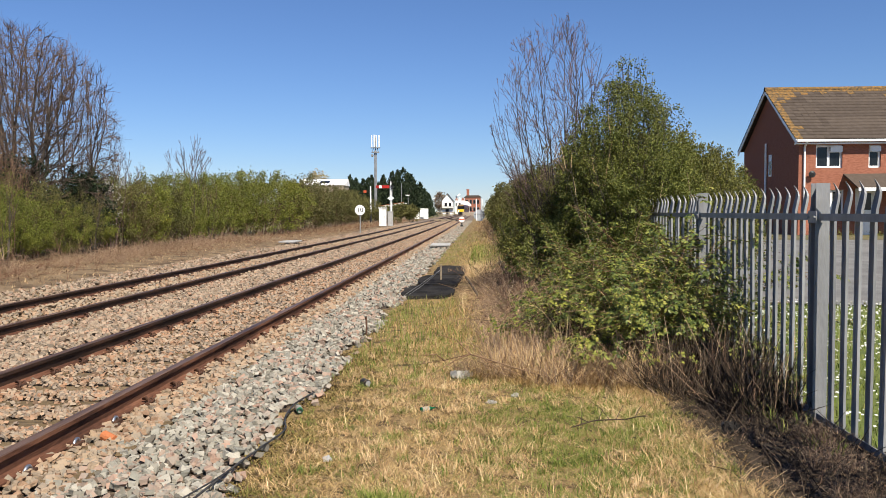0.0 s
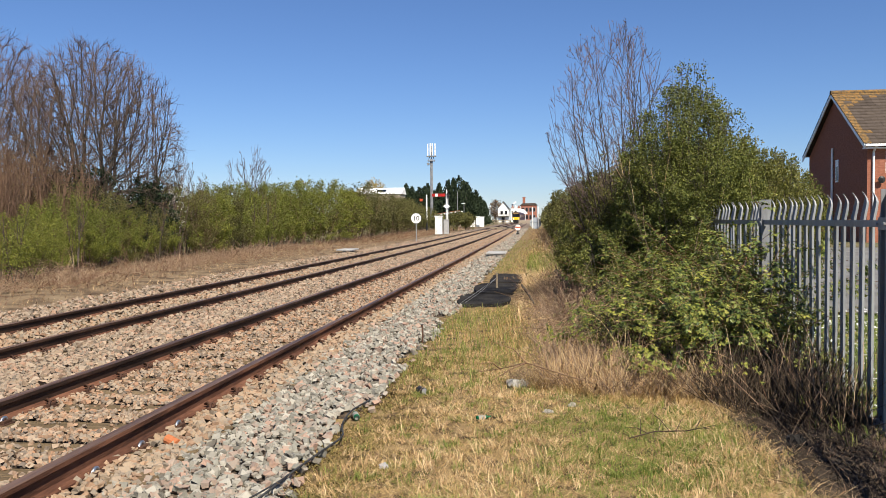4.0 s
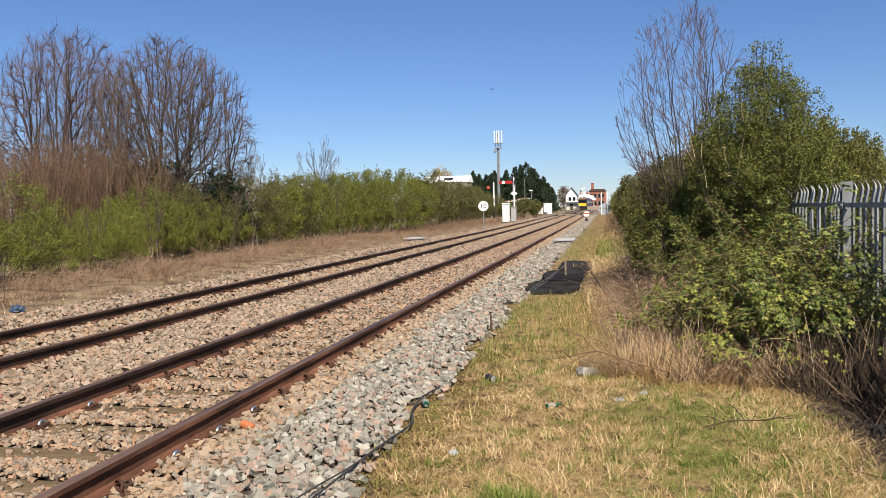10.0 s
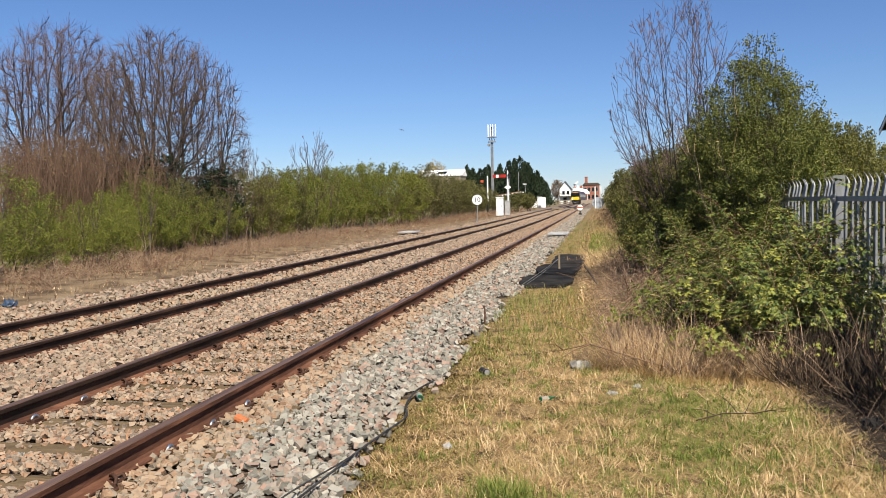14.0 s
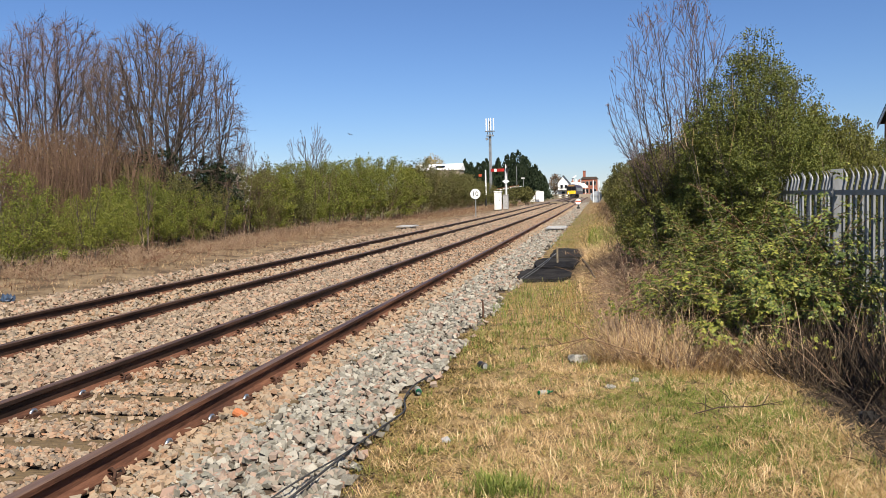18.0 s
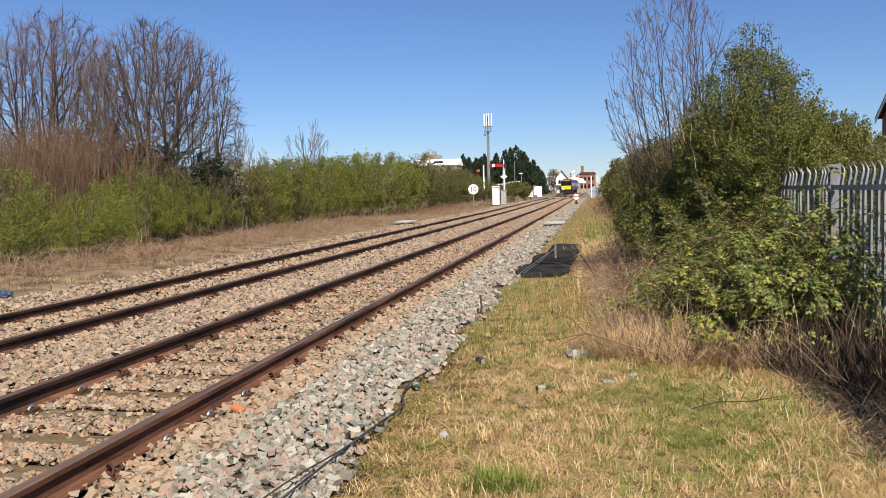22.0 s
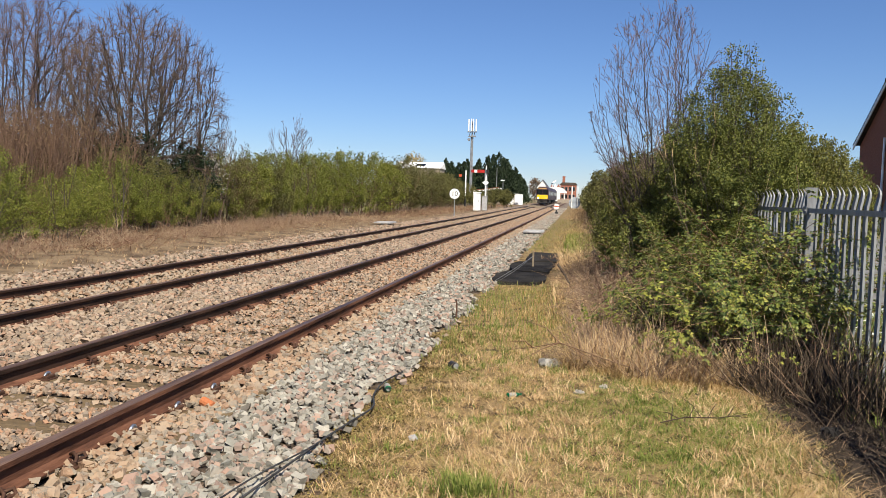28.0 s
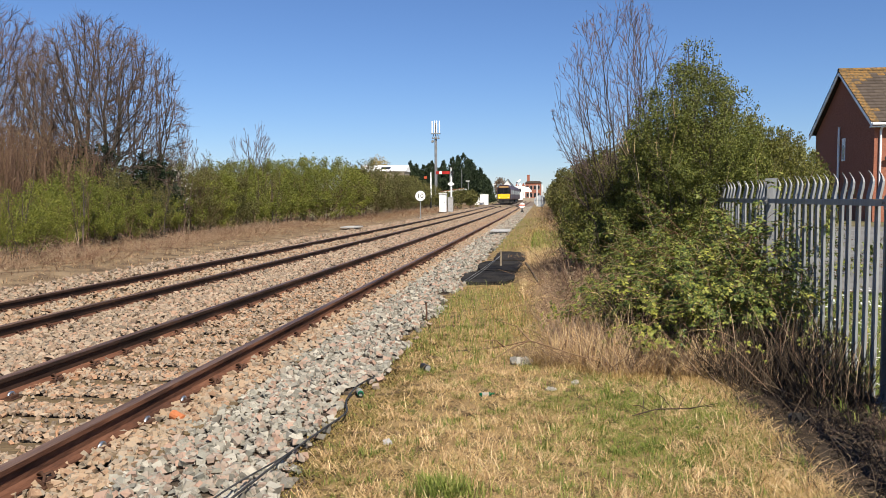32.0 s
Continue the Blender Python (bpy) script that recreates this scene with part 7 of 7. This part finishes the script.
def bottle(at, mat, label):
    b = thing("plastic_bottle", label, "bottle", "litter", at)
    rings = [(-0.11, 0.024), (-0.105, 0.032), (-0.03, 0.033), (-0.02, 0.029), (0.0, 0.033), (0.05, 0.032), (0.085, 0.014), (0.11, 0.013)]
    v, f = tubes([([(0, y, 0.033) for y, _ in rings], [r for _, r in rings])], 14)
    put("body", tri_mesh("body", v, f, True), mat, b)
    part("cap", Geo().rod((0, 0.108, 0.033), (0, 0.128, 0.033), 0.015, sides=12), BOTTLE_GREEN, b, "green screw cap")
    part("label", Geo().rod((0, -0.085, 0.033), (0, 0.03, 0.033), 0.0345, sides=14), LITTER_WHITE, b, "pale paper band")


bottle(pose(-0.42, 6.16, gz1(-0.42, 6.16), 0, 0, -60) @ Matrix.Scale(0.52, 4), BOTTLE_GREEN, "crushed green plastic bottle with a pale paper band")
bottle(pose(-1.45, 6.25, gz1(-1.45, 6.25) + 0.01, 0, 0, 20) @ Matrix.Scale(0.75, 4), BOTTLE_GREEN, "green plastic bottle at the ballast edge")
can(pose(1.72, 5.6, gz1(1.72, 5.6), 0, 0, 20), BLACK, GALV, "dark drinks can in the shade by the fence")
g = Geo().rod((0, -0.06, 0.04), (0, 0.06, 0.04), 0.032, 0.038, 12)
o = tagged(part("clay_pipe", g, TERRACOTTA, None, at=pose(-2.62, 5.46, -0.07, 8, 5, 62)), "broken orange clay pipe on the ballast", "pipe", "litter")


def rag(name, label, mat, x, y, r, seed, h=0.03):
    rng = np.random.default_rng(seed)
    g = Geo().ball((0, 0, h * 0.6), r, h / r, 3)
    for v in g.bm.verts:
        k = 1 + 0.45 * noise.noise(v.co * (2.2 / r) + Vector((seed, 0, 0))) + 0.3 * noise.noise(v.co * (6 / r) + Vector((0, seed, 0)))
        v.co.x, v.co.y, v.co.z = v.co.x * k * 1.3, v.co.y * k, max(0.0, v.co.z * (0.25 + 1.1 * rng.uniform()))
    tagged(part(name, g, mat, None, at=pose(x, y, gz1(x, y))), label, "litter", "litter")


rag("plastic_bag", "crumpled pale plastic bag in dead grass", LITTER_WHITE, -0.18, 7.4, 0.075, 3, 0.05)
rag("paper_scrap", "scrap of white paper on the grass", LITTER_WHITE, 0.08, 6.35, 0.03, 4, 0.02)
rag("paper_scrap", "scrap of white paper on the grass", LITTER_WHITE, 0.28, 6.6, 0.025, 5, 0.02)
rag("pale_stone", "pale stone lying in the grass", SLAB, -0.95, 4.85, 0.022, 6, 0.02)
rag("plastic_bag", "blue plastic bag among dead brambles", BLUE, -10.2, 12.3, 0.10, 8, 0.08)
rag("plastic_bag", "crumpled black plastic bag in the shade by the fence", PLASTIC_BLACK, 1.72, 5.55, 0.045, 12, 0.05)
rag("paper_scrap", "scrap of white paper between the rails", LITTER_WHITE, -3.75, 4.55, 0.04, 9, 0.04)
# fallen branch with side twigs, arching canes
rng = np.random.default_rng(5)
fb = thing("fallen_branch", "dead brown branch lying on the mown grass", "branch", at=pose(0.82, 5.7, 0.02, 0, 0, 25) @ Matrix.Scale(0.6, 4))
v, f = tubes([([(-0.35, 0, 0.02), (0, 0.03, 0.06), (0.45, 0.02, 0.03), (0.95, 0.15, 0.02)], [0.008, 0.008, 0.007, 0.003])], 5)
put("stem", tri_mesh("stem", v, f, True), DEAD_DARK, fb)
for a, b in (((-0.2, 0.01, 0.04), (-0.05, 0.25, 0.16)), ((0.05, 0.03, 0.06), (0.3, 0.3, 0.12)), ((0.4, 0.02, 0.03), (0.75, -0.1, 0.05)), ((-0.1, 0.02, 0.05), (-0.3, 0.18, 0.1)), ((0.2, 0.03, 0.05), (0.1, 0.28, 0.22)), ((0.3, 0.03, 0.04), (0.55, 0.24, 0.14)), ((0.6, 0.07, 0.03), (0.9, 0.32, 0.1)), ((0.0, 0.03, 0.06), (-0.15, -0.16, 0.05))):
    v, f = tubes([([a, tuple((np.array(a) + b) / 2 + 0.02), b], [0.006, 0.0045, 0.002])], 4)
    put("twig", tri_mesh("twig", v, f), DEAD_DARK, fb)
pb = thing("fallen_branch", "pale dead branch lying against the brambles", "branch", at=pose(-0.2, 7.4, 0.03))
v, f = tubes([([(-0.45, 0.4, 0.02), (-0.15, 0.1, 0.12), (0.1, -0.12, 0.22), (0.5, -0.35, 0.14), (0.85, -0.3, 0.03)], [0.002, 0.004, 0.006, 0.006, 0.005])], 5)
put("stem", tri_mesh("stem", v, f, True), REED, pb)
for a, b in (((-0.15, 0.1, 0.12), (-0.35, -0.1, 0.2)), ((0.1, -0.12, 0.22), (-0.2, -0.1, 0.4)), ((0.3, -0.25, 0.18), (0.15, -0.05, 0.45)), ((0.1, -0.12, 0.22), (-0.25, -0.25, 0.05))):
    v, f = tubes([([a, tuple((np.array(a) + b) / 2 + 0.03), b], [0.007, 0.005, 0.0025])], 4)
    put("twig", tri_mesh("twig", v, f), REED, pb)
for k in range(16):
    x, y = rng.uniform(-0.1, 1.9), rng.uniform(7.4, 10.5)
    a, l = rng.uniform(0, 6.28), rng.uniform(0.3, 0.8)
    dx, dy, h = math.cos(a) * l, math.sin(a) * l * 0.5, rng.uniform(0.1, 0.35)
    cable("cane", "arching dead bramble cane", REED if k % 3 else STRAW, [(x, y, gz1(x, y)), (x + dx * 0.3, y + dy * 0.3, h), (x + dx * 0.7, y + dy * 0.7, h * 0.9), (x + dx, y + dy, 0.06)], 0.003, "cane")
for x, y in ((0.62, 17.6), (-0.05, 13.7)):
    cable("stump", "dark broken stem standing in dead grass", BARK, [(x, y, 0.1), (x - 0.1, y, 0.28), (x - 0.22, y - 0.05, 0.45)], 0.05 if y > 15 else 0.022, "stump")
g = Geo()
for k in range(4):
    g.box(-0.05 + 0.06 * k, -0.55, 0, -0.005 + 0.06 * k, 0.55, 0.035, 0.005)
tagged(part("red_plank", g, BRICK_ST, None, at=pose(-5.55, 6.15, -0.08, 0, 0, 55)), "rusty red ribbed plate between the lines", "plate")


# a gull gliding over the line
GULL_ROWS = [(0.0, 6.2, 96.9), (4.5, -15.4, 60.3), (6.5, -27.1, 41.9), (7.0, -26.5, 40.0), (8.0, -24.7, 34.8), (8.5, -24.6, 32.7), (9.0, -25.0, 31.2), (9.5, -25.2, 29.5), (10.0, -24.8, 28.1), (10.5, -24.7, 28.1), (11.0, -24.6, 26.3), (11.5, -24.9, 22.9), (12.0, -26.2, 19.3), (12.5, -29.2, 17.3), (13.0, -34.4, 16.3), (13.5, -39.8, 16.9), (14.0, -44.4, 18.4), (14.5, -48.3, 19.9), (17.0, -54.5, 17.4), (18.0, -56.3, 16.5), (19.0, -59.4, 14.5), (20.5, -64.5, 11.2), (22.0, -69.9, 7.7), (24.0, -74.3, 6.3), (32.0, -63.4, 6.8)]
gull = thing("gull", "grey-white gull gliding with spread wings", "bird", at=pose(GULL_ROWS[0][1], 180, GULL_ROWS[0][2]))
part("body", Geo().ball((0, 0, 0), 0.11, 0.9).rod((0, -0.3, 0), (0, 0.28, 0), 0.07, 0.05, 8), GREY_STEEL, gull, "pale grey body")
part("tail", Geo().prism([(-0.05, 0.25), (0.05, 0.25), (0.1, 0.45), (-0.1, 0.45)], "z", -0.01, 0.01), GREY_STEEL, gull)
for s_ in (-1, 1):
    part("wing", Geo().prism([(s_ * 0.05, 0.0), (s_ * 0.32, 0.13), (s_ * 0.68, 0.03), (s_ * 0.66, -0.0), (s_ * 0.3, 0.07), (s_ * 0.05, -0.06)], "y", -0.09, 0.09), UNDERFRAME, gull, "dark-tipped grey wing")


# a fly that leaves the fence and passes over the camera
fly = thing("fly", "small dark fly with clear folded-out wings", "insect", at=pose(2.46, 9.10, 1.75))
part("body", Geo().ball((0, 0, 0.002), 0.0026, 0.9, 2).rod((0, 0, 0.002), (0, 0.007, 0.0015), 0.0027, 0.0008, 8), BLACK, fly, "dark bristly body")
part("head", Geo().ball((0, -0.0042, 0.0022), 0.0019, 0.9, 2), UNDERFRAME, fly)
for s_ in (-1, 1):
    part("wing", Geo().prism([(s_ * 0.001, -0.001), (s_ * 0.006, 0.001), (s_ * 0.009, 0.005), (s_ * 0.006, 0.006), (s_ * 0.002, 0.002)], "z", 0.0036, 0.0038), UNDERFRAME, fly, "smoky thin wing")
FLY_ROWS = [(0, 2.46, 9.10, 1.75), (28.3, 2.46, 9.10, 1.75), (28.7, 1.95, 5.2, 1.75), (29.0, 0.93, 3.25, 1.90), (29.1, 0.66, 2.18, 1.88), (29.2, 0.48, 1.45, 1.83), (29.4, 0.35, -0.4, 2.6), (29.8, 1.4, -2.6, 2.2), (30.3, 2.46, -3.42, 1.75), (32, 2.46, -3.42, 1.75)]


# ---- what moves ----
TRAIN_ROWS = [(0, 294), (4, 280), (8, 264), (12, 252), (17, 235), (20, 214), (23, 199), (25, 187.5), (29, 171), (32, 157)]


def train_y(t):
    return float(np.interp(t, [r[0] for r in TRAIN_ROWS], [r[1] for r in TRAIN_ROWS]))


def motions():
    rows = []
    for k, (t, x, z) in enumerate(GULL_ROWS):
        rows.append((t, pose(x, 180, z, 0, 12 * math.sin(2.1 * k), 60)))
    walk(gull, rows)
    walk(fly, [(t, pose(x, y, z)) for t, x, y, z in FLY_ROWS])
    walk(train, [(t, pose(FAR_X, y, 0.02 + float(rise(y)), 0, 0, -float(np.interp(y, (157, 240), (0.7, 1.3))))) for t, y in TRAIN_ROWS])
    for w, y0 in WHEELS:
        rows = []
        for k in range(0, 321):
            t = k / 10
            rows.append((t, pose(0, y0, 0.42) @ pose(0, 0, 0, math.degrees((train_y(t) - 294) / 0.42))))
        walk(w, rows)


motions()
